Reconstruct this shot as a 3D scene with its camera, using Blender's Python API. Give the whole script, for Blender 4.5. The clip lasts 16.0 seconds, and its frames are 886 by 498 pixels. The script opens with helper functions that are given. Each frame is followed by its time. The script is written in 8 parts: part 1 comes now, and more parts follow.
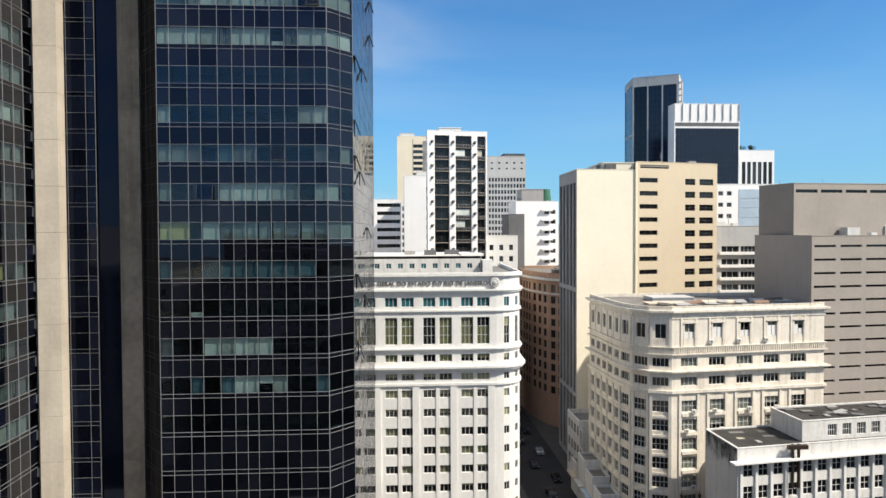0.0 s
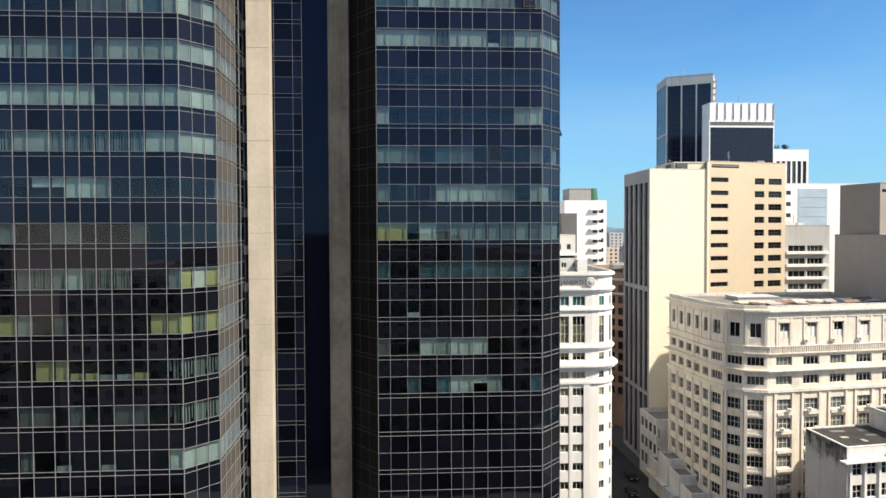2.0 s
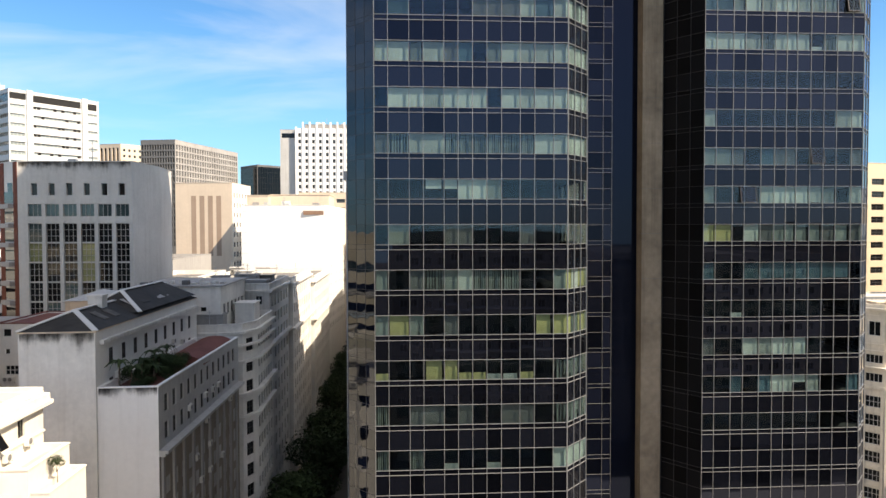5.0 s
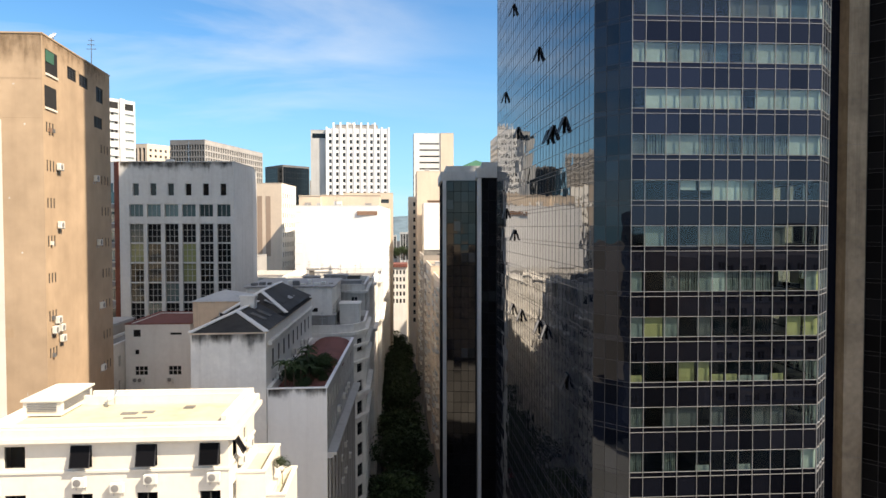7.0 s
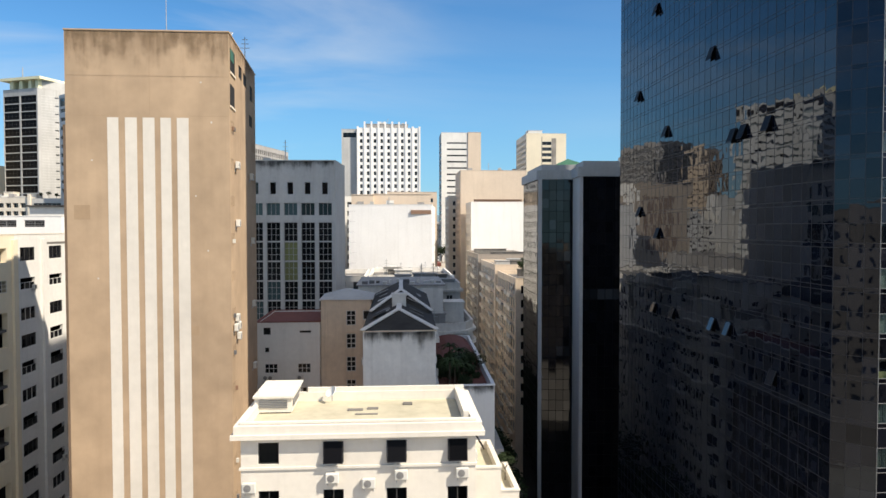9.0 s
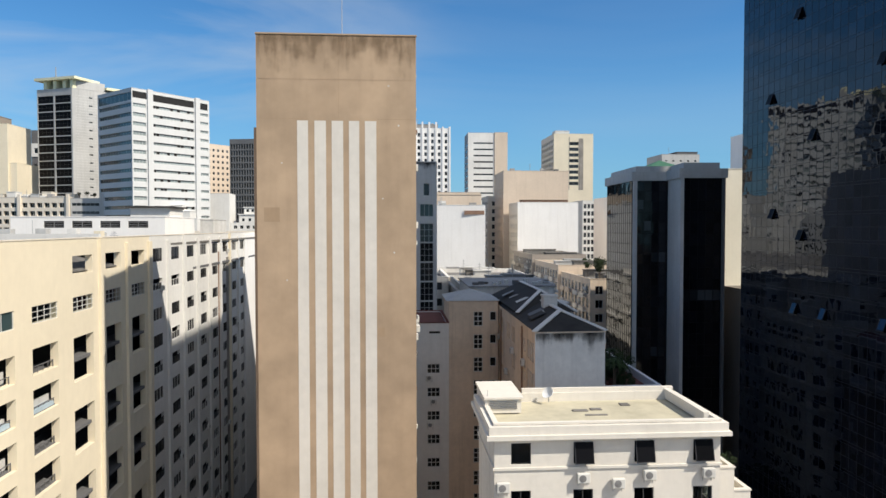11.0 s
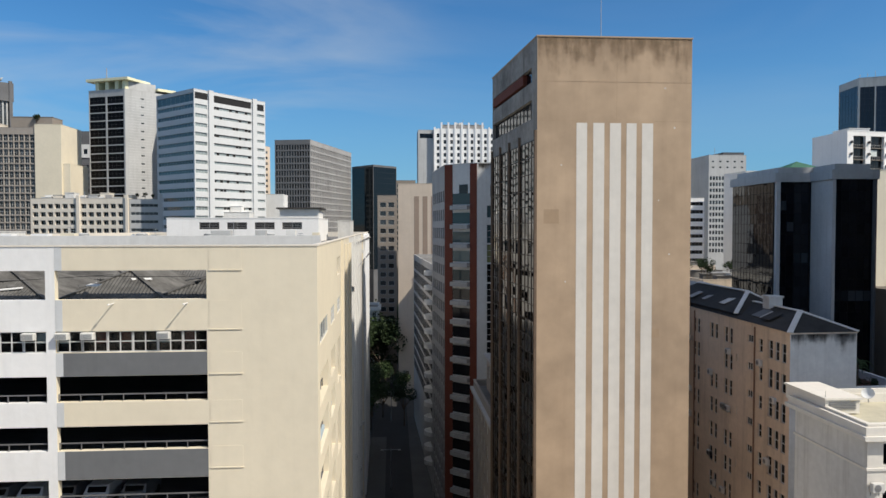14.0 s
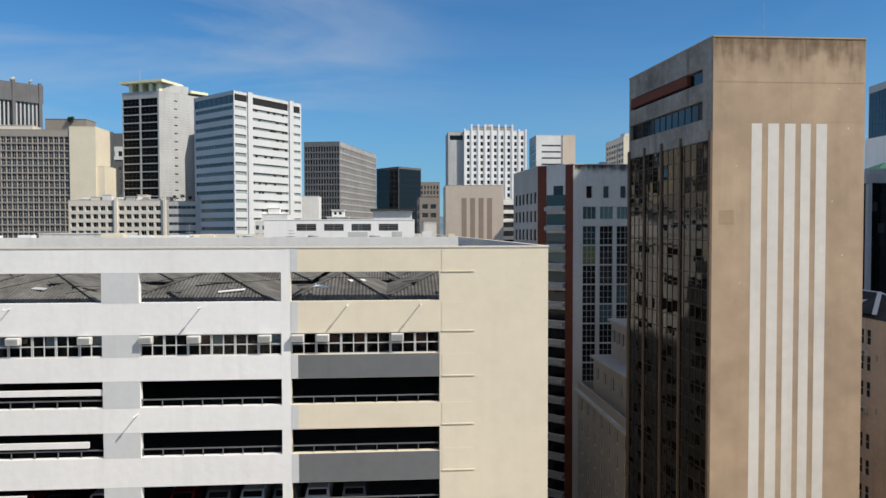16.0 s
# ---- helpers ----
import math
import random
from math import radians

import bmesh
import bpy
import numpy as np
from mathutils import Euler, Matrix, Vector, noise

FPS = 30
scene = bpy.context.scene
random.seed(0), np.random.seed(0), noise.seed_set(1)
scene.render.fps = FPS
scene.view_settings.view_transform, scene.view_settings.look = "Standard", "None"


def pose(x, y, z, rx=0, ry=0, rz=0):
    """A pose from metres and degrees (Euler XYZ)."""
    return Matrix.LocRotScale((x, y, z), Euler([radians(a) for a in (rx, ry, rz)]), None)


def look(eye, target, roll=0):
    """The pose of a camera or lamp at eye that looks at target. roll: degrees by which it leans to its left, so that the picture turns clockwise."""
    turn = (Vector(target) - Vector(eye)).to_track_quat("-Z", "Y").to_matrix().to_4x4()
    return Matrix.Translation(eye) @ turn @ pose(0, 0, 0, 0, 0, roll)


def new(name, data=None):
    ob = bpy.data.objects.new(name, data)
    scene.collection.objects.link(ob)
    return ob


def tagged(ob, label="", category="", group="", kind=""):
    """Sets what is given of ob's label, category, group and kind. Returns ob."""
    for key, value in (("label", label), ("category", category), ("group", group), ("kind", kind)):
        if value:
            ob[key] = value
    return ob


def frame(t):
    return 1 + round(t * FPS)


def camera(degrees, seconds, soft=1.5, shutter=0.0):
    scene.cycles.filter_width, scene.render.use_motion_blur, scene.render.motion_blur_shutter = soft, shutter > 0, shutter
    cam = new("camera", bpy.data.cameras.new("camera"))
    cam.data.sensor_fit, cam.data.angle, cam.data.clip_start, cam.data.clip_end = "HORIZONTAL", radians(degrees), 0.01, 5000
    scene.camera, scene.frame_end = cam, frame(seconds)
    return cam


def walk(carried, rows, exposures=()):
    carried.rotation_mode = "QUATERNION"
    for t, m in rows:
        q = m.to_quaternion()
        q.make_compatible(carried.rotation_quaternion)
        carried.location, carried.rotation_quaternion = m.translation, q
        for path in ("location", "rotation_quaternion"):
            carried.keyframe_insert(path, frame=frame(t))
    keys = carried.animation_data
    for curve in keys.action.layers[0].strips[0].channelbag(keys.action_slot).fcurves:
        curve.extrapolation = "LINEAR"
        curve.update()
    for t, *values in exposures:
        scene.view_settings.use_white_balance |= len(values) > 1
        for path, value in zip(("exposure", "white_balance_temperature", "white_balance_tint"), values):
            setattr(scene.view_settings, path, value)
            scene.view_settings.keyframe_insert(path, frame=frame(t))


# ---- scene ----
cam = camera(65.0, 16.0)
METRES, EYE, TURN = 127.0, 45.0, -3.9
ROWS = [
    (0.0, 0.02157, 0.00000, 0.00000, 0.217, -1.499, 0.24),
    (0.5, -0.01034, -0.00124, 0.00040, 0.213, -1.530, 0.25),
    (1.0, -0.04235, -0.00239, 0.00090, 0.233, -1.546, 0.26),
    (1.5, -0.07479, -0.00258, 0.00130, 0.215, -1.580, 0.23),
    (2.0, -0.10709, -0.00334, 0.00160, 0.231, -1.591, 0.25),
    (2.5, -0.13990, -0.00411, 0.00200, 0.207, -1.619, 0.25),
    (3.0, -0.17216, -0.00573, 0.00300, 0.259, -1.738, 0.17),
    (3.5, -0.20535, -0.00668, 0.00330, 0.218, -1.760, 0.16),
    (4.0, -0.23834, -0.00783, 0.00360, 0.199, -1.780, 0.18),
    (6.5, -0.40056, -0.00936, 0.00450, 0.080, -1.743, 0.01),
    (7.0, -0.43298, -0.00907, 0.00470, 0.035, -1.741, 0.06),
    (7.5, -0.46529, -0.00945, 0.00490, -0.020, -1.758, 0.05),
    (8.0, -0.49700, -0.01012, 0.00460, -0.033, -1.775, 0.06),
    (8.5, -0.52883, -0.01108, 0.00430, -0.046, -1.770, 0.10),
    (9.0, -0.56050, -0.01203, 0.00390, -0.017, -1.795, 0.07),
    (11.5, -0.72281, -0.01662, 0.00630, -0.201, -1.831, 0.03),
    (12.0, -0.75508, -0.01652, 0.00640, -0.202, -1.823, 0.05),
    (12.5, -0.78785, -0.01757, 0.00680, -0.234, -1.824, 0.05),
    (13.0, -0.81991, -0.01767, 0.00710, -0.245, -1.836, 0.07),
    (13.5, -0.85206, -0.01786, 0.00730, -0.266, -1.825, 0.08),
    (14.0, -0.88416, -0.01824, 0.00700, -0.286, -1.794, 0.06),
    (14.5, -0.91669, -0.01681, 0.00670, -0.317, -1.771, 0.07),
    (15.0, -0.94872, -0.01681, 0.00640, -0.327, -1.748, 0.07),
    (15.5, -0.97989, -0.01643, 0.00650, -0.316, -1.733, 0.25),
    (16.0, -1.00425, -0.01595, 0.00660, -0.242, -1.633, 0.11),
]
EXPOSURES = [(0.0, 0.22, 6600, 10), (2.0, 0.42, 6950, 11), (3.5, 0.78, 7500, 13), (6.5, 0.78, 7800, 14), (7.3, 0.65, 7600, 13), (8.0, 0.5, 7350, 12), (9.0, 0.29, 7050, 11), (11.3, -0.08, 6600, 10), (12.5, -0.2, 6500, 10), (16.0, -0.25, 6450, 10)]
walk(cam, [(t, pose(0, 0, EYE, 0, 0, TURN) @ pose(METRES * x, METRES * y, METRES * z, 90 + pitch, roll, yaw)) for t, x, y, z, yaw, pitch, roll in ROWS], EXPOSURES)

GROUND = -9.0          # street level; the camera's datum is 45 m

# ---- light ----
SUN_EL, SUN_AZ = radians(46.5), math.atan2(0.844, -0.536)
world = bpy.data.worlds.new("sky")
scene.world = world
world.use_nodes = True
wn, wl = world.node_tree.nodes, world.node_tree.links
wn.clear()
w_out = wn.new("ShaderNodeOutputWorld")
w_bg = wn.new("ShaderNodeBackground")
w_sky = wn.new("ShaderNodeTexSky")
w_sky.sky_type = "NISHITA"
w_sky.sun_disc = False
w_sky.sun_elevation, w_sky.sun_rotation = SUN_EL, SUN_AZ
w_sky.altitude, w_sky.air_density, w_sky.dust_density, w_sky.ozone_density = 0.0, 1.0, 0.12, 1.6
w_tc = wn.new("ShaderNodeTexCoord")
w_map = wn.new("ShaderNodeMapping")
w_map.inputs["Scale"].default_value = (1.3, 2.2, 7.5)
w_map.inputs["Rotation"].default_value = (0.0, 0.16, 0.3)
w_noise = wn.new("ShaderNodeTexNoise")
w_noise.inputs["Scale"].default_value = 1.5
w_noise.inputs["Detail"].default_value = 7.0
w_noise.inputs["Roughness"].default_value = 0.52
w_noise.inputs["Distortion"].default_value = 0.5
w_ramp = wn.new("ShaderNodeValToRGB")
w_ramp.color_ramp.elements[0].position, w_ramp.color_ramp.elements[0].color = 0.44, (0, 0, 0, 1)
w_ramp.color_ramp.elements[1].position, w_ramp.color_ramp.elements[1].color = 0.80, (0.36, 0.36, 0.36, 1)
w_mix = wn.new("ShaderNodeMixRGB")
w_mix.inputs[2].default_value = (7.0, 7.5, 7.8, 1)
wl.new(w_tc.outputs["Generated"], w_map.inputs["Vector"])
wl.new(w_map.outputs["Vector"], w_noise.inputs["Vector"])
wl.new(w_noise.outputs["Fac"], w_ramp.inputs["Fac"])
# the veil glows white round the sun
w_dot, w_pow, w_high = (wn.new(k) for k in ("ShaderNodeVectorMath", "ShaderNodeMath", "ShaderNodeMath"))
w_dot.operation, w_pow.operation, w_high.operation = "DOT_PRODUCT", "POWER", "MULTIPLY"
to_sun = Vector((math.sin(SUN_AZ) * math.cos(SUN_EL), math.cos(SUN_AZ) * math.cos(SUN_EL), math.sin(SUN_EL)))
w_dot.inputs[1].default_value = to_sun
w_clip = wn.new("ShaderNodeMath")
w_clip.operation = "MAXIMUM"
w_clip.inputs[1].default_value = 0.0
w_pow.inputs[1].default_value = 3.0
w_high.inputs[1].default_value = 0.85
wl.new(w_tc.outputs["Generated"], w_dot.inputs[0])
wl.new(w_dot.outputs["Value"], w_clip.inputs[0])
wl.new(w_clip.outputs[0], w_pow.inputs[0])
wl.new(w_pow.outputs[0], w_high.inputs[0])
w_glow = wn.new("ShaderNodeMixRGB")
w_glow.inputs[2].default_value = (11.0, 10.6, 9.8, 1)
wl.new(w_high.outputs[0], w_glow.inputs[0])
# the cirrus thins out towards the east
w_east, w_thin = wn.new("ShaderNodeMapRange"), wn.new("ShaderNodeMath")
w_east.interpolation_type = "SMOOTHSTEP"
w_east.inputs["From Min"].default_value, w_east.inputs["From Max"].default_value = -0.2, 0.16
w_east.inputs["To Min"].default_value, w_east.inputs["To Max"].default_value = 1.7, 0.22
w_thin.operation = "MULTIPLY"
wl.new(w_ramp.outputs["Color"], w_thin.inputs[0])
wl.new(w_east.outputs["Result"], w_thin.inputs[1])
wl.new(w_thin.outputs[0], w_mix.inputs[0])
w_tint = wn.new("ShaderNodeMixRGB")
w_tint.blend_type = "MULTIPLY"
w_tint.inputs[0].default_value = 1.0
w_tint.inputs[2].default_value = (0.45, 0.97, 1.38, 1)
wl.new(w_sky.outputs["Color"], w_tint.inputs[1])
# pale haze low over the horizon
w_sep, w_low, w_haze = wn.new("ShaderNodeSeparateXYZ"), wn.new("ShaderNodeMapRange"), wn.new("ShaderNodeMixRGB")
w_low.interpolation_type = "SMOOTHSTEP"
w_low.inputs["From Min"].default_value, w_low.inputs["From Max"].default_value = 0.0, 0.30
w_low.inputs["To Min"].default_value, w_low.inputs["To Max"].default_value = 0.62, 0.0
w_haze.inputs[2].default_value = (2.5, 4.9, 7.3, 1)
wl.new(w_tc.outputs["Generated"], w_sep.inputs[0])
wl.new(w_sep.outputs["Z"], w_low.inputs["Value"])
wl.new(w_sep.outputs["X"], w_east.inputs["Value"])
wl.new(w_low.outputs["Result"], w_haze.inputs[0])
wl.new(w_tint.outputs["Color"], w_haze.inputs[1])
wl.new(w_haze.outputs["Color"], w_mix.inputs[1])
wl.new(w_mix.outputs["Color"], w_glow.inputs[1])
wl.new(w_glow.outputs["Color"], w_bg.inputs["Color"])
w_bg.inputs["Strength"].default_value = 0.096
wl.new(w_bg.outputs["Background"], w_out.inputs["Surface"])
sun_data = bpy.data.lights.new("sun", "SUN")
sun_data.energy, sun_data.angle, sun_data.color = 5.5, radians(0.55), (1.0, 0.93, 0.82)
sun = new("sun", sun_data)
sun.matrix_world = look((60, -80, 120), Vector((60, -80, 120)) - to_sun)


# ---- materials ----
def surf(name, col, rough=0.8, var=0.16, big=0.12, fine=2.5, streak=0.0, bump=0.03, metal=0.0, spec=0.3, rand=0.0):
    """A painted, plastered, stone or metal surface with large and fine variation and, if asked, rain streaks."""
    m = bpy.data.materials.new(name)
    m.use_nodes = True
    n, l = m.node_tree.nodes, m.node_tree.links
    b = n["Principled BSDF"]
    geo = n.new("ShaderNodeNewGeometry")
    n1, n2 = n.new("ShaderNodeTexNoise"), n.new("ShaderNodeTexNoise")
    n1.inputs["Scale"].default_value, n1.inputs["Detail"].default_value, n1.inputs["Roughness"].default_value = big, 6, 0.62
    n2.inputs["Scale"].default_value, n2.inputs["Detail"].default_value = fine, 5
    for k in (n1, n2):
        l.new(geo.outputs["Position"], k.inputs["Vector"])
    add = n.new("ShaderNodeMath")
    add.operation = "MULTIPLY_ADD"
    add.inputs[1].default_value = 0.4
    l.new(n2.outputs["Fac"], add.inputs[0])
    l.new(n1.outputs["Fac"], add.inputs[2])
    fac = add.outputs[0]
    if rand:
        oi = n.new("ShaderNodeObjectInfo")
        r = n.new("ShaderNodeMath")
        r.operation = "MULTIPLY_ADD"
        r.inputs[1].default_value = rand
        l.new(oi.outputs["Random"], r.inputs[0])
        l.new(fac, r.inputs[2])
        fac = r.outputs[0]
    rng = n.new("ShaderNodeMapRange")
    rng.inputs["From Min"].default_value, rng.inputs["From Max"].default_value = 0.45, 0.95 + rand
    l.new(fac, rng.inputs["Value"])
    mix = n.new("ShaderNodeMixRGB")
    lo, hi = 1 - var * 1.3, 1 + var * 0.6
    mix.inputs[1].default_value = (*[max(0.0, c * lo) for c in col], 1)
    mix.inputs[2].default_value = (*[min(0.9, c * hi) for c in col], 1)
    l.new(rng.outputs["Result"], mix.inputs[0])
    out = mix.outputs[0]
    if streak:
        mp, n3 = n.new("ShaderNodeMapping"), n.new("ShaderNodeTexNoise")
        mp.inputs["Scale"].default_value = (1.1, 1.1, 0.07)
        n3.inputs["Scale"].default_value, n3.inputs["Detail"].default_value, n3.inputs["Roughness"].default_value = 1.0, 7, 0.65
        rr, m2 = n.new("ShaderNodeMapRange"), n.new("ShaderNodeMixRGB")
        rr.inputs["From Min"].default_value, rr.inputs["From Max"].default_value = 0.5, 0.72
        rr.inputs["To Max"].default_value = streak
        m2.inputs[2].default_value = (col[0] * 0.34, col[1] * 0.31, col[2] * 0.28, 1)
        l.new(geo.outputs["Position"], mp.inputs["Vector"])
        l.new(mp.outputs["Vector"], n3.inputs["Vector"])
        l.new(n3.outputs["Fac"], rr.inputs["Value"])
        l.new(rr.outputs["Result"], m2.inputs[0])
        l.new(out, m2.inputs[1])
        out = m2.outputs[0]
    l.new(out, b.inputs["Base Color"])
    b.inputs["Roughness"].default_value = rough
    b.inputs["Metallic"].default_value = metal
    b.inputs["Specular IOR Level"].default_value = spec
    if bump:
        bp = n.new("ShaderNodeBump")
        bp.inputs["Strength"].default_value, bp.inputs["Distance"].default_value = 0.5, bump
        l.new(n2.outputs["Fac"], bp.inputs["Height"])
        l.new(bp.outputs["Normal"], b.inputs["Normal"])
    return m


def clear_glass(name, tint, face=0.04, rough=0.01, coat=(1, 1, 1)):
    """A tinted pane: lets light through and mirrors more at a glance."""
    m = bpy.data.materials.new(name)
    m.use_nodes = True
    n, l = m.node_tree.nodes, m.node_tree.links
    n.clear()
    o, mx, tr, gl, fr = (n.new(k) for k in ("ShaderNodeOutputMaterial", "ShaderNodeMixShader", "ShaderNodeBsdfTransparent", "ShaderNodeBsdfGlossy", "ShaderNodeLayerWeight"))
    tr.inputs["Color"].default_value = (*tint, 1)
    gl.inputs["Roughness"].default_value = rough
    fr.inputs["Blend"].default_value = 0.5
    pw, ma = n.new("ShaderNodeMath"), n.new("ShaderNodeMath")
    pw.operation, ma.operation = "POWER", "MULTIPLY_ADD"
    pw.inputs[1].default_value = 5.0
    ma.inputs[1].default_value, ma.inputs[2].default_value = 1 - face, face
    l.new(fr.outputs["Facing"], pw.inputs[0])
    l.new(pw.outputs[0], ma.inputs[0])
    l.new(ma.outputs[0], mx.inputs[0])
    l.new(tr.outputs[0], mx.inputs[1])
    l.new(gl.outputs[0], mx.inputs[2])
    l.new(mx.outputs[0], o.inputs["Surface"])
    gl.inputs["Color"].default_value = (*coat, 1)
    return m


def dark_glass(name, col, ior=1.6, rough=0.02, wave=0.0, rand=0.5, coat=(1, 1, 1)):
    """Opaque coated or backed glass with a faint waviness."""
    m = bpy.data.materials.new(name)
    m.use_nodes = True
    n, l = m.node_tree.nodes, m.node_tree.links
    b = n["Principled BSDF"]
    oi, mix = n.new("ShaderNodeObjectInfo"), n.new("ShaderNodeMixRGB")
    geo, add, fr = n.new("ShaderNodeNewGeometry"), n.new("ShaderNodeMath"), n.new("ShaderNodeMath")
    add.operation, fr.operation = "ADD", "FRACT"
    l.new(oi.outputs["Random"], add.inputs[0])
    l.new(geo.outputs["Random Per Island"], add.inputs[1])
    l.new(add.outputs[0], fr.inputs[0])
    mix.inputs[1].default_value = (*[c * (1 - rand) for c in col], 1)
    mix.inputs[2].default_value = (*[c * (1 + rand) for c in col], 1)
    l.new(fr.outputs[0], mix.inputs[0])
    l.new(mix.outputs[0], b.inputs["Base Color"])
    b.inputs["Roughness"].default_value = rough
    b.inputs["IOR"].default_value = ior
    shade = n.new("ShaderNodeMixRGB")
    shade.inputs[1].default_value = (*[c * (1 - rand * 0.55) for c in coat], 1)
    shade.inputs[2].default_value = (*coat, 1)
    l.new(fr.outputs[0], shade.inputs[0])
    l.new(shade.outputs[0], b.inputs["Specular Tint"])
    if wave:
        nz, bp = n.new("ShaderNodeTexNoise"), n.new("ShaderNodeBump")
        nz.inputs["Scale"].default_value, nz.inputs["Detail"].default_value = 0.8, 1
        l.new(geo.outputs["Position"], nz.inputs["Vector"])
        bp.inputs["Strength"].default_value, bp.inputs["Distance"].default_value = 1.0, wave
        l.new(nz.outputs["Fac"], bp.inputs["Height"])
        l.new(bp.outputs["Normal"], b.inputs["Normal"])
    return m


M_ASPHALT = surf("asphalt", (0.045, 0.044, 0.044), 0.9, 0.25, 0.08, 1.5)
M_BOUNCE = surf("pale_square_paving", (0.50, 0.475, 0.43), 0.85, 0.15, 0.05, 1.0)
M_PAVE = surf("stone_pavement", (0.10, 0.097, 0.09), 0.85, 0.2, 0.2, 2)
M_WHITE = surf("white_paint", (0.74, 0.73, 0.70), 0.75, 0.10, 0.10, 2.0, 0.12)
M_WHITE_OLD = surf("weathered_white_paint", (0.66, 0.65, 0.62), 0.85, 0.16, 0.12, 2.0, 0.4)
M_BRIGHT = surf("bright_white_paint", (0.86, 0.85, 0.83), 0.7, 0.06, 0.10, 2.0, 0.10)
M_CREAM = surf("cream_plaster", (0.77, 0.69, 0.535), 0.8, 0.07, 0.10, 1.2, 0.05)
M_CREAM_WALL = surf("smooth_cream_wall", (0.79, 0.735, 0.60), 0.8, 0.06, 0.08, 1.2, 0.04)
M_GREY_PALE = surf("pale_weathered_concrete", (0.60, 0.59, 0.57), 0.85, 0.14, 0.10, 2.0, 0.22)
M_PANEL_W = surf("white_panel_cladding", (0.62, 0.63, 0.63), 0.7, 0.06, 0.1, 2.0, 0.08)
M_CREAM_PALE = surf("pale_cream_plaster", (0.75, 0.685, 0.585), 0.8, 0.08, 0.08, 1.5, 0.12)
M_ORNATE = surf("cream_stucco", (0.76, 0.70, 0.60), 0.8, 0.16, 0.2, 2.0, 0.42)
M_YELLOW = surf("ochre_yellow_paint", (0.61, 0.515, 0.375), 0.8, 0.06, 0.10, 1.5, 0.05)
M_TAN = surf("tan_render", (0.45, 0.33, 0.225), 0.85, 0.20, 0.14, 0.6, 0.10)
M_TAN_DK = surf("tan_patch", (0.385, 0.275, 0.18), 0.85, 0.12, 0.3, 1.5, 0.1)
# right pier: weathered travertine, darkened further to paint in its shade
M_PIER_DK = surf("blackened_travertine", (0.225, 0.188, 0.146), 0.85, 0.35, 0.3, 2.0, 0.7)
M_BRICKISH = surf("red_brown_stucco", (0.40, 0.255, 0.175), 0.85, 0.2, 0.12, 2.0, 0.25)
M_WASHED = surf("stained_whitewash", (0.80, 0.775, 0.73), 0.85, 0.16, 0.2, 2.0, 0.22)
M_WARM_BLIND = surf("warm_curtain", (0.62, 0.58, 0.5), 0.9, 0.3, 0.6, 4.0, 0.0, 0.0, rand=0.9)
M_SLAB = surf("pale_grey_cladding", (0.46, 0.465, 0.46), 0.7, 0.08, 0.1, 2.0, 0.12)
M_SLATE = surf("slate_grey_sunshade", (0.17, 0.175, 0.18), 0.7, 0.15, 0.1, 2.0, 0.1)
M_STAINED = surf("stained_concrete", (0.33, 0.305, 0.275), 0.85, 0.42, 0.2, 2.0, 0.75)
M_WARM = surf("warm_white_paint", (0.73, 0.69, 0.62), 0.75, 0.08, 0.15, 2.0, 0.10)
M_STRIPE = surf("white_stripe_paint", (0.70, 0.66, 0.60), 0.8, 0.10, 0.10, 1.5, 0.1)
M_GREY = surf("grey_concrete", (0.38, 0.37, 0.36), 0.85, 0.14, 0.10, 2.0, 0.30)
M_GREY_LT = surf("light_grey_concrete", (0.50, 0.50, 0.49), 0.85, 0.12, 0.10, 2.0, 0.25)
M_GREY_DK = surf("dark_grey_concrete", (0.15, 0.15, 0.155), 0.85, 0.2, 0.10, 2.0, 0.2)
M_CREAM_LT = surf("light_cream_paint", (0.86, 0.82, 0.70), 0.75, 0.05, 0.10, 1.5, 0.05)
M_TAUPE = surf("taupe_concrete", (0.36, 0.32, 0.28), 0.85, 0.10, 0.10, 1.5, 0.12)
M_TAUPE_DK = surf("brown_grey_render", (0.30, 0.26, 0.22), 0.85, 0.10, 0.10, 1.5, 0.10)
M_PINK = surf("faded_pink_plaster", (0.74, 0.61, 0.475), 0.85, 0.16, 0.12, 2.0, 0.35)
M_BROWN = surf("brown_brick_render", (0.27, 0.17, 0.12), 0.85, 0.2, 0.12, 2.0, 0.2)
M_BRONZE = surf("dark_bronze_cladding", (0.05, 0.036, 0.027), 0.5, 0.2, 0.2, 2.0, 0.0, 0.0, 0.3)
M_RED = surf("red_brown_paint", (0.15, 0.042, 0.025), 0.8, 0.15, 0.12, 2.0, 0.15)
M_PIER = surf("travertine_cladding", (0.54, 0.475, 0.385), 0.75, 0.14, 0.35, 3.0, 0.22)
M_BEIGE = surf("beige_render", (0.66, 0.55, 0.44), 0.8, 0.08, 0.10, 1.5, 0.1)
M_BEIGE_DK = surf("brown_stripe_paint", (0.36, 0.27, 0.21), 0.8, 0.1, 0.10, 1.5, 0.1)
M_ROOF_DK = surf("bituminous_roof", (0.05, 0.047, 0.044), 0.85, 0.35, 0.25, 1.5)
M_ROOF_GR = surf("grey_roof_screed", (0.21, 0.2, 0.185), 0.9, 0.3, 0.25, 1.5)
M_ROOF_LT = surf("pale_roof_screed", (0.53, 0.49, 0.37), 0.9, 0.2, 0.25, 1.5)
M_ROOF_RED = surf("dull_red_roof", (0.20, 0.075, 0.06), 0.85, 0.25, 0.25, 1.5)
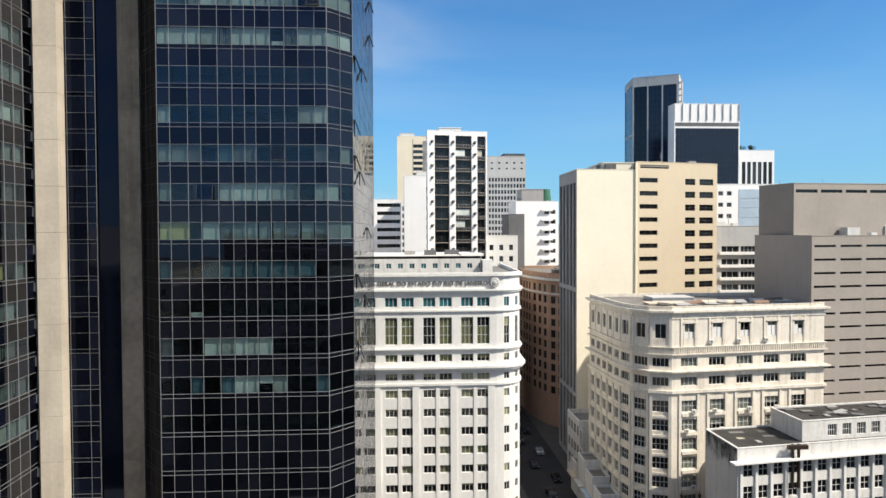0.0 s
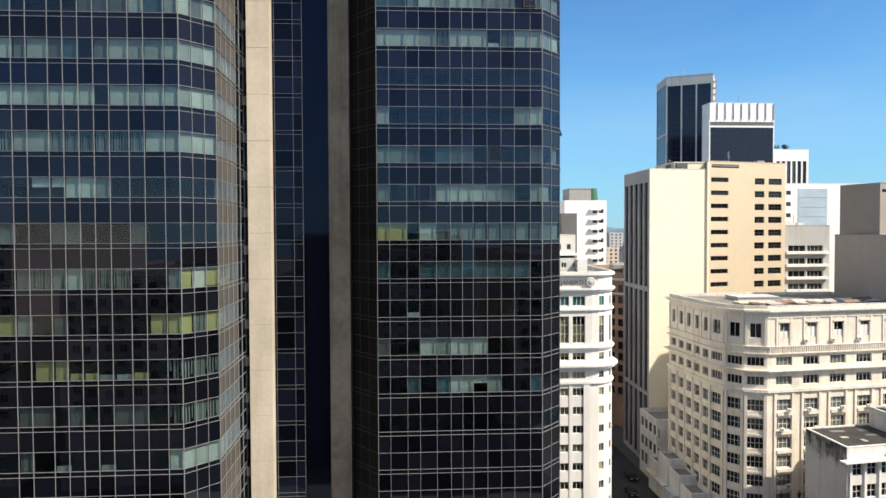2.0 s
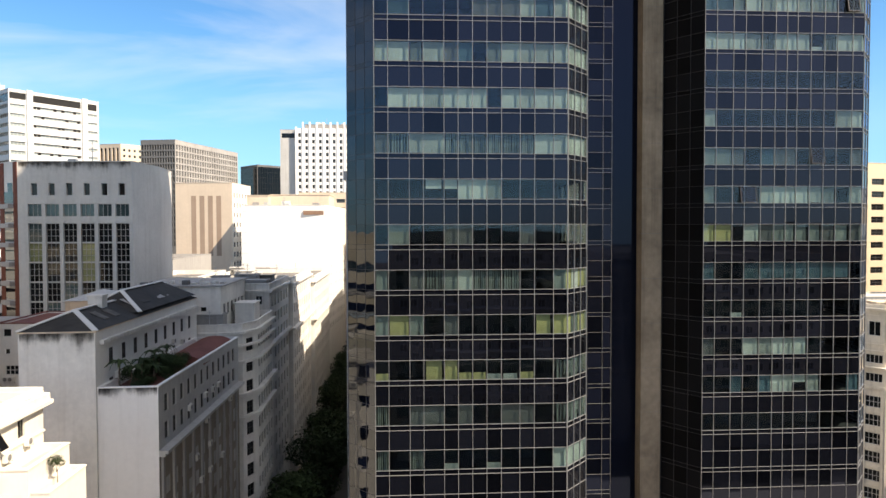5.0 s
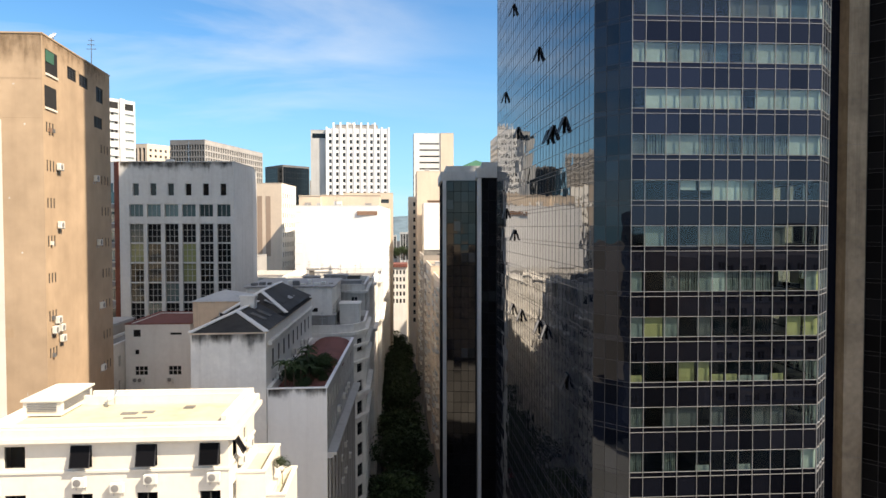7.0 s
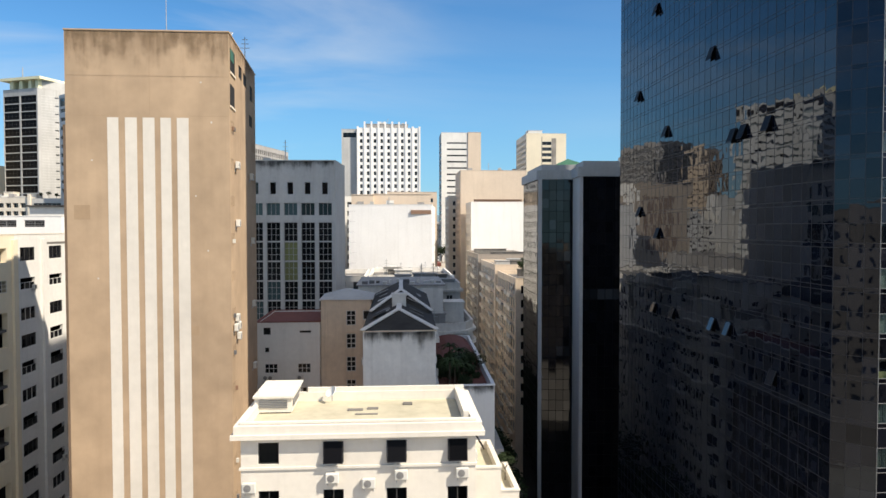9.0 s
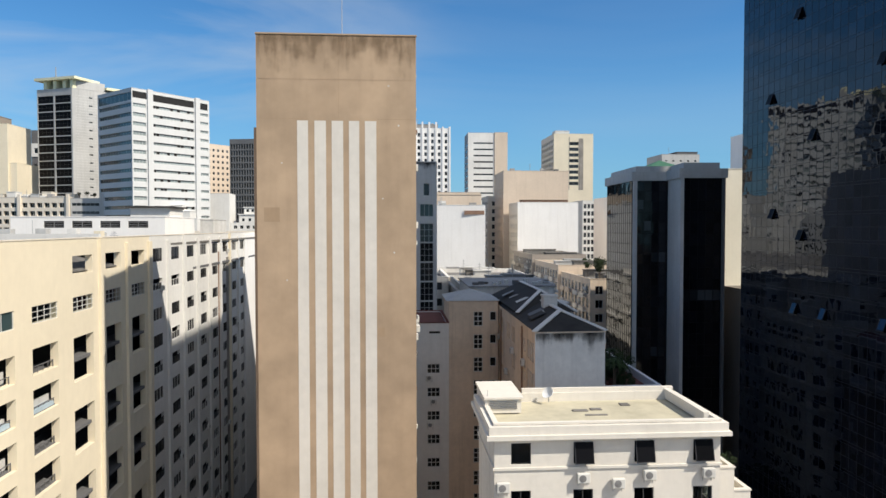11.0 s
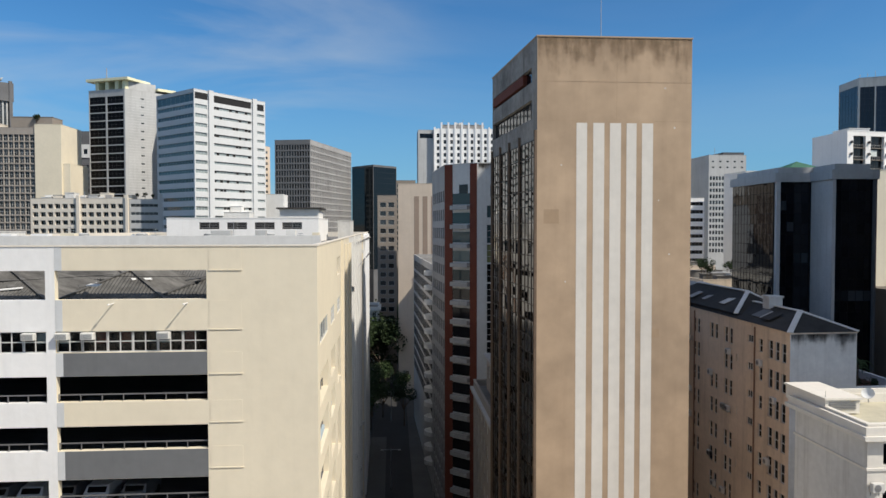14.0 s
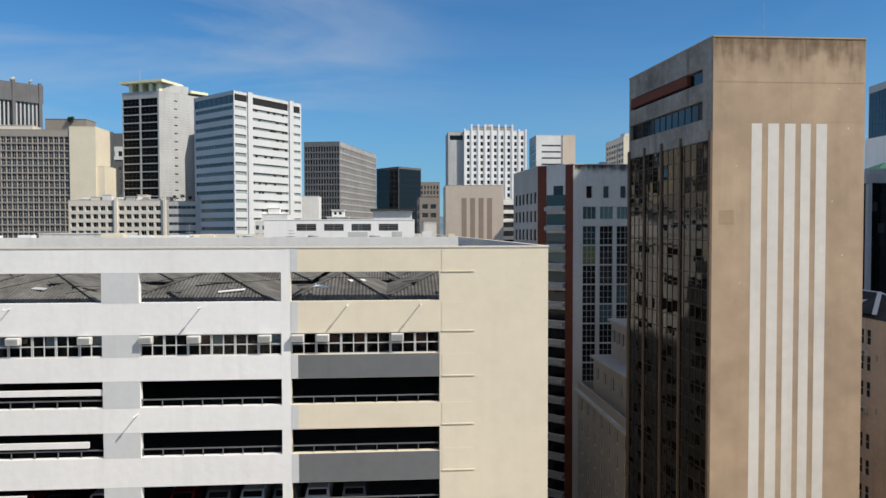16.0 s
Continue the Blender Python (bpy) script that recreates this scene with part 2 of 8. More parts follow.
M_FIBRE = surf("weathered_fibre_cement", (0.135, 0.13, 0.122), 0.9, 0.5, 0.45, 2.0)
M_MULLION = surf("anodised_mullion", (0.25, 0.255, 0.26), 0.5, 0.1, 0.2, 2.0, 0.0, 0.0, 0.3)
M_MULL_DK = surf("dark_mullion", (0.05, 0.05, 0.055), 0.5, 0.2, 0.2, 2.0, 0.0, 0.0, 0.3)
M_FRAME = surf("white_window_frame", (0.62, 0.62, 0.60), 0.6, 0.1, 0.3, 3.0, 0.0, 0.0)
M_FRAME_DK = surf("dark_window_frame", (0.06, 0.06, 0.06), 0.6, 0.2, 0.3, 3.0, 0.0, 0.0)
M_METAL = surf("galvanised_metal", (0.45, 0.46, 0.47), 0.5, 0.2, 0.5, 4.0, 0.0, 0.0, 0.7)
M_AC = surf("air_conditioner_casing", (0.68, 0.67, 0.63), 0.6, 0.15, 0.8, 4.0, 0.1, 0.0, rand=0.3)
M_LOUVRE = surf("louvre_metal", (0.22, 0.22, 0.22), 0.6, 0.2, 0.5, 4.0, 0.0, 0.0)
# near black, so that openings and decks look deep in shade
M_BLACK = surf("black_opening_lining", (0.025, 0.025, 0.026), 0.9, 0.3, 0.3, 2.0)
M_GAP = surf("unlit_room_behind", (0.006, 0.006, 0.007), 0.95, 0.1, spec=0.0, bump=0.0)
# room surfaces toned near black: the shade of unlit interiors is in the colour
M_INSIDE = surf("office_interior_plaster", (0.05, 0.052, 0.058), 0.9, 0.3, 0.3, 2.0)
M_BLIND = surf("pale_roller_blind", (0.64, 0.69, 0.66), 0.9, 0.45, 0.6, 4.0, 0.0, 0.0, rand=0.9)
M_BLIND_DIM = surf("grey_half_closed_blind", (0.30, 0.34, 0.33), 0.9, 0.4, 0.6, 4.0, 0.0, 0.0, rand=0.9)
M_BLIND_TEAL = surf("teal_film_blind", (0.10, 0.18, 0.23), 0.9, 0.4, 0.6, 4.0, 0.0, 0.0, rand=0.9)
M_PAPER = surf("white_paper_stack", (0.8, 0.8, 0.78), 0.9, 0.2, 0.6, 4.0, 0.0, 0.0)
M_BLIND_Y = surf("yellowed_blind", (0.60, 0.55, 0.27), 0.9, 0.2, 0.6, 4.0, 0.0, 0.0, rand=0.9)
M_GREEN = surf("green_painted_metal", (0.05, 0.15, 0.095), 0.6, 0.2, 0.5, 3.0)
M_YEL_ROOF = surf("yellow_painted_steel", (0.84, 0.80, 0.54), 0.7, 0.1, 0.2, 2.0)
# blue air haze is mixed into the base colour of the hills
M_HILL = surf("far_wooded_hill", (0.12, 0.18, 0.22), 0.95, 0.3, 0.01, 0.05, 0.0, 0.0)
M_LEAF = surf("leaves", (0.032, 0.055, 0.018), 0.75, 0.5, 0.4, 4.0, 0.0, 0.0, rand=0.6)
M_BARK = surf("bark", (0.10, 0.075, 0.055), 0.9, 0.3, 1.0, 6.0)
M_CAR_W = surf("white_car_paint", (0.75, 0.75, 0.75), 0.25, 0.03, 0.3, 1.0, 0.0, 0.0, 0.0, 0.6)
M_CAR_S = surf("silver_car_paint", (0.42, 0.43, 0.45), 0.25, 0.05, 0.3, 1.0, 0.0, 0.0, 0.5, 0.6)
M_CAR_D = surf("dark_car_paint", (0.03, 0.03, 0.035), 0.25, 0.05, 0.3, 1.0, 0.0, 0.0, 0.2, 0.6)
M_CAR_R = surf("red_car_paint", (0.25, 0.02, 0.02), 0.25, 0.05, 0.3, 1.0, 0.0, 0.0, 0.2, 0.6)
M_RUBBER = surf("rubber", (0.02, 0.02, 0.02), 0.8, 0.1)
M_LETTER = surf("dark_letters", (0.10, 0.09, 0.08), 0.6, 0.1, bump=0.0)
M_BLUE_PANEL = surf("pale_blue_panel", (0.42, 0.52, 0.60), 0.5, 0.15, 0.2, 1.5)
M_GREY_PAINT = surf("slate_grey_paint", (0.16, 0.165, 0.17), 0.7, 0.12, 0.15, 1.5, 0.15)
M_DISH = surf("dish_white", (0.75, 0.75, 0.73), 0.5, 0.1)
G_TOWER = clear_glass("tinted_tower_glass", (0.70, 0.75, 0.74), 0.038, coat=(0.60, 0.76, 1.0))
G_WINDOW = clear_glass("window_glass", (0.72, 0.75, 0.75), 0.03, 0.02)
G_SPANDREL = dark_glass("blue_black_spandrel_glass", (0.003, 0.0035, 0.0055), 1.52, 0.02, rand=0.6, coat=(0.60, 0.68, 1.0))
G_PALE = dark_glass("pale_office_glass", (0.27, 0.31, 0.31), 1.5, 0.1, rand=0.25)
G_TEALBLACK = dark_glass("teal_black_glass", (0.006, 0.010, 0.014), 1.4, 0.08, coat=(0.6, 0.85, 1.0))
G_DIM = dark_glass("dim_mirror_glass", (0.004, 0.005, 0.007), 1.42, 0.015, 0.006, coat=(0.9, 0.95, 1.0))
# spandrel glass again, its coat dimmed to put in the shade of the recess
G_RECESS = dark_glass("shaded_recess_glass", (0.003, 0.004, 0.008), 1.36, 0.03, rand=0.6, coat=(0.5, 0.62, 1.0))
G_SIDE = dark_glass("mirror_tinted_glass", (0.004, 0.006, 0.012), 1.56, 0.015, 0.006, coat=(0.78, 0.88, 1.0))
G_BLACK = dark_glass("black_glass", (0.005, 0.005, 0.007), 1.5, 0.05)
G_NAVY = dark_glass("navy_curtain_glass", (0.008, 0.011, 0.028), 1.55, 0.06)
G_FAR = dark_glass("far_window_glass", (0.035, 0.04, 0.045), 1.5, 0.08, rand=0.7)
G_DARKWIN = dark_glass("dark_office_glass", (0.012, 0.013, 0.014), 1.45, 0.04)
# olive base colour paints the look of lit rooms behind opaque glass
G_OLIVE = dark_glass("lit_office_glass", (0.16, 0.17, 0.08), 1.45, 0.05)
G_DULL = dark_glass("dull_black_glass", (0.004, 0.004, 0.005), 1.2, 0.45)
G_TEALDK = dark_glass("grey_teal_glass", (0.05, 0.085, 0.09), 1.5, 0.04)
G_TEAL = dark_glass("teal_tinted_glass", (0.02, 0.10, 0.12), 1.6, 0.03)
G_BRONZE = dark_glass("bronze_glass", (0.010, 0.008, 0.006), 1.46, 0.02, 0.006, coat=(1.0, 0.9, 0.78))


# ---- building kit ----
def mesh_from(name, verts, faces, mats, slots=None):
    me = bpy.data.meshes.new(name)
    me.from_pydata([tuple(v) for v in verts], [], faces)
    for m in mats if isinstance(mats, (list, tuple)) else (mats,):
        me.materials.append(m)
    if slots:
        me.polygons.foreach_set("material_index", slots)
    me.update()
    return me


def box_data(v, f, x0, y0, z0, x1, y1, z1):
    """Adds a box to the lists v and f."""
    b = len(v)
    v += [(x0, y0, z0), (x1, y0, z0), (x1, y1, z0), (x0, y1, z0), (x0, y0, z1), (x1, y0, z1), (x1, y1, z1), (x0, y1, z1)]
    f += [(b + 3, b + 2, b + 1, b), (b + 4, b + 5, b + 6, b + 7), (b, b + 1, b + 5, b + 4), (b + 1, b + 2, b + 6, b + 5), (b + 2, b + 3, b + 7, b + 6), (b + 3, b, b + 4, b + 7)]


def bevel_box(x0, y0, z0, x1, y1, z1, r=0.03, seg=1):
    bm = bmesh.new()
    bmesh.ops.create_cube(bm, size=1.0, matrix=Matrix.LocRotScale(((x0 + x1) / 2, (y0 + y1) / 2, (z0 + z1) / 2), None, (x1 - x0, y1 - y0, z1 - z0)))
    bmesh.ops.bevel(bm, geom=bm.edges[:], offset=r, segments=seg, affect="EDGES")
    return bm


def cyl(bm, x, y, z0, z1, r, r2=None, n=12):
    bmesh.ops.create_cone(bm, cap_ends=True, segments=n, radius1=r, radius2=r if r2 is None else r2, depth=z1 - z0, matrix=Matrix.Translation((x, y, (z0 + z1) / 2)))


def thing(name, label, category, at=(0, 0, 0), group="", kind=""):
    e = new(name)
    e.empty_display_size = 0.5
    e.location = at
    return tagged(e, label, category, group, kind)


def child(name, data, parent, m=None, label=""):
    """Links a mesh under a thing or part; m is its pose in the world (parents stand unturned) or None for the parent's own frame."""
    ob = new(name, data)
    ob.parent = parent
    if m is not None:
        ob.matrix_basis = Matrix.Translation(-Vector(parent.location)) @ m
    return tagged(ob, label) if label else ob


def part(name, bm, material, parent, label="", m=None):
    me = bpy.data.meshes.new(name)
    bm.to_mesh(me)
    bm.free()
    me.materials.append(material)
    return child(name, me, parent, m, label)


def solid(name, boxes, material, parent, label="", m=None):
    v, f = [], []
    for b in boxes:
        box_data(v, f, *b)
    return child(name, mesh_from(name, v, f, material), parent, m if m is not None else Matrix.Translation((0, 0, 0)), label)


def edge_pose(p0, p1, z=0.0):
    """Wall frame: x along the wall (to the right, seen from outside), y inwards, z up."""
    d = (Vector((p1[0], p1[1])) - Vector((p0[0], p0[1])))
    length = d.length
    d /= length
    return Matrix(((d.x, -d.y, 0, p0[0]), (d.y, d.x, 0, p0[1]), (0, 0, 1, z), (0, 0, 0, 1))), length


def wall_mesh(name, length, z0, z1, rects, mat, depth=0.3):
    """A wall's face with openings and their reveals."""
    us = sorted({0.0, length, *[r[0] for r in rects], *[r[1] for r in rects]})
    zs = sorted({z0, z1, *[r[2] for r in rects], *[r[3] for r in rects]})
    v, f = [], []

    def quad(a, b, c, d):
        n = len(v)
        v.extend((a, b, c, d))
        f.append((n, n + 1, n + 2, n + 3))
    for k in range(len(zs) - 1):
        za, zb = zs[k], zs[k + 1]
        zc = (za + zb) / 2
        row = [r for r in rects if r[2] < zc < r[3]]
        start = None
        for i in range(len(us) - 1):
            uc = (us[i] + us[i + 1]) / 2
            hole = any(r[0] < uc < r[1] for r in row)
            if not hole and start is None:
                start = us[i]
            if hole and start is not None:
                quad((start, 0, za), (us[i], 0, za), (us[i], 0, zb), (start, 0, zb))
                start = None
        if start is not None:
            quad((start, 0, za), (length, 0, za), (length, 0, zb), (start, 0, zb))
    for a, b, c, d in [r[:4] for r in rects]:
        quad((a, 0, c), (a, depth, c), (b, depth, c), (b, 0, c))
        quad((a, 0, d), (b, 0, d), (b, depth, d), (a, depth, d))
        quad((a, 0, c), (a, 0, d), (a, depth, d), (a, depth, c))
        quad((b, 0, c), (b, depth, c), (b, depth, d), (b, 0, d))
    return mesh_from(name, v, f, mat)


WINDOWS = {}


def window_meshes(w, h, nx, ny, fw, bar_mat, glass, inset):
    """Frame with bars and pane of a window, origin at its lower left outer corner; built once a size."""
    key = (round(w, 2), round(h, 2), nx, ny, fw, bar_mat.name, glass.name, inset)
    if key in WINDOWS:
        return WINDOWS[key]

    def lines(size, n):
        r = [0.0, fw]
        for i in range(1, n):
            r += [size * i / n - fw / 2, size * i / n + fw / 2]
        return r + [size - fw, size]
    us, zs = lines(w, nx), lines(h, ny)
    v, index, bars, panes = [], {}, [], []

    def at(i, j, y):
        k = (i, j, y)
        if k not in index:
            index[k] = len(v)
            v.append((us[i], y, zs[j]))
        return index[k]
    y0, y1 = inset - 0.05, inset
    for i in range(len(us) - 1):
        for j in range(len(zs) - 1):
            ring4 = ((i, j), (i + 1, j), (i + 1, j + 1), (i, j + 1))
            if i % 2 and j % 2:
                panes.append(tuple(at(*c, y1) for c in ring4))
                for k in range(4):
                    c, d = ring4[k], ring4[(k + 1) % 4]
                    bars.append((at(*c, y0), at(*d, y0), at(*d, y1), at(*c, y1)))
            else:
                bars.append(tuple(at(*c, y0) for c in ring4))
    one = mesh_from("window", v, bars + panes, [bar_mat, glass], [0] * len(bars) + [1] * len(panes))
    fr = mesh_from("window", v, bars, bar_mat)
    v2, f2 = [], []
    box_data(v2, f2, fw * 0.5, inset, fw * 0.5, w - fw * 0.5, inset + 0.02, h - fw * 0.5)
    WINDOWS[key] = (fr, mesh_from("pane", v2, f2, glass), one)
    return WINDOWS[key]


BLINDS = {}
rng = random.Random(7)


def facade(bld, p0, p1, z0, z1, rects, mat, nx=1, ny=1, fw=0.07, bars=None, glass=None, inset=0.18, depth=0.3, split=False, blinds=0.0, blind_mat=None, name="wall", label=""):
    """One wall of a building with windows in its openings; rects are (u0, u1, z0, z1[, nx, ny])."""
    m, length = edge_pose(p0, p1)
    child(name, wall_mesh(name, length, z0, z1, rects, mat, depth), bld, m, label)
    if glass is None:
        return m
    far, deep = min(p0[1], p1[1]) > 215 or bld.name.startswith("closing"), 43.5 - 0.40 * max(p0[1], p1[1])
    joined = [r for r in rects if far or r[3] < deep or (abs(p0[0] - p1[0]) < 4 and min(p0[1], p1[1]) > 135)]
    if joined:
        v, f, s = [], [], []
        gl = glass[0] if isinstance(glass, tuple) else glass
        for r in joined:
            one = window_meshes(r[1] - r[0], r[3] - r[2], r[4] if len(r) > 4 else nx, r[5] if len(r) > 5 else ny, fw, bars or M_FRAME, gl, inset)[2]
            k = len(v)
            v += [(p.co.x + r[0], p.co.y, p.co.z + r[2]) for p in one.vertices]
            f += [tuple(i + k for i in p.vertices) for p in one.polygons]
            s += [p.material_index for p in one.polygons]
        tagged(child("distant_window", mesh_from("distant_window", v, f, [bars or M_FRAME, gl], s), bld, m), kind="stuff")
    rects = [r for r in rects if r not in joined]
    for r in rects:
        w, h = r[1] - r[0], r[3] - r[2]
        gl = r[6] if len(r) > 6 else rng.choice(glass) if isinstance(glass, tuple) else glass
        fr, pa, one = window_meshes(w, h, r[4] if len(r) > 4 else nx, r[5] if len(r) > 5 else ny, fw, bars or M_FRAME, gl, inset)
        pm = m @ Matrix.Translation((r[0], 0, r[2]))
        if split:
            win = child("window", fr, bld, pm)
            child("pane", pa, win)
        else:
            win = child("window", one, bld, pm)
        if blinds and rng.random() < blinds:
            k = (round(w, 2), round(h, 2), rng.choice((0.35, 0.6, 1.0, 1.0)), (blind_mat or M_BLIND).name, inset)
            if k not in BLINDS:
                v, f = [], []
                box_data(v, f, 0.04, inset + 0.09, h * (1 - k[2]) + 0.03, w - 0.04, inset + 0.11, h - 0.03)
                BLINDS[k] = mesh_from("blind", v, f, blind_mat or M_BLIND)
            child("blind", BLINDS[k], win)
    return m


def offset_poly(pts, out):
    n = len(pts)
    res = []
    for i in range(n):
        a, b, c = Vector(pts[i - 1][:2]), Vector(pts[i][:2]), Vector(pts[(i + 1) % n][:2])
        d1, d2 = (b - a).normalized(), (c - b).normalized()
        n1, n2 = Vector((d1.y, -d1.x)), Vector((d2.y, -d2.x))
        s = n1 + n2
        k = out * 2 / max(0.5, s.length_squared)
        res.append((b.x + s.x * k, b.y + s.y * k))
    return res


def ring(bld, name, pts, z0, z1, out, mat, inn=0.0, label=""):
    """A band that runs round a footprint: cornice, string course or parapet."""
    o, i = offset_poly(pts, out), offset_poly(pts, inn)
    n = len(pts)
    v = [(*p, z) for z in (z0, z1) for p in o] + [(*p, z) for z in (z0, z1) for p in i]
    f = []
    for k in range(n):
        j = (k + 1) % n
        f += [(k, j, n + j, n + k), (n + k, n + j, 3 * n + j, 3 * n + k), (j, k, 2 * n + k, 2 * n + j), (2 * n + j, 2 * n + k, 3 * n + k, 3 * n + j)]
    return child(name, mesh_from(name, v, f, mat), bld, Matrix.Translation((0, 0, 0)), label)


def plate(bld, name, pts, z0, z1, mat, label=""):
    """A slab over a footprint: roof, floor, canopy."""
    n = len(pts)
    v = [(p[0], p[1], z) for z in (z0, z1) for p in pts]
    f = [tuple(range(n, 2 * n)), tuple(reversed(range(n)))] + [(k, (k + 1) % n, n + (k + 1) % n, n + k) for k in range(n)]
    return child(name, mesh_from(name, v, f, mat), bld, Matrix.Translation((0, 0, 0)), label)


def building(name, label, category, pts, ztop, mat, walls=None, roof=None, parapet=0.8, roof_mat=None, core=1.4, z0=GROUND, coping=None, group=""):
    """A block on a footprint (anticlockwise from above); walls maps an edge to the options of facade()."""
    cx, cy = sum(p[0] for p in pts) / len(pts), sum(p[1] for p in pts) / len(pts)
    bld = thing(name, label, category, (cx, cy, z0), group)
    walls = walls or {}
    n = len(pts)
    see = False
    for i in range(n):
        opt = dict(walls.get(i, {}))
        see |= opt.get("glass") in (G_WINDOW, G_TOWER)
        wm = opt.pop("mat", mat)
        facade(bld, pts[i], pts[(i + 1) % n], z0, ztop, opt.pop("rects", []), wm, **opt)
    plate(bld, "roof", offset_poly(pts, -0.02), ztop - parapet - 0.3, ztop - parapet, roof_mat or M_ROOF_GR)
    ring(bld, "parapet", offset_poly(pts, 0.0), ztop, ztop + 0.12, 0.06, coping or mat, -0.28)
    ring(bld, "parapet_back", offset_poly(pts, -0.28), ztop - parapet, ztop, 0.02, mat, 0.0)
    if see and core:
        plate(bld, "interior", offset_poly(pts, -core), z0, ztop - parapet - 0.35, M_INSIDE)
    return bld


def grid(u0, u1, n, w, rows, extra=()):
    """Openings w wide, n of them centred evenly from u0 to u1, in each of the rows (z0, z1)."""
    s = (u1 - u0) / n
    return [(u0 + s * (i + 0.5) - w / 2, u0 + s * (i + 0.5) + w / 2, a, b, *extra) for a, b in rows for i in range(n)]


def floors(top, low, pitch, h):
    """Rows of height h every pitch, downwards from top to low."""
    r, z = [], top
    while z - h > low:
        r.append((z - h, z))
        z -= pitch
    return r


def rect(x0, y0, x1, y1):
    return [(x0, y0), (x1, y0), (x1, y1), (x0, y1)]


def roof_box(bld, x0, y0, x1, y1, z0, z1, mat, name="roof_house"):
    v, f = [], []
    box_data(v, f, x0, y0, z0, x1, y1, z1)
    box_data(v, f, x0 - 0.15, y0 - 0.15, z1, x1 + 0.15, y1 + 0.15, z1 + 0.18)
    return child(name, mesh_from(name, v, f, mat), bld, Matrix.Translation((0, 0, 0)))


def stain_film(name, col, strength):
    """A grimy film on a wall, dense at its top edge, that breaks up into runs towards its lower one."""
    m = bpy.data.materials.new(name)
    m.use_nodes = True
    n, l = m.node_tree.nodes, m.node_tree.links
    n.clear()
    o, mx, tr, df, tc, geo, sep, mp, nz, n2 = (n.new("ShaderNode" + k) for k in ("OutputMaterial", "MixShader", "BsdfTransparent", "BsdfDiffuse", "TexCoord", "NewGeometry", "SeparateXYZ", "Mapping", "TexNoise", "TexNoise"))
    df.inputs["Color"].default_value = (*col, 1)
    l.new(tc.outputs["Generated"], sep.inputs[0])
    mp.inputs["Scale"].default_value = (1.0, 1.0, 0.12)
    nz.inputs["Scale"].default_value, nz.inputs["Detail"].default_value, nz.inputs["Roughness"].default_value = 1.6, 6, 0.7
    n2.inputs["Scale"].default_value, n2.inputs["Detail"].default_value = 0.7, 5
    l.new(geo.outputs["Position"], mp.inputs["Vector"])
    l.new(mp.outputs["Vector"], nz.inputs["Vector"])
    l.new(geo.outputs["Position"], n2.inputs["Vector"])
    add, a2, rng_ = n.new("ShaderNodeMath"), n.new("ShaderNodeMath"), n.new("ShaderNodeMapRange")
    add.operation, a2.operation = "MULTIPLY_ADD", "ADD"
    add.inputs[1].default_value = 0.9
    l.new(sep.outputs["Z"], add.inputs[0])
    l.new(nz.outputs["Fac"], add.inputs[2])
    l.new(add.outputs[0], a2.inputs[0])
    l.new(n2.outputs["Fac"], a2.inputs[1])
    rng_.interpolation_type = "SMOOTHSTEP"
    rng_.inputs["From Min"].default_value, rng_.inputs["From Max"].default_value = 1.38, 2.1
    rng_.inputs["To Max"].default_value = strength
    l.new(a2.outputs[0], rng_.inputs["Value"])
    l.new(rng_.outputs["Result"], mx.inputs[0])
    l.new(tr.outputs[0], mx.inputs[1])
    l.new(df.outputs[0], mx.inputs[2])
    l.new(mx.outputs[0], o.inputs["Surface"])
    return m


M_STAIN = stain_film("black_rain_stain", (0.05, 0.045, 0.04), 0.9)
M_STAIN_TAN = stain_film("brown_rain_stain", (0.2, 0.14, 0.09), 0.6)


def drip_stain(bld, m, u0, u1, top, drop, mat, label=""):
    """Rain runs under an edge: one thin film on the wall."""
    return child("rain_stain", mesh_from("rain_stain", [(u0, -0.005, top - drop), (u1, -0.005, top - drop), (u1, -0.005, top), (u0, -0.005, top)], [(0, 1, 2, 3)], mat), bld, m, label)


AC_MESHES = []


def ac_unit(bld, m, wall=True):
    """An outdoor air-conditioner on brackets; m is a wall frame's pose at its lower middle."""
    if not AC_MESHES:
        bm = bevel_box(-0.42, -0.42, 0, 0.42, -0.08, 0.62, 0.03)
        me = bpy.data.meshes.new("air_conditioner")
        bm.to_mesh(me)
        bm.free()
        me.materials.append(M_AC)
        bm = bmesh.new()
        for r, w in ((0.24, 0.02), (0.15, 0.02), (0.06, 0.05)):
            bmesh.ops.create_cone(bm, cap_ends=True, segments=14, radius1=r, radius2=r, depth=w, matrix=Matrix.Translation((-0.08, -0.43 - (0.24 - r) * 0.06, 0.31)) @ Matrix.Rotation(radians(90), 4, "X"))
        fan = bpy.data.meshes.new("fan_grille")
        bm.to_mesh(fan)
        bm.free()
        fan.materials.append(M_LOUVRE)
        v, f = [], []
        for x in (-0.3, 0.3):
            box_data(v, f, x - 0.02, -0.45, -0.05, x + 0.02, 0, 0.0)
            box_data(v, f, x - 0.02, -0.04, -0.3, x + 0.02, 0, -0.05)
        k = len(me.vertices)
        v0, f0 = [tuple(p.co) for p in me.vertices], [tuple(p.vertices) for p in me.polygons]
        both = mesh_from("air_conditioner", v0 + v, f0 + [tuple(i + k for i in q) for q in f], [M_AC, M_METAL], [0] * len(f0) + [1] * len(f))
        AC_MESHES.extend((both, fan))
    a = child("air_conditioner", AC_MESHES[0], bld, m)
    child("fan_grille", AC_MESHES[1], a)
    return a


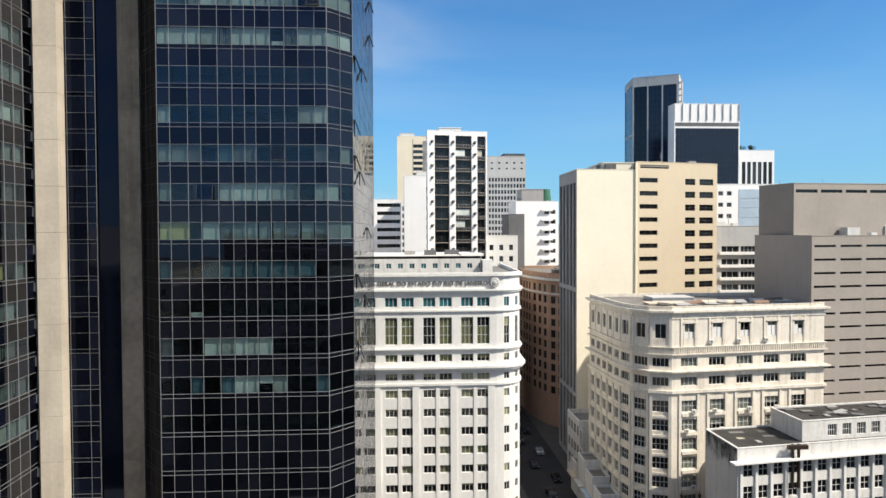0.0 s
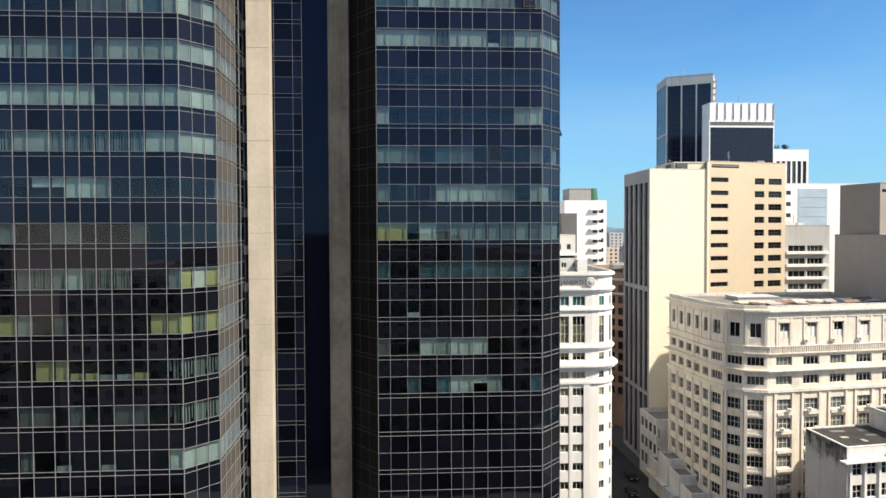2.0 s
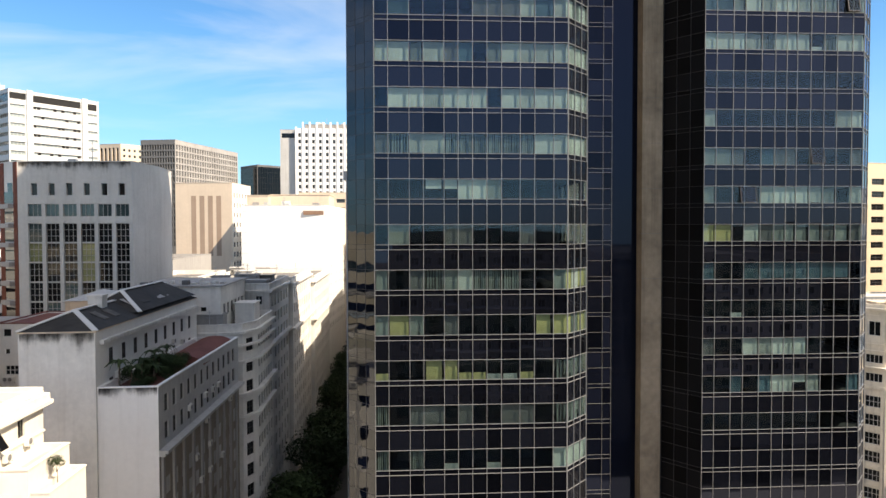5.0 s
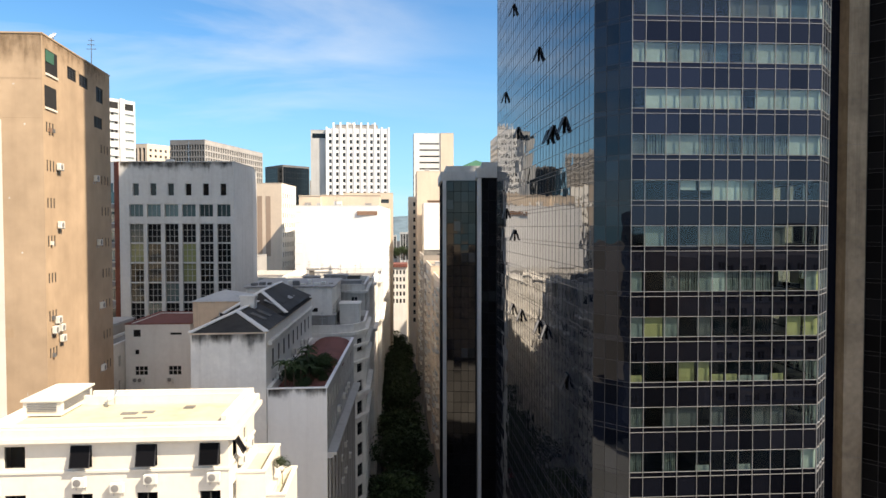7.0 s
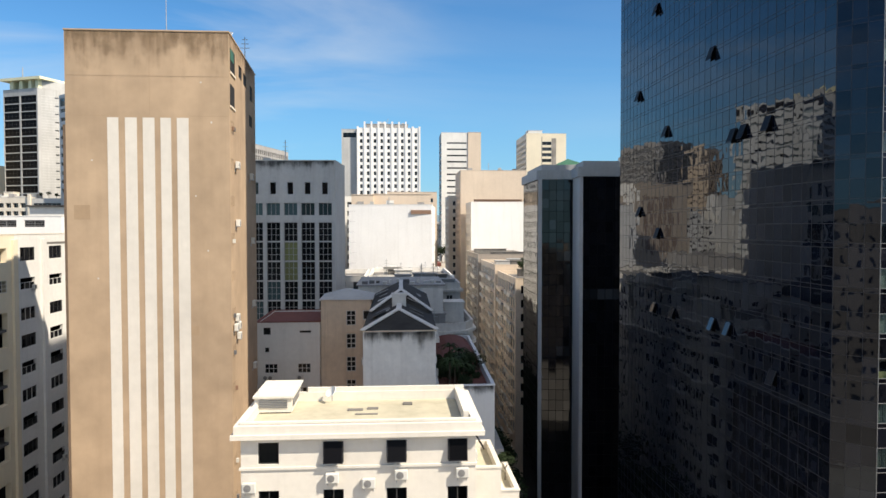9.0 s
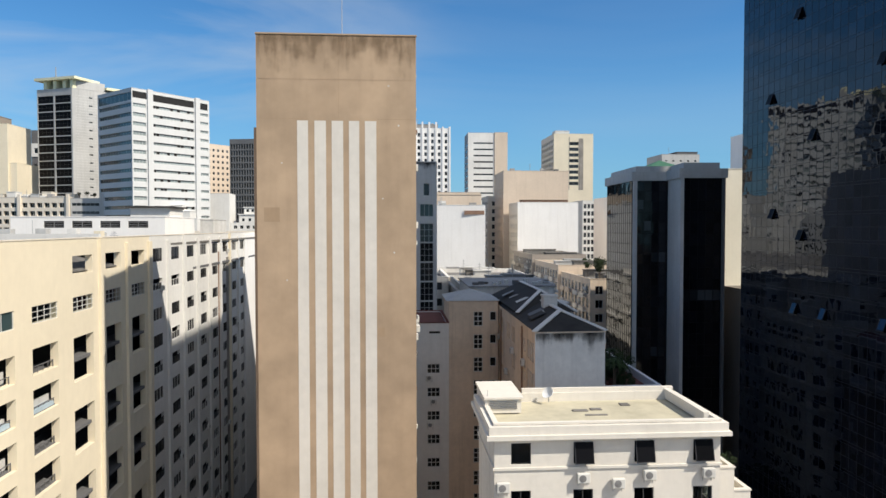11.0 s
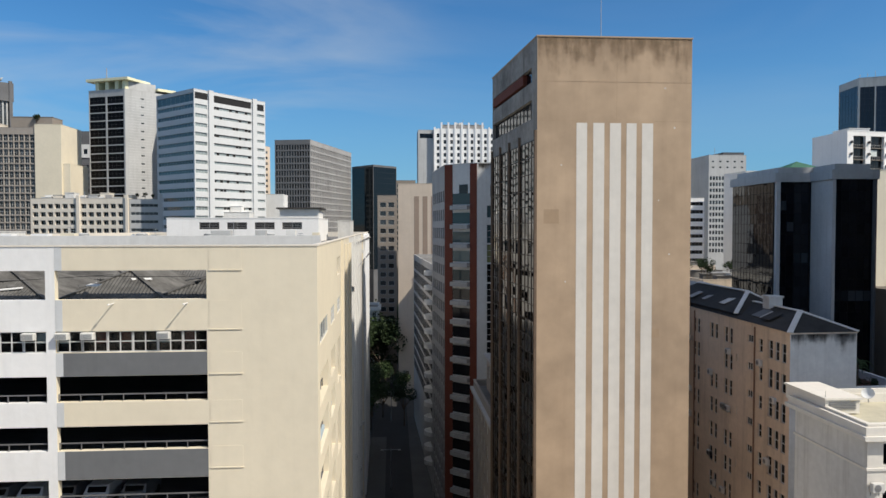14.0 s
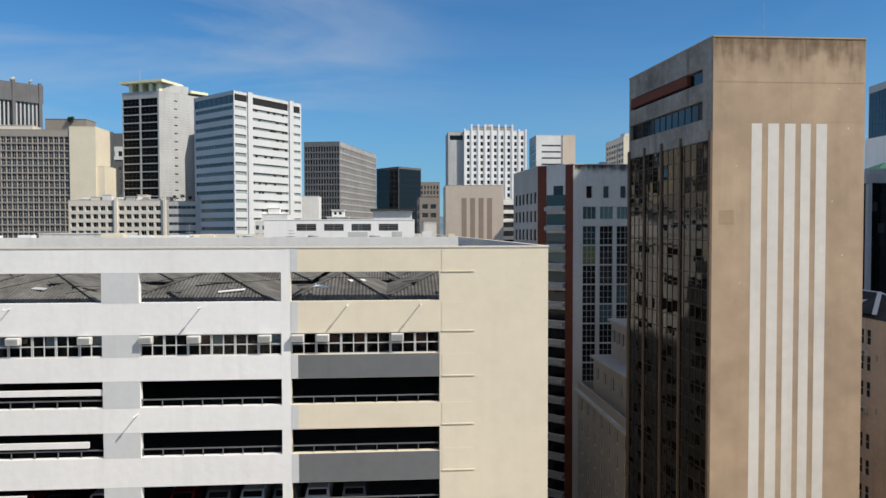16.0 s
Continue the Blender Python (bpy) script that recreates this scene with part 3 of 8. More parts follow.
def dish(x, y, z, r, turn, label="white satellite dish on a short pole on the roof"):
    t = thing("satellite_dish", label, "satellite dish", (x, y, z))
    bm = bmesh.new()
    cyl(bm, 0, 0, 0, r * 1.2, 0.04, n=8)
    part("pole", bm, M_METAL, t)
    v, f = [], []
    n = 20
    for k in range(5):
        q = r * k / 4
        for i in range(n):
            a = 2 * math.pi * i / n
            v.append((q * math.cos(a), q * math.sin(a), 0.35 * q * q / r))
    for k in range(4):
        for i in range(n):
            j = (i + 1) % n
            f.append((k * n + i, k * n + j, (k + 1) * n + j, (k + 1) * n + i))
    me = mesh_from("reflector", v, f, M_DISH)
    ob = child("reflector", me, t)
    ob.matrix_basis = pose(0, 0, r * 1.3, 50, 0, turn)
    md = ob.modifiers.new("thick", "SOLIDIFY")
    md.thickness = 0.03
    return t


def mast(x, y, z, h, label="thin steel mast on a roof", r=0.06, rungs=True):
    t = thing("antenna_mast", label, "antenna", (x, y, z))
    bm = bmesh.new()
    cyl(bm, 0, 0, 0, h, r, r * 0.5, 8)
    part("pole", bm, M_METAL, t)
    if rungs:
        for k in range(3):
            v, f = [], []
            zz = h * (0.62 + 0.14 * k)
            box_data(v, f, -0.5 + 0.1 * k, -0.03, zz, 0.5 - 0.1 * k, 0.03, zz + 0.06)
            child("crossbar", mesh_from("crossbar", v, f, M_METAL), t)
    return t


# ---- ground ----
ground = tagged(new("ground", mesh_from("ground", [(-2500, -900, GROUND - 0.02), (2500, -900, GROUND - 0.02), (2500, 4500, GROUND - 0.02), (-2500, 4500, GROUND - 0.02)], [(0, 1, 2, 3)], M_ASPHALT)), "dark asphalt streets and city ground", "ground", kind="structure")


def pavement(pts):
    v = [(p[0], p[1], z) for z in (GROUND - 0.1, GROUND + 0.15) for p in pts]
    n = len(pts)
    f = [tuple(range(n, 2 * n))] + [(k, (k + 1) % n, n + (k + 1) % n, n + k) for k in range(n)]
    return tagged(new("pavement", mesh_from("pavement", v, f, M_PAVE)), "worn grey stone pavement with a raised kerb", "pavement", kind="structure")


for corners in (rect(-152, 49, -113.8, 186), rect(-108.0, 62, -58.5, 240), rect(-51.5, 43, 3.2, 240), rect(40.0, 85, 190, 240), rect(-12, 112, 28.5, 240)):
    pavement(corners)

# unseen pale slab, added to throw sunlight back onto the shaded fronts
bounce_slab = pavement(rect(-172, -34, 112, 40))
bounce_slab.data.materials[0] = M_BOUNCE

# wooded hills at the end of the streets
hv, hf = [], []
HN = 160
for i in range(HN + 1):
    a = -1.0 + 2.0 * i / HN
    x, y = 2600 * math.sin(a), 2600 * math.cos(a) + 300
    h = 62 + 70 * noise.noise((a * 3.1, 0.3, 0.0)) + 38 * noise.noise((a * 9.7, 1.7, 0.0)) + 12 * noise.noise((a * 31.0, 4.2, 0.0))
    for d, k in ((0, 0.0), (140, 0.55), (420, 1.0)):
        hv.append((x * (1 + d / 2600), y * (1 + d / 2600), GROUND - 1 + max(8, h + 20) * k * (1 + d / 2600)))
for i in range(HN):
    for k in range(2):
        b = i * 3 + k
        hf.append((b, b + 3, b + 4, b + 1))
tagged(new("backdrop", mesh_from("backdrop", hv, hf, M_HILL)), "wooded hills far behind the city, tinted blue-green for haze", "hills", kind="structure")

# plain blocks that close the view behind the camera
for bx0, bx1, by0, by1, bt in ((-240, -150, -150, -60, 38), (-140, -95, -140, -62, 47), (-84, -50, -130, -58, 36), (-40, 2, -150, -64, 44), (14, 66, -140, -60, 39), (78, 170, -150, -66, 46), (-330, -245, -120, 60, 40), (110, 190, -60, 60, 34)):
    blk = building("closing_block", "plain city block with rows of windows behind the viewpoint", "building", rect(bx0, by0, bx1, by1), bt, rng.choice((M_PINK, M_BEIGE, M_TAUPE, M_TAUPE_DK)), {2: dict(rects=grid(1, bx1 - bx0 - 1, int((bx1 - bx0) / 3.2), 1.7, floors(bt - 1.5, 5, 3.2, 1.7), (2, 1)), glass=G_BLACK, bars=M_FRAME)}, core=0, roof_mat=M_ROOF_GR)

    for z, _ in floors(bt - 1.5, 5, 3.2, 1.7):
        solid("balcony", [(bx0 + 2 + (bt % 3) * 4, by1, z - 0.5, bx1 - 6 - (bt % 4) * 3, by1 + 0.9, z - 0.1)], rng.choice((M_CREAM_PALE, M_GREY_LT, M_TAUPE)), blk)
building("closing_block", "taupe city block with rows of windows behind the viewpoint", "building", rect(-196, -48, -152, 8), 50, M_TAUPE, {1: dict(rects=grid(1, 55, 18, 1.2, floors(48, 5, 3.4, 1.5)), glass=G_FAR, bars=M_FRAME), 2: dict(rects=grid(1, 43, 11, 2.2, floors(48, 5, 3.4, 1.7)), glass=G_FAR, bars=M_FRAME)}, core=0)

# ---- glass tower ----
tower = thing("glass_tower", "dark blue-black glass office tower with pale travertine piers", "office tower", (-21, 68, GROUND))
PITCH, VIS_TOP, VIS_H, STRIP_H, TOWER_TOP = 2.92, 57.4, 1.3, 0.32, 124.8
FLOOR_TOPS = [VIS_TOP + PITCH * k for k in range(23, -23, -1)]
COLS_L = [0.93, 1.42, 0.95, 1.40, 0.96, 0.98, 0.98, 1.0, 1.28, 1.0, 1.32, 0.98]
COLS_R = [0.93, 1.30, 0.95, 1.27, 1.07, 0.90, 0.82, 1.08, 1.06, 1.02, 1.22, 0.92]


def fit_cols(cols, length):
    k = length / sum(cols)
    return [c * k for c in cols]


SHARED = {}


def quad_pane(name, w, h, mat, thick=0.03):
    key = (name, round(w, 2), round(h, 2), mat.name)
    if key not in SHARED:
        v, f = [], []
        box_data(v, f, -w / 2, -thick / 2, -h / 2, w / 2, thick / 2, h / 2)
        SHARED[key] = mesh_from(name, v, f, mat)
    return SHARED[key]


def add_panel(v, f, m, u, z, w, h, jitter, y=0.0):
    """A slightly tilted pane in the joined glazing."""
    a, b = rng.uniform(-jitter, jitter), rng.uniform(-jitter, jitter)
    k = len(v)
    for du, dz in ((-1, -1), (1, -1), (1, 1), (-1, 1)):
        v.append(tuple(m @ Vector((u + du * w / 2, y + (a * du * w + b * dz * h) / 2, z + dz * h / 2))))
    f.append((k, k + 1, k + 2, k + 3))


def office_blind(bld, m, u, top, c, mark):
    """What hangs behind one office pane: B, b and d blinds from pale to dim, t film, c slatted curtain, h and l half blinds, Y and y yellowed, W white, g papers."""
    full = VIS_H + STRIP_H
    mat = {"b": M_BLIND_DIM, "d": M_SLATE, "t": M_BLIND_TEAL, "Y": M_BLIND_Y, "y": M_BLIND_Y, "W": M_PAPER, "g": M_BLIND_DIM}.get(mark, M_BLIND)
    w = round(c * (0.96 if mark in "tdB" else rng.choice((0.96, 0.9, 0.74))), 1)
    h = {"h": 0.6, "l": 0.6, "y": 0.7, "g": 1.1}.get(mark, full if mark in "BtdbW" and rng.random() < 0.7 else rng.choice((VIS_H, VIS_H - 0.1, full)))
    z = top - 0.03 - h / 2 if mark not in "ly" else top - full + h / 2 + 0.05
    if mark in "cg":
        key = ("curtain", mark, round(c, 1))
        if key not in SHARED:
            v, f = [], []
            n = 7 if mark == "c" else 4
            for i in range(n):
                x = -c / 2 + c * (i + 0.2) / n
                k = (0.62 if mark == "c" else 0.45) * (0.7 + 0.5 * ((i * 5) % 3) / 2)
                drop = full if mark == "c" else full * (0.5 + 0.5 * ((i * 7) % 4) / 3)
                box_data(v, f, x, -0.02, -drop, x + c / n * k, 0.02, 0)
            SHARED[key] = mesh_from("curtain", v, f, M_BLIND_DIM)
        child("curtain", SHARED[key], bld, m @ Matrix.Translation((u, 0.22, top - 0.03)))
    else:
        child("blind", quad_pane("blind", w, round(h, 1), mat, 0.02), bld, m @ Matrix.Translation((u, 0.2, z)))


def curtain(bld, p0, p1, cols, detail, chances, z_hi=62.0, z_lo=29.0, side=None, jitter=0.004, bar=0.012, proud=0.04, bar_mat=M_MULLION, span=G_SPANDREL):
    """Curtain wall: panes and spandrels, single pieces where detail is set, the rest joined, and the mullions."""
    m, length = edge_pose(p0, p1)
    cols = fit_cols(cols, length)
    us = [0.0]
    for c in cols:
        us.append(us[-1] + c)
    gv, gf, bv, bf, sv, sf = [], [], [], [], [], []
    for top in FLOOR_TOPS:
        fine = detail and z_lo < top < z_hi
        marks = chances.get(round(top, 1), "") if fine else ""
        for i, c in enumerate(cols):
            u = (us[i] + us[i + 1]) / 2
            spots = ((top - VIS_H / 2, VIS_H, "pane", G_TOWER), (top - PITCH + (PITCH - VIS_H - STRIP_H) / 2, PITCH - VIS_H - STRIP_H, "spandrel_panel", span))
            for z, h, nm, gm in spots:
                if fine:
                    ob = child(nm, quad_pane(nm, c - 0.02, h - 0.02, gm), bld, m @ Matrix.Translation((u, 0.02, z)) @ pose(0, 0, 0, rng.uniform(-0.18, 0.18), 0, rng.uniform(-0.18, 0.18)))
                else:
                    add_panel(gv, gf, m, u, z, c - 0.02, h - 0.02, jitter)
            if fine:
                add_panel(sv, sf, m, u, top - VIS_H - STRIP_H / 2, c - 0.02, STRIP_H - 0.02, 0.002, 0.02)
                if marks[i:i + 1] not in ("", "."):
                    office_blind(bld, m, u, top, c, marks[i])
            else:
                add_panel(gv, gf, m, u, top - VIS_H - STRIP_H / 2, c - 0.02, STRIP_H - 0.02, jitter)
        for z in (top, top - VIS_H, top - VIS_H - STRIP_H):
            box_data(bv, bf, 0, -proud, z - bar, length, 0.05, z + bar)
    zt, zb = FLOOR_TOPS[0], FLOOR_TOPS[-1] - PITCH
    for u in us:
        box_data(bv, bf, u - bar, -proud - 0.006, zb, u + bar, 0.05, zt)
    child("mullion_grid", mesh_from("mullion_grid", bv, bf, bar_mat), bld, m, "thin grey aluminium mullions")
    if gv:
        tagged(child("glazing", mesh_from("glazing", gv, gf, side or G_SPANDREL), bld, Matrix.Translation((0, 0, 0))), kind="stuff")
    if sv:
        tagged(child("strip_glazing", mesh_from("strip_glazing", sv, sf, G_SPANDREL), bld, Matrix.Translation((0, 0, 0))), kind="stuff")
    return m


CH_L = {60.3: ".t....dddBtB", 57.4: "BBbBdt.bBBBB", 54.5: ".BBBBBB.BBBB", 51.6: "dcBBccccccBB", 48.6: "...hhBBb....", 45.7: ".b..dd...d..", 42.8: "b.dcbBccc..b", 39.9: "bYb.d.....YY", 37.0: "y..YYyylly.g", 34.0: "c.dd.d..dd.g", 31.1: "c.c.l..l...B", 28.2: "....d.....b."}
CH_LC = {60.3: "BbB", 57.4: "BBB", 54.5: "BBB", 51.6: "BBB", 42.8: "YWY", 39.9: "YcY", 37.0: "gcg", 34.0: "gcg", 31.1: "BBB"}
CH_LS = {60.3: "bdbbd", 57.4: "bbBbb", 54.5: "BbbBb", 51.6: "bcdbb", 48.6: "d..d.", 42.8: "YyY.b", 39.9: "YYdb.", 37.0: "gcgd.", 34.0: "cgcgd", 31.1: "BBBbb"}
CH_R = {63.2: "ttbBBBBBBb.B", 60.3: "BBBBcBBBlcBB", 54.5: "B.........BB", 51.6: "bbd.tdd.c..d", 48.6: "b...BBBBBb.B", 45.7: "YY.Bdbbbbdbd", 42.8: "t..tttttttt.", 39.9: "..l.........", 37.0: "d..BBBBB....", 34.0: "..t.tBBhB..t", 31.1: "............", 28.2: "....d..l...."}
CH_RC = {63.2: "bb", 60.3: "bB", 51.6: ".b", 48.6: "b.", 45.7: "db"}
LA, LB, LC, LD, LE, LF = (-41.75, 92.7), (-41.85, 48.0), (-40.0, 46.0), (-27.5, 46.0), (-25.7, 48.0), (-25.7, 56.3)
RA, RB, RC, RD, RE = (-17.3, 56.0), (-15.2, 53.2), (-2.6, 53.2), (-0.8, 55.2), (-0.5, 92.7)
curtain(tower, LB, LC, [1, 1, 1], False, {}, side=G_SIDE, jitter=0.003, bar=0.012, proud=0.01, bar_mat=M_MULL_DK)
curtain(tower, LC, LD, COLS_L, True, CH_L)
curtain(tower, LD, LE, [1, 1, 1], True, CH_LC)
curtain(tower, LE, LF, [1.38] * 6, True, CH_LS, span=G_RECESS)
curtain(tower, RA, RB, [1, 1, 1], False, {}, side=G_DULL, bar_mat=M_MULL_DK)
curtain(tower, RB, RC, COLS_R, True, CH_R, z_hi=64.0)
curtain(tower, RC, RD, [1, 1], True, CH_RC, z_hi=64.0)
curtain(tower, RD, RE, [1.25] * 30, False, {}, side=G_SIDE, jitter=0.006, bar=0.018, proud=0.006, bar_mat=M_MULL_DK)
curtain(tower, LA, LB, [1.24] * 36, False, {}, side=G_SIDE, jitter=0.005, bar=0.018, proud=0.008, bar_mat=M_MULL_DK)
# bodies behind the glass: floors, back walls, roof
for nm, pts, ins in (("left", [LC, LD, LE, LF, (-25.7, 92.5), (-41.7, 92.5), LB], 0.3), ("right", [RA, RB, RC, RD, RE, (-17.3, 92.5)], 0.3)):
    inner = offset_poly(pts, -0.25)
    deep = offset_poly(pts, -3.2)
    v, f = [], []
    for top in FLOOR_TOPS:
        n = len(inner)
        b = len(v)
        z1, z0 = top - VIS_H - STRIP_H - 0.1, top - PITCH + 0.1
        v += [(p[0], p[1], z) for z in (z0, z1) for p in inner]
        f += [tuple(range(b + n, b + 2 * n)), tuple(reversed(range(b, b + n)))] + [(b + k, b + (k + 1) % n, b + n + (k + 1) % n, b + n + k) for k in range(n)]
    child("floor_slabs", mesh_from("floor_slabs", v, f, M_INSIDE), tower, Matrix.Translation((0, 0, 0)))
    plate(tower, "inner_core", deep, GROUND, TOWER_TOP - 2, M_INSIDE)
    plate(tower, "roof", pts, TOWER_TOP - 0.6, TOWER_TOP, M_GREY)
solid("back_wall", [(-41.7, 92.5, GROUND, -25.7, 92.8, TOWER_TOP), (-25.9, 56.6, GROUND, -25.7, 92.5, TOWER_TOP), (-17.3, 92.4, GROUND, -0.6, 92.7, TOWER_TOP), (-17.4, 58.0, GROUND, -17.2, 92.4, TOWER_TOP), (-25.7, 66.0, GROUND, -17.4, 66.3, TOWER_TOP)], M_GREY_DK, tower)
# unseen volume, added so that its shadow covers the grey building's right flank
solid("rear_core", [(-33.0, 92.82, GROUND, -18.0, 99.2, TOWER_TOP - 1.0)], M_GREY_DK, tower, "plain unseen block at the back, added to shade a flank")
# recess between the piers
curtain(tower, (-23.75, 56.9), (-21.2, 56.9), [0.25, 1, 0.5], False, {}, side=G_RECESS, bar_mat=M_MULLION, bar=0.006)
solid("recess_panel", [(-21.2, 57.1, GROUND, -18.9, 57.4, TOWER_TOP)], G_RECESS, tower, "plain dark glass panel")
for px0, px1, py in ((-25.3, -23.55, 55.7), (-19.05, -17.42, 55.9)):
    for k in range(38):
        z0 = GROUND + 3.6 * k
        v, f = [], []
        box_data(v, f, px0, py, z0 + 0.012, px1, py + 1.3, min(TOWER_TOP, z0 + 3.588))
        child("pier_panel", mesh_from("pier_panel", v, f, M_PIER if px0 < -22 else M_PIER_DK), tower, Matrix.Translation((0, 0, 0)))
    solid("pier_core", [(px0 + 0.02, py + 0.02, GROUND, px1 - 0.02, py + 1.28, TOWER_TOP)], M_GREY_DK, tower)
for top in FLOOR_TOPS:
    if 20 < top < 66:
        solid("pier_bracket", [(-25.66, 55.9, top - 2.4, -25.32, 56.3, top - 1.7)], M_GREY_DK, tower)


def awning(bld, m, u, z, w=0.95, h=1.25, lean=24, glass=G_SPANDREL):
    """A top-hung window standing open."""
    key = ("awning", w, h, glass.name)
    if key not in SHARED:
        v, f = [], []
        box_data(v, f, -w / 2, -0.025, -h, w / 2, 0.025, 0)
        n = len(f)
        box_data(v, f, -w / 2, -0.04, -h, -w / 2 + 0.05, 0.04, 0)
        box_data(v, f, w / 2 - 0.05, -0.04, -h, w / 2, 0.04, 0)
        box_data(v, f, -w / 2, -0.04, -h, w / 2, 0.04, -h + 0.05)
        SHARED[key] = mesh_from("open_window", v, f, [glass, M_MULL_DK], [0] * n + [1] * (len(f) - n))
    ob = child("open_window", SHARED[key], bld, m @ Matrix.Translation((u, -0.06, z)) @ pose(0, 0, 0, -lean))
    # a black sheet on the wall paints the unlit room behind the open window
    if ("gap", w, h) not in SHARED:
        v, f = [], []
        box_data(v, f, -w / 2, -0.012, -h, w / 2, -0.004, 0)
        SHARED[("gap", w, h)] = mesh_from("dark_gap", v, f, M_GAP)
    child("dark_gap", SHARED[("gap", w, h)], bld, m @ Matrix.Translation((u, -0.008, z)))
    return ob


ml, _ = edge_pose(LA, LB)
mr, _ = edge_pose(RD, RE)
for wy, wz in ((80.1, 70.0), (66.2, 61.7), (85.8, 61.4), (77.1, 56.0), (60.2, 53.7), (56.3, 53.8), (62.0, 53.6), (85.1, 47.5), (79.2, 45.0), (80.2, 36.6), (74.8, 36.6), (65.6, 36.7), (62.5, 36.7), (55.1, 34.0)):
    awning(tower, ml, LA[1] - wy, wz + 0.4, lean=20, glass=G_DULL if wz > 40 else G_SPANDREL)
for wy, wz in ((83.3, 71.7), (82.5, 67.5), (58.0, 59.0), (67.2, 60.1), (57.0, 53.6), (57.5, 50.8), (63.5, 50.0), (75.3, 45.0), (58.5, 41.0), (70.0, 38.2), (60.0, 35.0)):
    awning(tower, mr, wy - RD[1], wz + 0.4, lean=20, glass=G_DULL if wz > 40 else G_SPANDREL)


mrf, _ = edge_pose(RB, RC)
for u, z, w in ((3.45, 48.6, 1.25), (8.9, 51.6, 1.05), (11.6, 63.2, 0.95)):
    awning(tower, mrf, u, z, w, 1.25, 10, G_TOWER)

# ---- tan tower with painted stripes ----
TX0, TX1, TY0, TZ = -99.5, -85.6, 65.7, 62.5
TB0, TB1 = (-100.9, 83.2), (-86.75, 82.9)
tan_right = []
for k in range(18):
    z = 55.0 - 3.35 * k
    for u in (0.6, 1.25, 1.9):
        tan_right.append((u, u + 0.34, z - 1.0 if k % 2 else z - 0.9, z, 1, 1))
    for u in (14.2, 15.2, 16.1):
        tan_right.append((u, u + 0.36, z - 1.35, z - 0.4, 1, 1))
tan_right += [(5.5, 7.7, 59.8, 61.0, 3, 5), (8.4, 10.7, 59.7, 60.9, 3, 5), (13.0, 15.1, 59.0, 60.6, 2, 1), (12.3, 14.8, 56.2, 57.4, 3, 1)]
tan_left = [(0.3, 15.8, 58.9, 60.2, 1, 1), (0.3, 15.8, 55.6, 57.3, 12, 1)]
tan_tower = building("tan_tower", "tall tan rendered tower with five painted white stripes", "office tower", [(TX0, TY0), (TX1, TY0), TB1, TB0], TZ, M_TAN,
    {1: dict(rects=tan_right, glass=G_DULL, bars=M_FRAME_DK, fw=0.05, inset=0.1, depth=0.16),
     3: dict(rects=tan_left, mat=M_STAINED, glass=G_BLACK, bars=M_FRAME_DK, fw=0.08, inset=0.35, depth=0.5)}, core=0)
for k, (a, b) in enumerate(((-96.0, -95.05), (-94.5, -93.5), (-93.0, -92.0), (-91.5, -90.6), (-90.1, -89.1))):
    solid("white_stripe", [(a, TY0 - 0.012, GROUND, b, TY0 - 0.004, 55.05)], M_STRIPE, tan_tower, "painted white vertical stripe")
for a, z, w, h in ((-98.9, 46.2, 1.35, 1.25), (-89.2, 36.0, 0.8, 0.8)):
    solid("render_patch", [(a, TY0 - 0.008, z, a + w, TY0 - 0.003, z + h)], M_TAN_DK, tan_tower, "darker repaired render patch")
for x0, z0, x1, z1 in ((-92.42, 55.3, -92.39, 62.4), (-99.4, 58.62, -85.7, 58.65), (-99.4, 55.2, -96.1, 55.23), (-89.0, 55.2, -85.7, 55.23)):
    solid("render_joint", [(x0, TY0 - 0.005, z0, x1, TY0 - 0.002, z1)], M_TAN_DK, tan_tower)
mf_t, lf_t = edge_pose((TX0, TY0), (TX1, TY0))
drip_stain(tan_tower, mf_t, 0.05, lf_t - 0.05, 62.48, 5.5, M_STAIN_TAN, "rain-darkened streaks under the roof edge")
for a, z, w, h in ((-88.1, 58.1, 0.16, 0.1), (-87.2, 54.6, 0.12, 0.16), (-88.6, 48.2, 0.1, 0.1), (-97.4, 51.3, 0.14, 0.08), (-87.6, 43.4, 0.12, 0.12), (-97.0, 41.0, 0.1, 0.14)):
    solid("plaster_chip", [(a, TY0 - 0.007, z, a + w, TY0 - 0.002, z + h)], M_WHITE_OLD, tan_tower, "small chip of bare pale plaster")
# left flank: bronze curtain wall between brown fins
M_FIN = surf("brown_fin_render", (0.15, 0.105, 0.075), 0.8, 0.25, 0.2, 2.0, 0.3)
ml_t, len_t = edge_pose(TB0, (TX0, TY0))
gv, gf, bv, bf = [], [], [], []
for i in range(15):
    u0 = 0.6 + i * (len_t - 1.0) / 15
    w = (len_t - 1.0) / 15
    for k in range(42):
        z = 53.6 - 1.47 * k - 0.735
        if z > GROUND:
            add_panel(gv, gf, ml_t, u0 + w / 2, z, w - 0.03, 1.44, 0.012, -0.05)
for i in range(16):
    u = 0.6 + i * (len_t - 1.0) / 15
    box_data(bv, bf, u - 0.04, -0.09, GROUND, u + 0.04, 0, 53.6)
for k in range(42):
    z = 53.6 - 1.47 * k
    box_data(bv, bf, 0.6, -0.08, z - 0.035, len_t - 0.4, 0, z + 0.035)
tagged(child("glazing", mesh_from("glazing", gv, gf, G_BRONZE), tan_tower, Matrix.Translation((0, 0, 0)), "dark bronze reflecting glass"), kind="stuff")
child("mullion_grid", mesh_from("mullion_grid", bv, bf, M_BRONZE), tan_tower, ml_t)
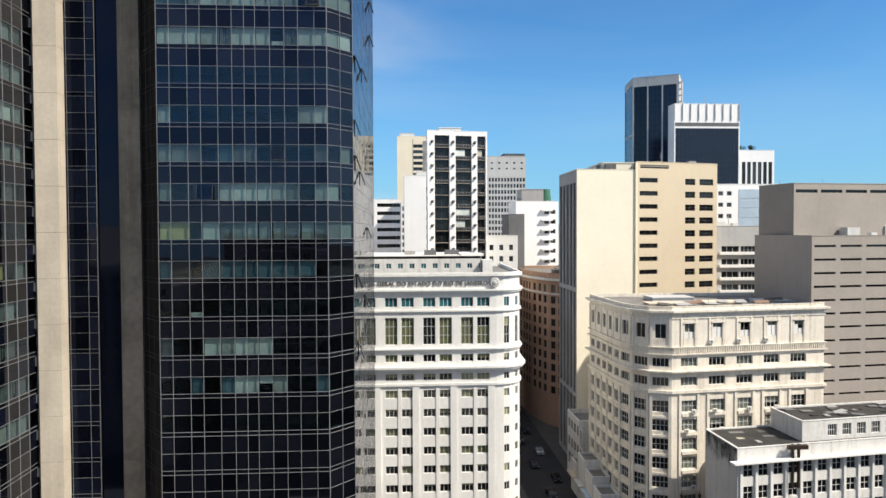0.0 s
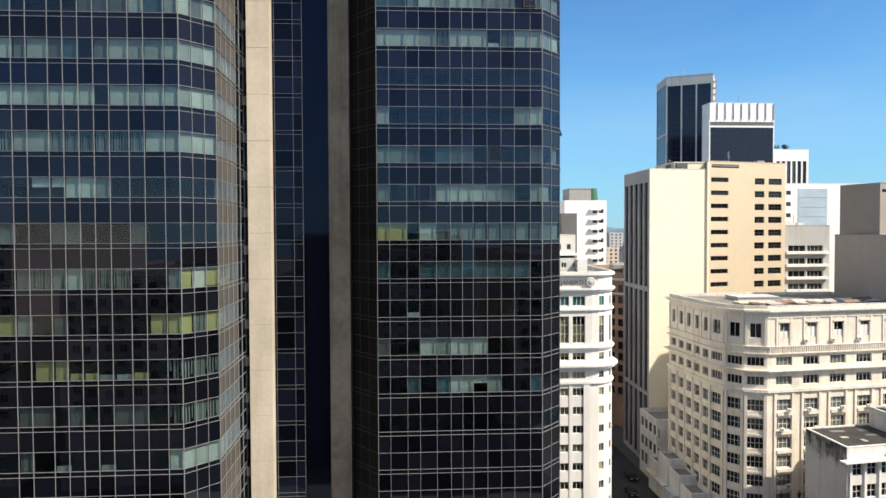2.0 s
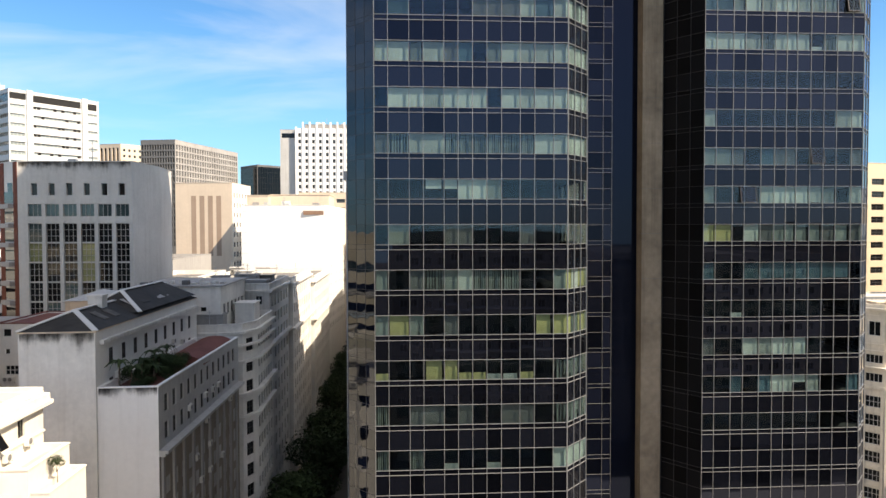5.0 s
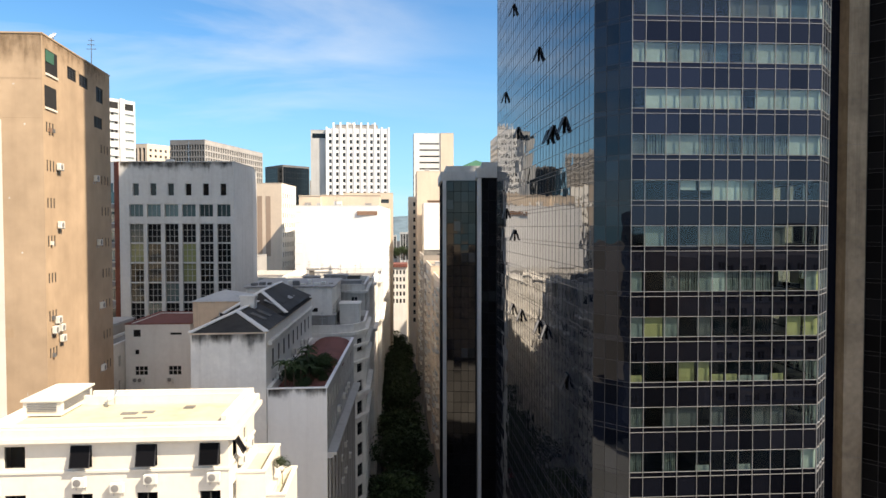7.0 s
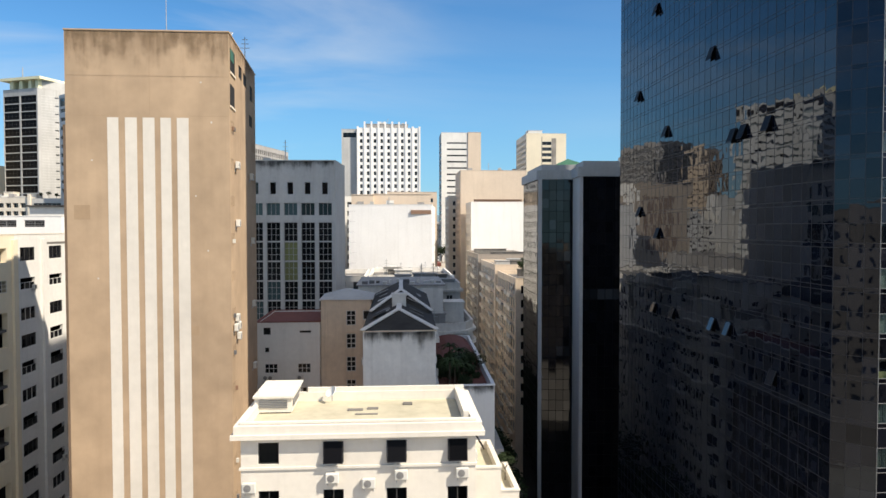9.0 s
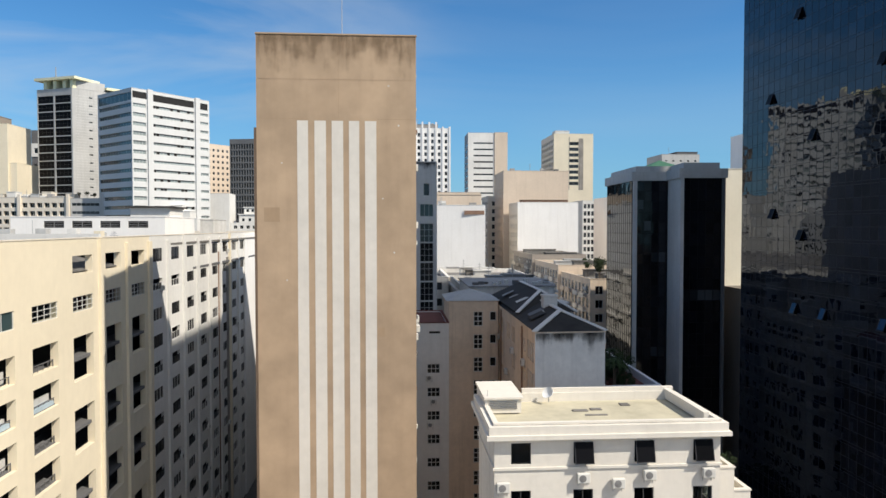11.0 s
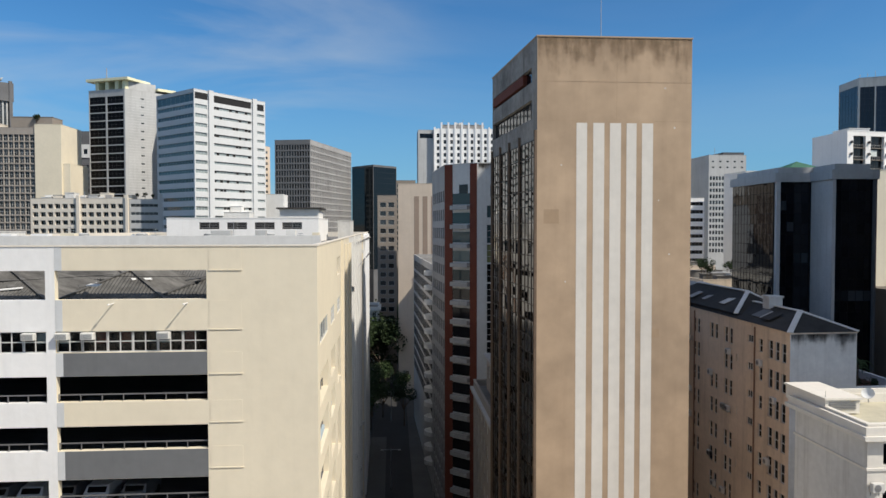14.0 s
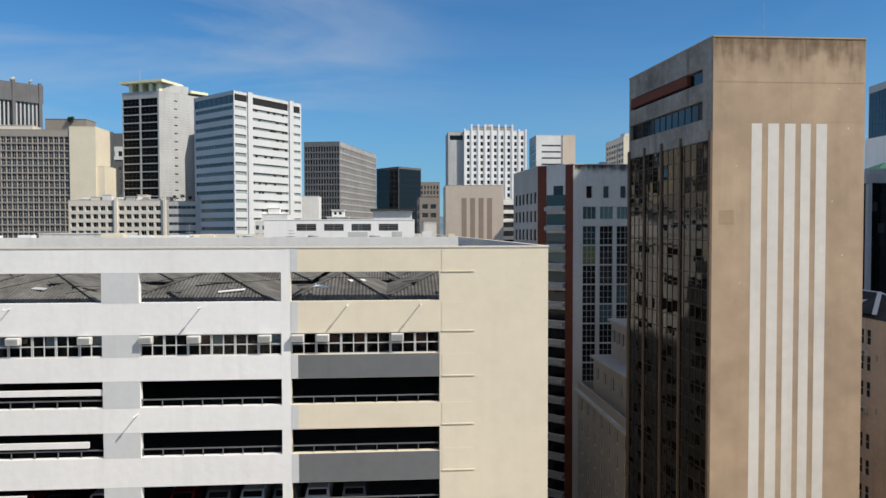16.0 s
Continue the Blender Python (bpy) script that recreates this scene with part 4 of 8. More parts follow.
for u in (0.1, 4.05, 7.95, 11.85, len_t - 0.35):
    solid("fin", [(u, -0.22, GROUND, u + (0.22 if 0.2 < u < 16 else 0.35), 0, 54.4)], M_FIN, tan_tower, m=ml_t)
solid("red_band", [(0.5, -0.03, 59.2, 13.0, 0.45, 60.1)], M_RED, tan_tower, "rusty red band under the roof", m=ml_t)
mr_t, _ = edge_pose((TX1, TY0), TB1)
# flat black sheets on the wall paint the shade of two roof openings
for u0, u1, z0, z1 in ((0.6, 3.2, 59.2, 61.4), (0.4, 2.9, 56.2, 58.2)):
    solid("roof_loggia", [(u0, -0.012, z0, u1, -0.004, z1)], M_BLACK, tan_tower, "flat black sheet in place of a shaded opening under the roof", m=mr_t)
    solid("loggia_sill", [(u0, -0.1, z0 - 0.1, u1, -0.014, z0 + 0.08)], M_CREAM_PALE, tan_tower, m=mr_t)
solid("green_panel", [(0.7, -0.05, 60.3, 2.4, -0.014, 61.3)], M_GREEN, tan_tower, m=mr_t)
drip_stain(tan_tower, mr_t, 0.1, 15.9, 62.45, 3.0, M_STAIN_TAN)
for k in range(16):
    for u in (1.05, 1.72):
        if rng.random() < 0.62:
            solid("shutter_box", [(u, -0.22, 54.15 - 3.35 * k, u + 0.3, -0.01, 54.5 - 3.35 * k)], rng.choice((M_BROWN, M_GREY_DK, M_AC)), tan_tower, m=mr_t)
for k, z in enumerate((45.6, 35.2, 50.9)):
    ac_unit(tan_tower, mr_t @ Matrix.Translation((2.9, 0, z)))
for k in range(3):
    ac_unit(tan_tower, mr_t @ Matrix.Translation((1.3 + 0.7 * k, 0, 36.2 + 0.8 * (k % 2))))
for k in range(9):
    ac_unit(tan_tower, mr_t @ Matrix.Translation((12.2 + rng.uniform(-0.6, 1.2), 0, 50.2 - 3.35 * (k * 2 + rng.randint(0, 1)) + 0.3)))
dish(-86.4, 69.5, TZ + 0.1, 0.45, -30, "small white satellite dish on the tan tower's edge")
mast(-87.0, 79.0, TZ, 3.2, "dark steel mast on the tan tower's roof")
mast(-92.4, 70.5, TZ, 5.5, "thin red and white mast on the tan tower's roof", 0.05, False)

# ---- white low building ----
WX0, WX1, WY0, WY1, WZ = -81.1, -65.9, 48.4, 56.6, 33.0
wins = []
for a in (-80.0, -75.85, -71.75, -67.75):
    for k in range(11):
        wins.append((a - WX0, a - WX0 + 1.32, 30.2 - 3.15 * k, 31.62 - 3.15 * k, 1 if k == 0 else 2, 1))
side_w = [(u, u + 0.9, 30.3 - 3.15 * k, 31.6 - 3.15 * k, 1, 1) for u in (1.2, 4.6) for k in range(11)]
low_white = building("low_white_building", "white-painted plain block with a pale flat roof", "building", rect(WX0, WY0, WX1, WY1), WZ - 0.15, M_WARM,
    {0: dict(rects=wins, glass=G_WINDOW, bars=M_FRAME_DK, fw=0.06, split=True, inset=0.16), 1: dict(rects=side_w, glass=G_WINDOW, bars=M_FRAME_DK, fw=0.06, split=True), 3: dict(mat=M_WHITE_OLD)}, parapet=0.55, roof_mat=M_ROOF_LT, core=1.0)
ring(low_white, "cornice", rect(WX0, WY0, WX1, WY1), 31.95, 32.25, 0.55, M_WARM, -0.05, "projecting white cornice")
ring(low_white, "cornice_upper", rect(WX0, WY0, WX1, WY1), 32.25, 32.8, 0.38, M_WARM, -0.05)
ring(low_white, "string_course", rect(WX0, WY0, WX1, WY1), 29.86, 30.02, 0.1, M_WARM, -0.05)
solid("roof_house", [(-81.1, 52.9, 32.4, -78.5, 57.9, 33.42), (-81.2, 52.75, 33.42, -78.35, 58.05, 33.56)], M_WARM, low_white)
for nm, boxes in (("front", [(-80.8, 52.83, 32.72 + 0.12 * k, -78.8, 52.9, 32.78 + 0.12 * k) for k in range(5)]), ("side", [(-78.5, 53.3, 32.72 + 0.12 * k, -78.43, 57.4, 32.78 + 0.12 * k) for k in range(5)])):
    solid("louvre", boxes, M_LOUVRE, low_white)
solid("rear_parapet", [(-77.8, 56.4, 32.4, -65.9, 56.7, 33.3), (-66.6, 49.4, 32.4, -66.25, 56.4, 33.15)], M_WARM, low_white)
mw, _ = edge_pose((WX0, WY0), (WX1, WY0))
for u, z in ((0.55, 28.5), (5.85, 29.0), (8.2, 28.6), (10.3, 29.1), (14.3, 29.15), (2.9, 25.5), (6.4, 25.8), (11.6, 25.4)):
    ac_unit(low_white, mw @ Matrix.Translation((u, 0, z)))
for a in (-75.85, -71.75, -67.75):
    m_a = mw @ Matrix.Translation((a - WX0 + 0.66, 0, 31.6))
    awning(low_white, m_a, 0, 0, 1.26, 1.38, 14, G_DULL)
mws, _ = edge_pose((WX1, WY0), (WX1, WY1))
awning(low_white, mws, 1.65, 31.6, 0.9, 1.3, 30, G_DULL)
for u, z in ((2.8, 29.3), (5.6, 29.6), (3.4, 27.2), (6.4, 26.3)):
    ac_unit(low_white, mws @ Matrix.Translation((u, 0, z)))
building("stepped_annex", "small white stepped annex with a planter", "building", rect(WX1 + 0.02, 50.4, -63.9, 56.4), 28.9, M_WARM, {}, parapet=0.5, roof_mat=M_ROOF_LT)
building("stepped_annex", "lower white annex beside the low white block", "building", rect(-63.88, 50.6, -62.6, 56.2), 27.2, M_WARM, {}, parapet=0.4, roof_mat=M_ROOF_LT)
for x, y, w, d in ((-74.6, 53.2, 1.1, 0.5), (-73.2, 53.5, 0.8, 0.5), (-74.0, 52.1, 1.6, 0.25), (-70.6, 54.6, 0.7, 0.7)):
    solid("roof_slab", [(x, y, 32.2, x + w, y + d, 32.37)], M_ROOF_GR, low_white)
dish(-75.9, 55.6, 32.45, 0.48, -50)
mast(-80.9, 53.2, 32.4, 1.6, "thin pole on the low white roof", 0.03, False)

# ---- garage ----
GX0, GX1, GY0, GY1, GZ = -172.0, -117.15, 51.9, 181.0, 44.65
OPEN = ((41.2, 43.1), (37.75, 39.15), (34.5, 36.2), (31.3, 32.9), (27.8, 29.4), (24.4, 26.0), (20.9, 22.5), (17.4, 19.0))
BAYS = ((-171.0, -165.4), (-162.8, -155.0), (-154.4, -145.75), (-143.45, -134.55), (-133.95, -124.35))
garage = thing("parking_garage", "cream and white multi-storey parking garage with open decks", "parking garage", ((GX0 + GX1) / 2, GY0, GROUND))
g_open = [(a - GX0, b - GX0, z0, z1) for a, b in BAYS for z0, z1 in OPEN]
facade(garage, (GX0, GY0), (-134.25, GY0), GROUND, GZ, [r for r in g_open if r[1] < 38], M_BRIGHT, depth=0.45)
facade(garage, (-134.25, GY0), (GX1, GY0), GROUND, GZ, [(r[0] - 37.75, r[1] - 37.75, r[2], r[3]) for r in g_open if r[1] > 38], M_CREAM, depth=0.45)
# right flank
g_side = []
G_COLS = [(1.6, 8.4), (11.1, 15.6), (18.6, 23.0), (26.2, 30.3), (33.5, 37.8)] + [(40.8 + 7.35 * j, 44.4 + 7.35 * j) for j in range(11)]
for j, (u0, u1) in enumerate(G_COLS):
    if j > 1:
        g_side.append((u0, u1, 41.35, 43.05, 1, 1))
    for k in range(14):
        zt = 39.2 - 3.42 * k
        if zt < GROUND + 4:
            break
        if k == 0:
            g_side.append((u0, u1, 37.75, zt, 4, 2))
        elif j in (2, 3, 4) and k % 2:
            g_side.append((u0, u1, zt - 4.6, zt - 0.4, 1, 2))
        elif j not in (2, 3, 4):
            g_side.append((u0, u1, zt - 2.35 if j < 5 else zt - 1.9, zt - 0.1 if j < 5 else zt - 0.3, 3, 2))
SPLIT = 39.5
P_SPLIT = (GX1 - 1.1 * SPLIT / 129.1, GY0 + SPLIT)
facade(garage, (GX1, GY0), P_SPLIT, GROUND, GZ, [r for r in g_side if r[1] < SPLIT], M_CREAM, depth=0.7)
facade(garage, P_SPLIT, (-118.25, GY1), GROUND, GZ, [(r[0] - SPLIT, r[1] - SPLIT, *r[2:]) for r in g_side if r[0] > SPLIT], M_WHITE, depth=0.4)
mgs, _ = edge_pose((GX1, GY0), (-118.25, GY1))
for j in range(15):
    u = 24.4 + j * 7.2
    solid("rib", [(u, -0.3, GROUND, u + 1.0, 0, 44.0 if j % 4 else 44.6)], M_CREAM if j < 3 or j == 8 else M_WHITE, garage, m=mgs)
for r in g_side:
    w = r[1] - r[0]
    if r[4] == 4 and r[0] < 40:
        _, _, one = window_meshes(w, r[3] - r[2], 4, 1 if r[0] < 3 else 3, 0.05, M_FRAME, G_TEALDK if r[0] < 3 else G_WINDOW, 0.12)
        child("window", one, garage, mgs @ Matrix.Translation((r[0], 0, r[2])))
    elif r[0] > 38:
        _, _, one = window_meshes(w, round((r[3] - r[2]) * rng.choice((0.6, 1.0, 1.0)), 1), 3, 1, 0.06, rng.choice((M_FRAME_DK, M_FRAME_DK, M_FRAME)), G_BLACK, 0.12)
        child("window", one, garage, mgs @ Matrix.Translation((r[0], 0, r[2])))
    elif r[4] == 3:
        v, f = [], []
        box_data(v, f, r[0], 0.45, r[2] + 0.55, r[1], 0.51, r[2] + 0.62)
        for i in range(6):
            box_data(v, f, r[0] + 0.03 + (w - 0.1) * i / 5, 0.45, r[2], r[0] + 0.08 + (w - 0.1) * i / 5, 0.51, r[2] + 0.55)
        child("guard_rail", mesh_from("guard_rail", v, f, M_GREY_DK), garage, mgs)
        if rng.random() < 0.45:
            solid("ramp_soffit", [(r[0], 0.9, r[2], r[1], 1.1, r[2] + rng.choice((0.7, 1.0)))], M_GREY_LT, garage, m=mgs)
        if rng.random() < 0.12:
            solid("tarpaulin", [(r[0] + 0.3, 0.3, r[2] + 0.1, r[1] - 0.4, 0.9, r[2] + 0.45)], M_BLUE_PANEL, garage, "blue tarpaulin over the rail", m=mgs)
    if rng.random() < (0.03 if r[0] < 38 else 0.14) and r[0] < 90:
        ac_unit(garage, mgs @ Matrix.Translation((r[1] - 0.6, 0, r[2] - 0.1)))
solid("wall", [(GX0, GY1, GROUND, -118.25, GY1 + 0.3, GZ), (GX0 - 0.3, GY0, GROUND, GX0, GY1, GZ)], M_CREAM_PALE, garage)
# flat panels on the flank: brown for a stained, shaded recess; bright end bay
for u0, u1, z0, z1, mt, lb in ((74.0, 76.6, GROUND, 41.5, M_BROWN, "flat brown panel, painted as a stained and shaded recess"), (80.0, 84.5, GROUND, 40.3, M_STAINED, "rain-stained strip of wall"), (95.0, 128.8, GROUND, 44.3, M_BRIGHT, "brighter white end wall")):
    solid("wall_panel", [(u0, -0.34 if u1 > 120 else -0.012, z0, u1, -0.004, z1)], mt, garage, lb, m=mgs)
# decks, spandrels, rails, columns
for z0, z1 in OPEN[1:]:
    solid("deck", [(GX0 + 0.2, GY0 + 0.46, z0 - 1.5, GX1 - 0.5, GY0 + 40, z0 - 1.2)], M_GREY_DK, garage)
solid("deck", [(GX0 + 0.2, GY0 + 0.46, 39.4, GX1 - 0.5, GY1 - 1, 39.75)], M_GREY_DK, garage)
# near-black walls carry the deep shade inside the decks in their colour
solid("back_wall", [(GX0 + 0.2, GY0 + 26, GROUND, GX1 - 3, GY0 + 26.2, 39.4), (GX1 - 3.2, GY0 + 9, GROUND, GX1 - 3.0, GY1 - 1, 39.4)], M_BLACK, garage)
for z0, z1 in OPEN:
    for a, b in BAYS:
        if z1 < 37:
            v, f = [], []
            box_data(v, f, a, GY0 + 0.2, z0 + 0.42, b, GY0 + 0.26, z0 + 0.5)
            n = max(2, int((b - a) / 1.25))
            for i in range(n + 1):
                u = a + 0.02 + (b - a - 0.08) * i / n
                box_data(v, f, u, GY0 + 0.2, z0 - 0.05, u + 0.05, GY0 + 0.26, z0 + 0.42)
            child("guard_rail", mesh_from("guard_rail", v, f, M_GREY_DK), garage, Matrix.Translation((0, 0, 0)))
# painted spandrels that differ
for z0, z1 in ((36.2, 37.75), (29.4, 31.3), (22.5, 24.4)):
    solid("grey_spandrel", [(-133.6, GY0 - 0.012, z0 + 0.02, -124.35, GY0 - 0.004, z1 - 0.02)], M_GREY_PAINT, garage, "slate-grey painted parapet band")
bands = [(43.1, GZ), (39.15, 41.2), (36.2, 37.75), (32.9, 34.5), (29.4, 31.3), (26.0, 27.8), (22.5, 24.4)]
for a, b in bands:
    solid("painted_band", [(-133.95, GY0 - 0.018, a + 0.01, -133.5, GY0 - 0.013, b - 0.01)], M_PANEL_W, garage)
solid("painted_column", [(-134.55, GY0 - 0.006, GROUND, -133.96, GY0 - 0.003, GZ)], M_BRIGHT, garage)
for a, b in ((-145.75, -143.45), (-165.4, -162.8)):
    for z0, z1 in OPEN:
        solid("painted_pier", [(a, GY0 - 0.008, z0 - 0.02, b, GY0 - 0.004, z1 + 0.02)], M_PANEL_W, garage, "pale grey painted pier")
for z0 in (43.1, 39.2, 36.25, 33.05, 30.0, 26.2, 23.0):
    h = 1.9 if z0 == 39.2 else 1.45
    solid("corner_fin", [(-124.2, GY0 - 0.018, z0, -122.1, GY0 - 0.005, z0 + h), (-124.2, GY0 - 0.06, z0 - 0.03, -122.05, GY0 - 0.005, z0 + 0.03)], M_CREAM, garage)
for z0, x1 in ((35.3, -145.8), (31.95, -146.7), (28.6, -150.6)):
    solid("white_beam", [(-154.4, GY0 + 0.1, z0, x1, GY0 + 0.25, z0 + 0.38)], M_BRIGHT, garage)
for x, z in ((-151.3, 40.9), (-139.6, 40.9), (-130.3, 40.95), (-125.6, 40.95), (-143.6, 34.1)):
    bm = bmesh.new()
    bmesh.ops.create_cone(bm, cap_ends=True, segments=8, radius1=0.035, radius2=0.03, depth=0.75, matrix=pose(x, GY0 - 0.37, z, 90, 0, 0))
    bmesh.ops.create_cone(bm, cap_ends=True, segments=8, radius1=0.07, radius2=0.05, depth=0.2, matrix=pose(x, GY0 - 0.8, z, 90, 0, 0))
    part("lamp_arm", bm, M_WHITE, garage, "short lamp arm that sticks out of the wall", Matrix.Translation((0, 0, 0)))
# office storey: strip windows and window units
for a, b in BAYS:
    n = 6
    s = (b - a) / n
    for i in range(n):
        fr, pa, one = window_meshes(s - 0.02, 1.38, 2, 2, 0.06, M_FRAME, G_WINDOW, 0.2)
        win = child("window", fr, garage, Matrix.Translation((a + i * s + 0.01, GY0, 37.76)))
        child("pane", pa, win)
        if rng.random() < 0.4:
            child("blind", quad_pane("blind", round(s * 0.45, 1), 0.7, rng.choice((M_BLIND, M_BLUE_PANEL, M_ROOF_RED))), garage, Matrix.Translation((a + i * s + s * rng.choice((0.27, 0.73)), GY0 + 0.4, 37.76 + 0.9)))
        if i % 3 == (1 if a > -140 else 2) or (i == 0 and a > -144):
            g = part("window_air_conditioner", bevel_box(-0.4, -0.35, 0, 0.4, 0.1, 0.46, 0.03), M_AC, garage, "", Matrix.Translation((a + i * s + 0.45, GY0, 38.62)))
            v, f = [], []
            for q in range(5):
                box_data(v, f, -0.34, -0.365, 0.08 + q * 0.065, 0.34, -0.35, 0.1 + q * 0.065)
            child("grille", mesh_from("grille", v, f, M_LOUVRE), g)
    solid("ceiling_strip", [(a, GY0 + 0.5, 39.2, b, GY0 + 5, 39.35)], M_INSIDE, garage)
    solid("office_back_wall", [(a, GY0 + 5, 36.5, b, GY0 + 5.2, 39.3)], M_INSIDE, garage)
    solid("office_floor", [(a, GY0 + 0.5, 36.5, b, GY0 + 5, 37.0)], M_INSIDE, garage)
# roof: parapet cap, old corrugated roofs behind the top opening, roof house
plate(garage, "roof_deck", rect(GX0 + 0.3, 84, GX1 - 0.4, GY1 - 0.3), 43.3, 43.6, M_ROOF_GR)
ring(garage, "parapet", [(GX0, GY0), (GX1, GY0), (-118.25, GY1), (GX0, GY1)], GZ, GZ + 0.1, 0.05, M_CREAM_PALE, -0.35)
ring(garage, "parapet_back", offset_poly([(GX0, GY0), (GX1, GY0), (-118.25, GY1), (GX0, GY1)], -0.35), 43.1, GZ, 0.0, M_CREAM_PALE, 0.03)




def hip_roof(x0, x1, y0, y1, z0, slope):
    """A hipped corrugated roof over a rectangle; the corrugations run down the slopes."""
    v, f = [], []
    half = min(x1 - x0, y1 - y0) / 2

    def strip(n, a, b, fn):
        start = len(v)
        for i in range(n + 1):
            q = a + (b - a) * i / n
            dz = 0.035 * (1 if i % 2 else -1)
            for p in fn(q):
                v.append((p[0], p[1], p[2] + dz))
            if i:
                k = start + 2 * i
                f.append((k - 2, k, k + 1, k - 1))
    nx, ny = int((x1 - x0) / 0.12), int((y1 - y0) / 0.12)

    def run_x(x):
        return max(0.02, min(x - x0, x1 - x, half))

    def run_y(y):
        return max(0.02, min(y - y0, y1 - y, half))
    strip(nx, x0, x1, lambda x: ((x, y0, z0), (x, y0 + run_x(x), z0 + slope * run_x(x))))
    strip(nx, x0, x1, lambda x: ((x, y1, z0), (x, y1 - run_x(x), z0 + slope * run_x(x))))
    strip(ny, y0, y1, lambda y: ((x0, y, z0), (x0 + run_y(y), y, z0 + slope * run_y(y))))
    strip(ny, y0, y1, lambda y: ((x1, y, z0), (x1 - run_y(y), y, z0 + slope * run_y(y))))
    ob = child("roof_sheet", mesh_from("roof_sheet", v, f, M_FIBRE), garage, Matrix.Translation((0, 0, 0)), "weathered corrugated fibre-cement hipped roof")
    md = ob.modifiers.new("thick", "SOLIDIFY")
    md.thickness = 0.03
    for a, b in (((x0, y0), 1), ((x1, y0), -1)):
        d = Vector((b * half, half, slope * half))
        solid("hip_cap", [(0, -0.13, 0.03, d.length, 0.13, 0.1)], M_FIBRE, garage, m=Matrix.Translation((a[0], a[1], z0)) @ d.to_track_quat("X", "Z").to_matrix().to_4x4())


for hx0, hx1, hs in ((-171.5, -158.5, 0.33), (-158.2, -146.2, 0.36), (-145.6, -134.9, 0.38), (-134.6, -127.2, 0.5), (-128.6, -118.4, 0.4)):
    hip_roof(hx0, hx1, 53.0, 66.0, 40.95, hs)
    hip_roof(hx0 + 1.0, hx1 + 0.6, 66.4, 83.0, 41.5, hs * 0.9)
    for q in range(5):
        a = rng.uniform(hx0 + 0.6, hx1 - 2.6)
        solid("loose_board", [(0, 0, 0, rng.uniform(0.8, 2.4), rng.uniform(0.12, 0.5), 0.05)], rng.choice((M_WHITE, M_GREY_LT, M_FIBRE, M_FIBRE)), garage, m=pose(a, 53.6 + rng.uniform(0, 2.2), 41.55 + rng.uniform(0, 0.7), 18, rng.uniform(-8, 8), rng.uniform(-50, 50)))
for q in range(4):
    bm = bmesh.new()
    bmesh.ops.create_cone(bm, cap_ends=True, segments=6, radius1=0.02, radius2=0.02, depth=9.0, matrix=pose(-152 + 8 * q, 53.4 + 0.4 * q, 42.2 + 0.1 * q, 0, 78 + 5 * q, 12 * q))
    part("slack_cable", bm, M_RUBBER, garage, "", Matrix.Translation((0, 0, 0)))
solid("white_gable_cap", [(GX0 + 0.4, 83.3, 43.0, GX1 - 3, 84.0, 45.0)], M_WHITE, garage)
for q in range(14):
    a = -171 + q * 3.9 + rng.uniform(-1, 1)
    solid("rooftop_clutter", [(a, 84.5, 43.6, a + rng.uniform(0.6, 3.0), 85.6, 44.9 + rng.uniform(0, 0.7))], rng.choice((M_WHITE, M_BRIGHT, M_GREY_LT, M_CREAM)), garage)
rh = building("roof_house", "long white roof house with louvred vents on the garage roof", "building", rect(-147.5, 117.5, -123.9, 134), 47.3, M_BRIGHT,
    {0: dict(rects=[(5.0 + k * 4.3, 8.1 + k * 4.3, 45.6, 46.7, 2, 4) for k in range(4)], glass=G_BLACK, bars=M_LOUVRE, inset=0.15)}, parapet=0.25, z0=43.6, core=0)
roof_box(rh, -130.5, 121, -124.2, 128, 47.2, 48.7, M_WHITE)
plate(rh, "roof", rect(-131.0, 120.4, -123.7, 128.6), 48.9, 49.15, M_ROOF_DK, "dark flat roof with eaves")
building("roof_house", "small white stair hut with a pitched cap on the garage roof", "building", rect(-121.8, 130, -119.6, 140), 47.0, M_WHITE_OLD, {}, parapet=0.2, z0=43.6)
for q in range(7):
    mast(-168 + 7.3 * q, 86 + 6 * (q % 4), 43.6, 1.6 + 0.7 * (q % 3), "thin pole on the garage roof", 0.04, q % 2 == 0)
for x, y in ((-133.5, 116.6), (-150.0, 110.0), (-158.0, 112.0)):
    dish(x, y, 43.6, 0.6, -40, "white satellite dish on the garage roof")
for q in range(5):
    bm = bmesh.new()
    cyl(bm, 0, 0, 0, 1.3, 0.8, n=16)
    cyl(bm, 0, 0, 1.3, 1.5, 0.86, 0.5, 16)
    part("water_tank", bm, M_SLAB, garage, "small grey water tank", Matrix.Translation((-166 + 9 * q, 108 + 2 * (q % 2), 43.6)))
building("roof_house", "low white hut on the garage roof", "building", rect(-171, 96, -162, 104), 45.3, M_WHITE_OLD, {}, parapet=0.2, z0=43.6)


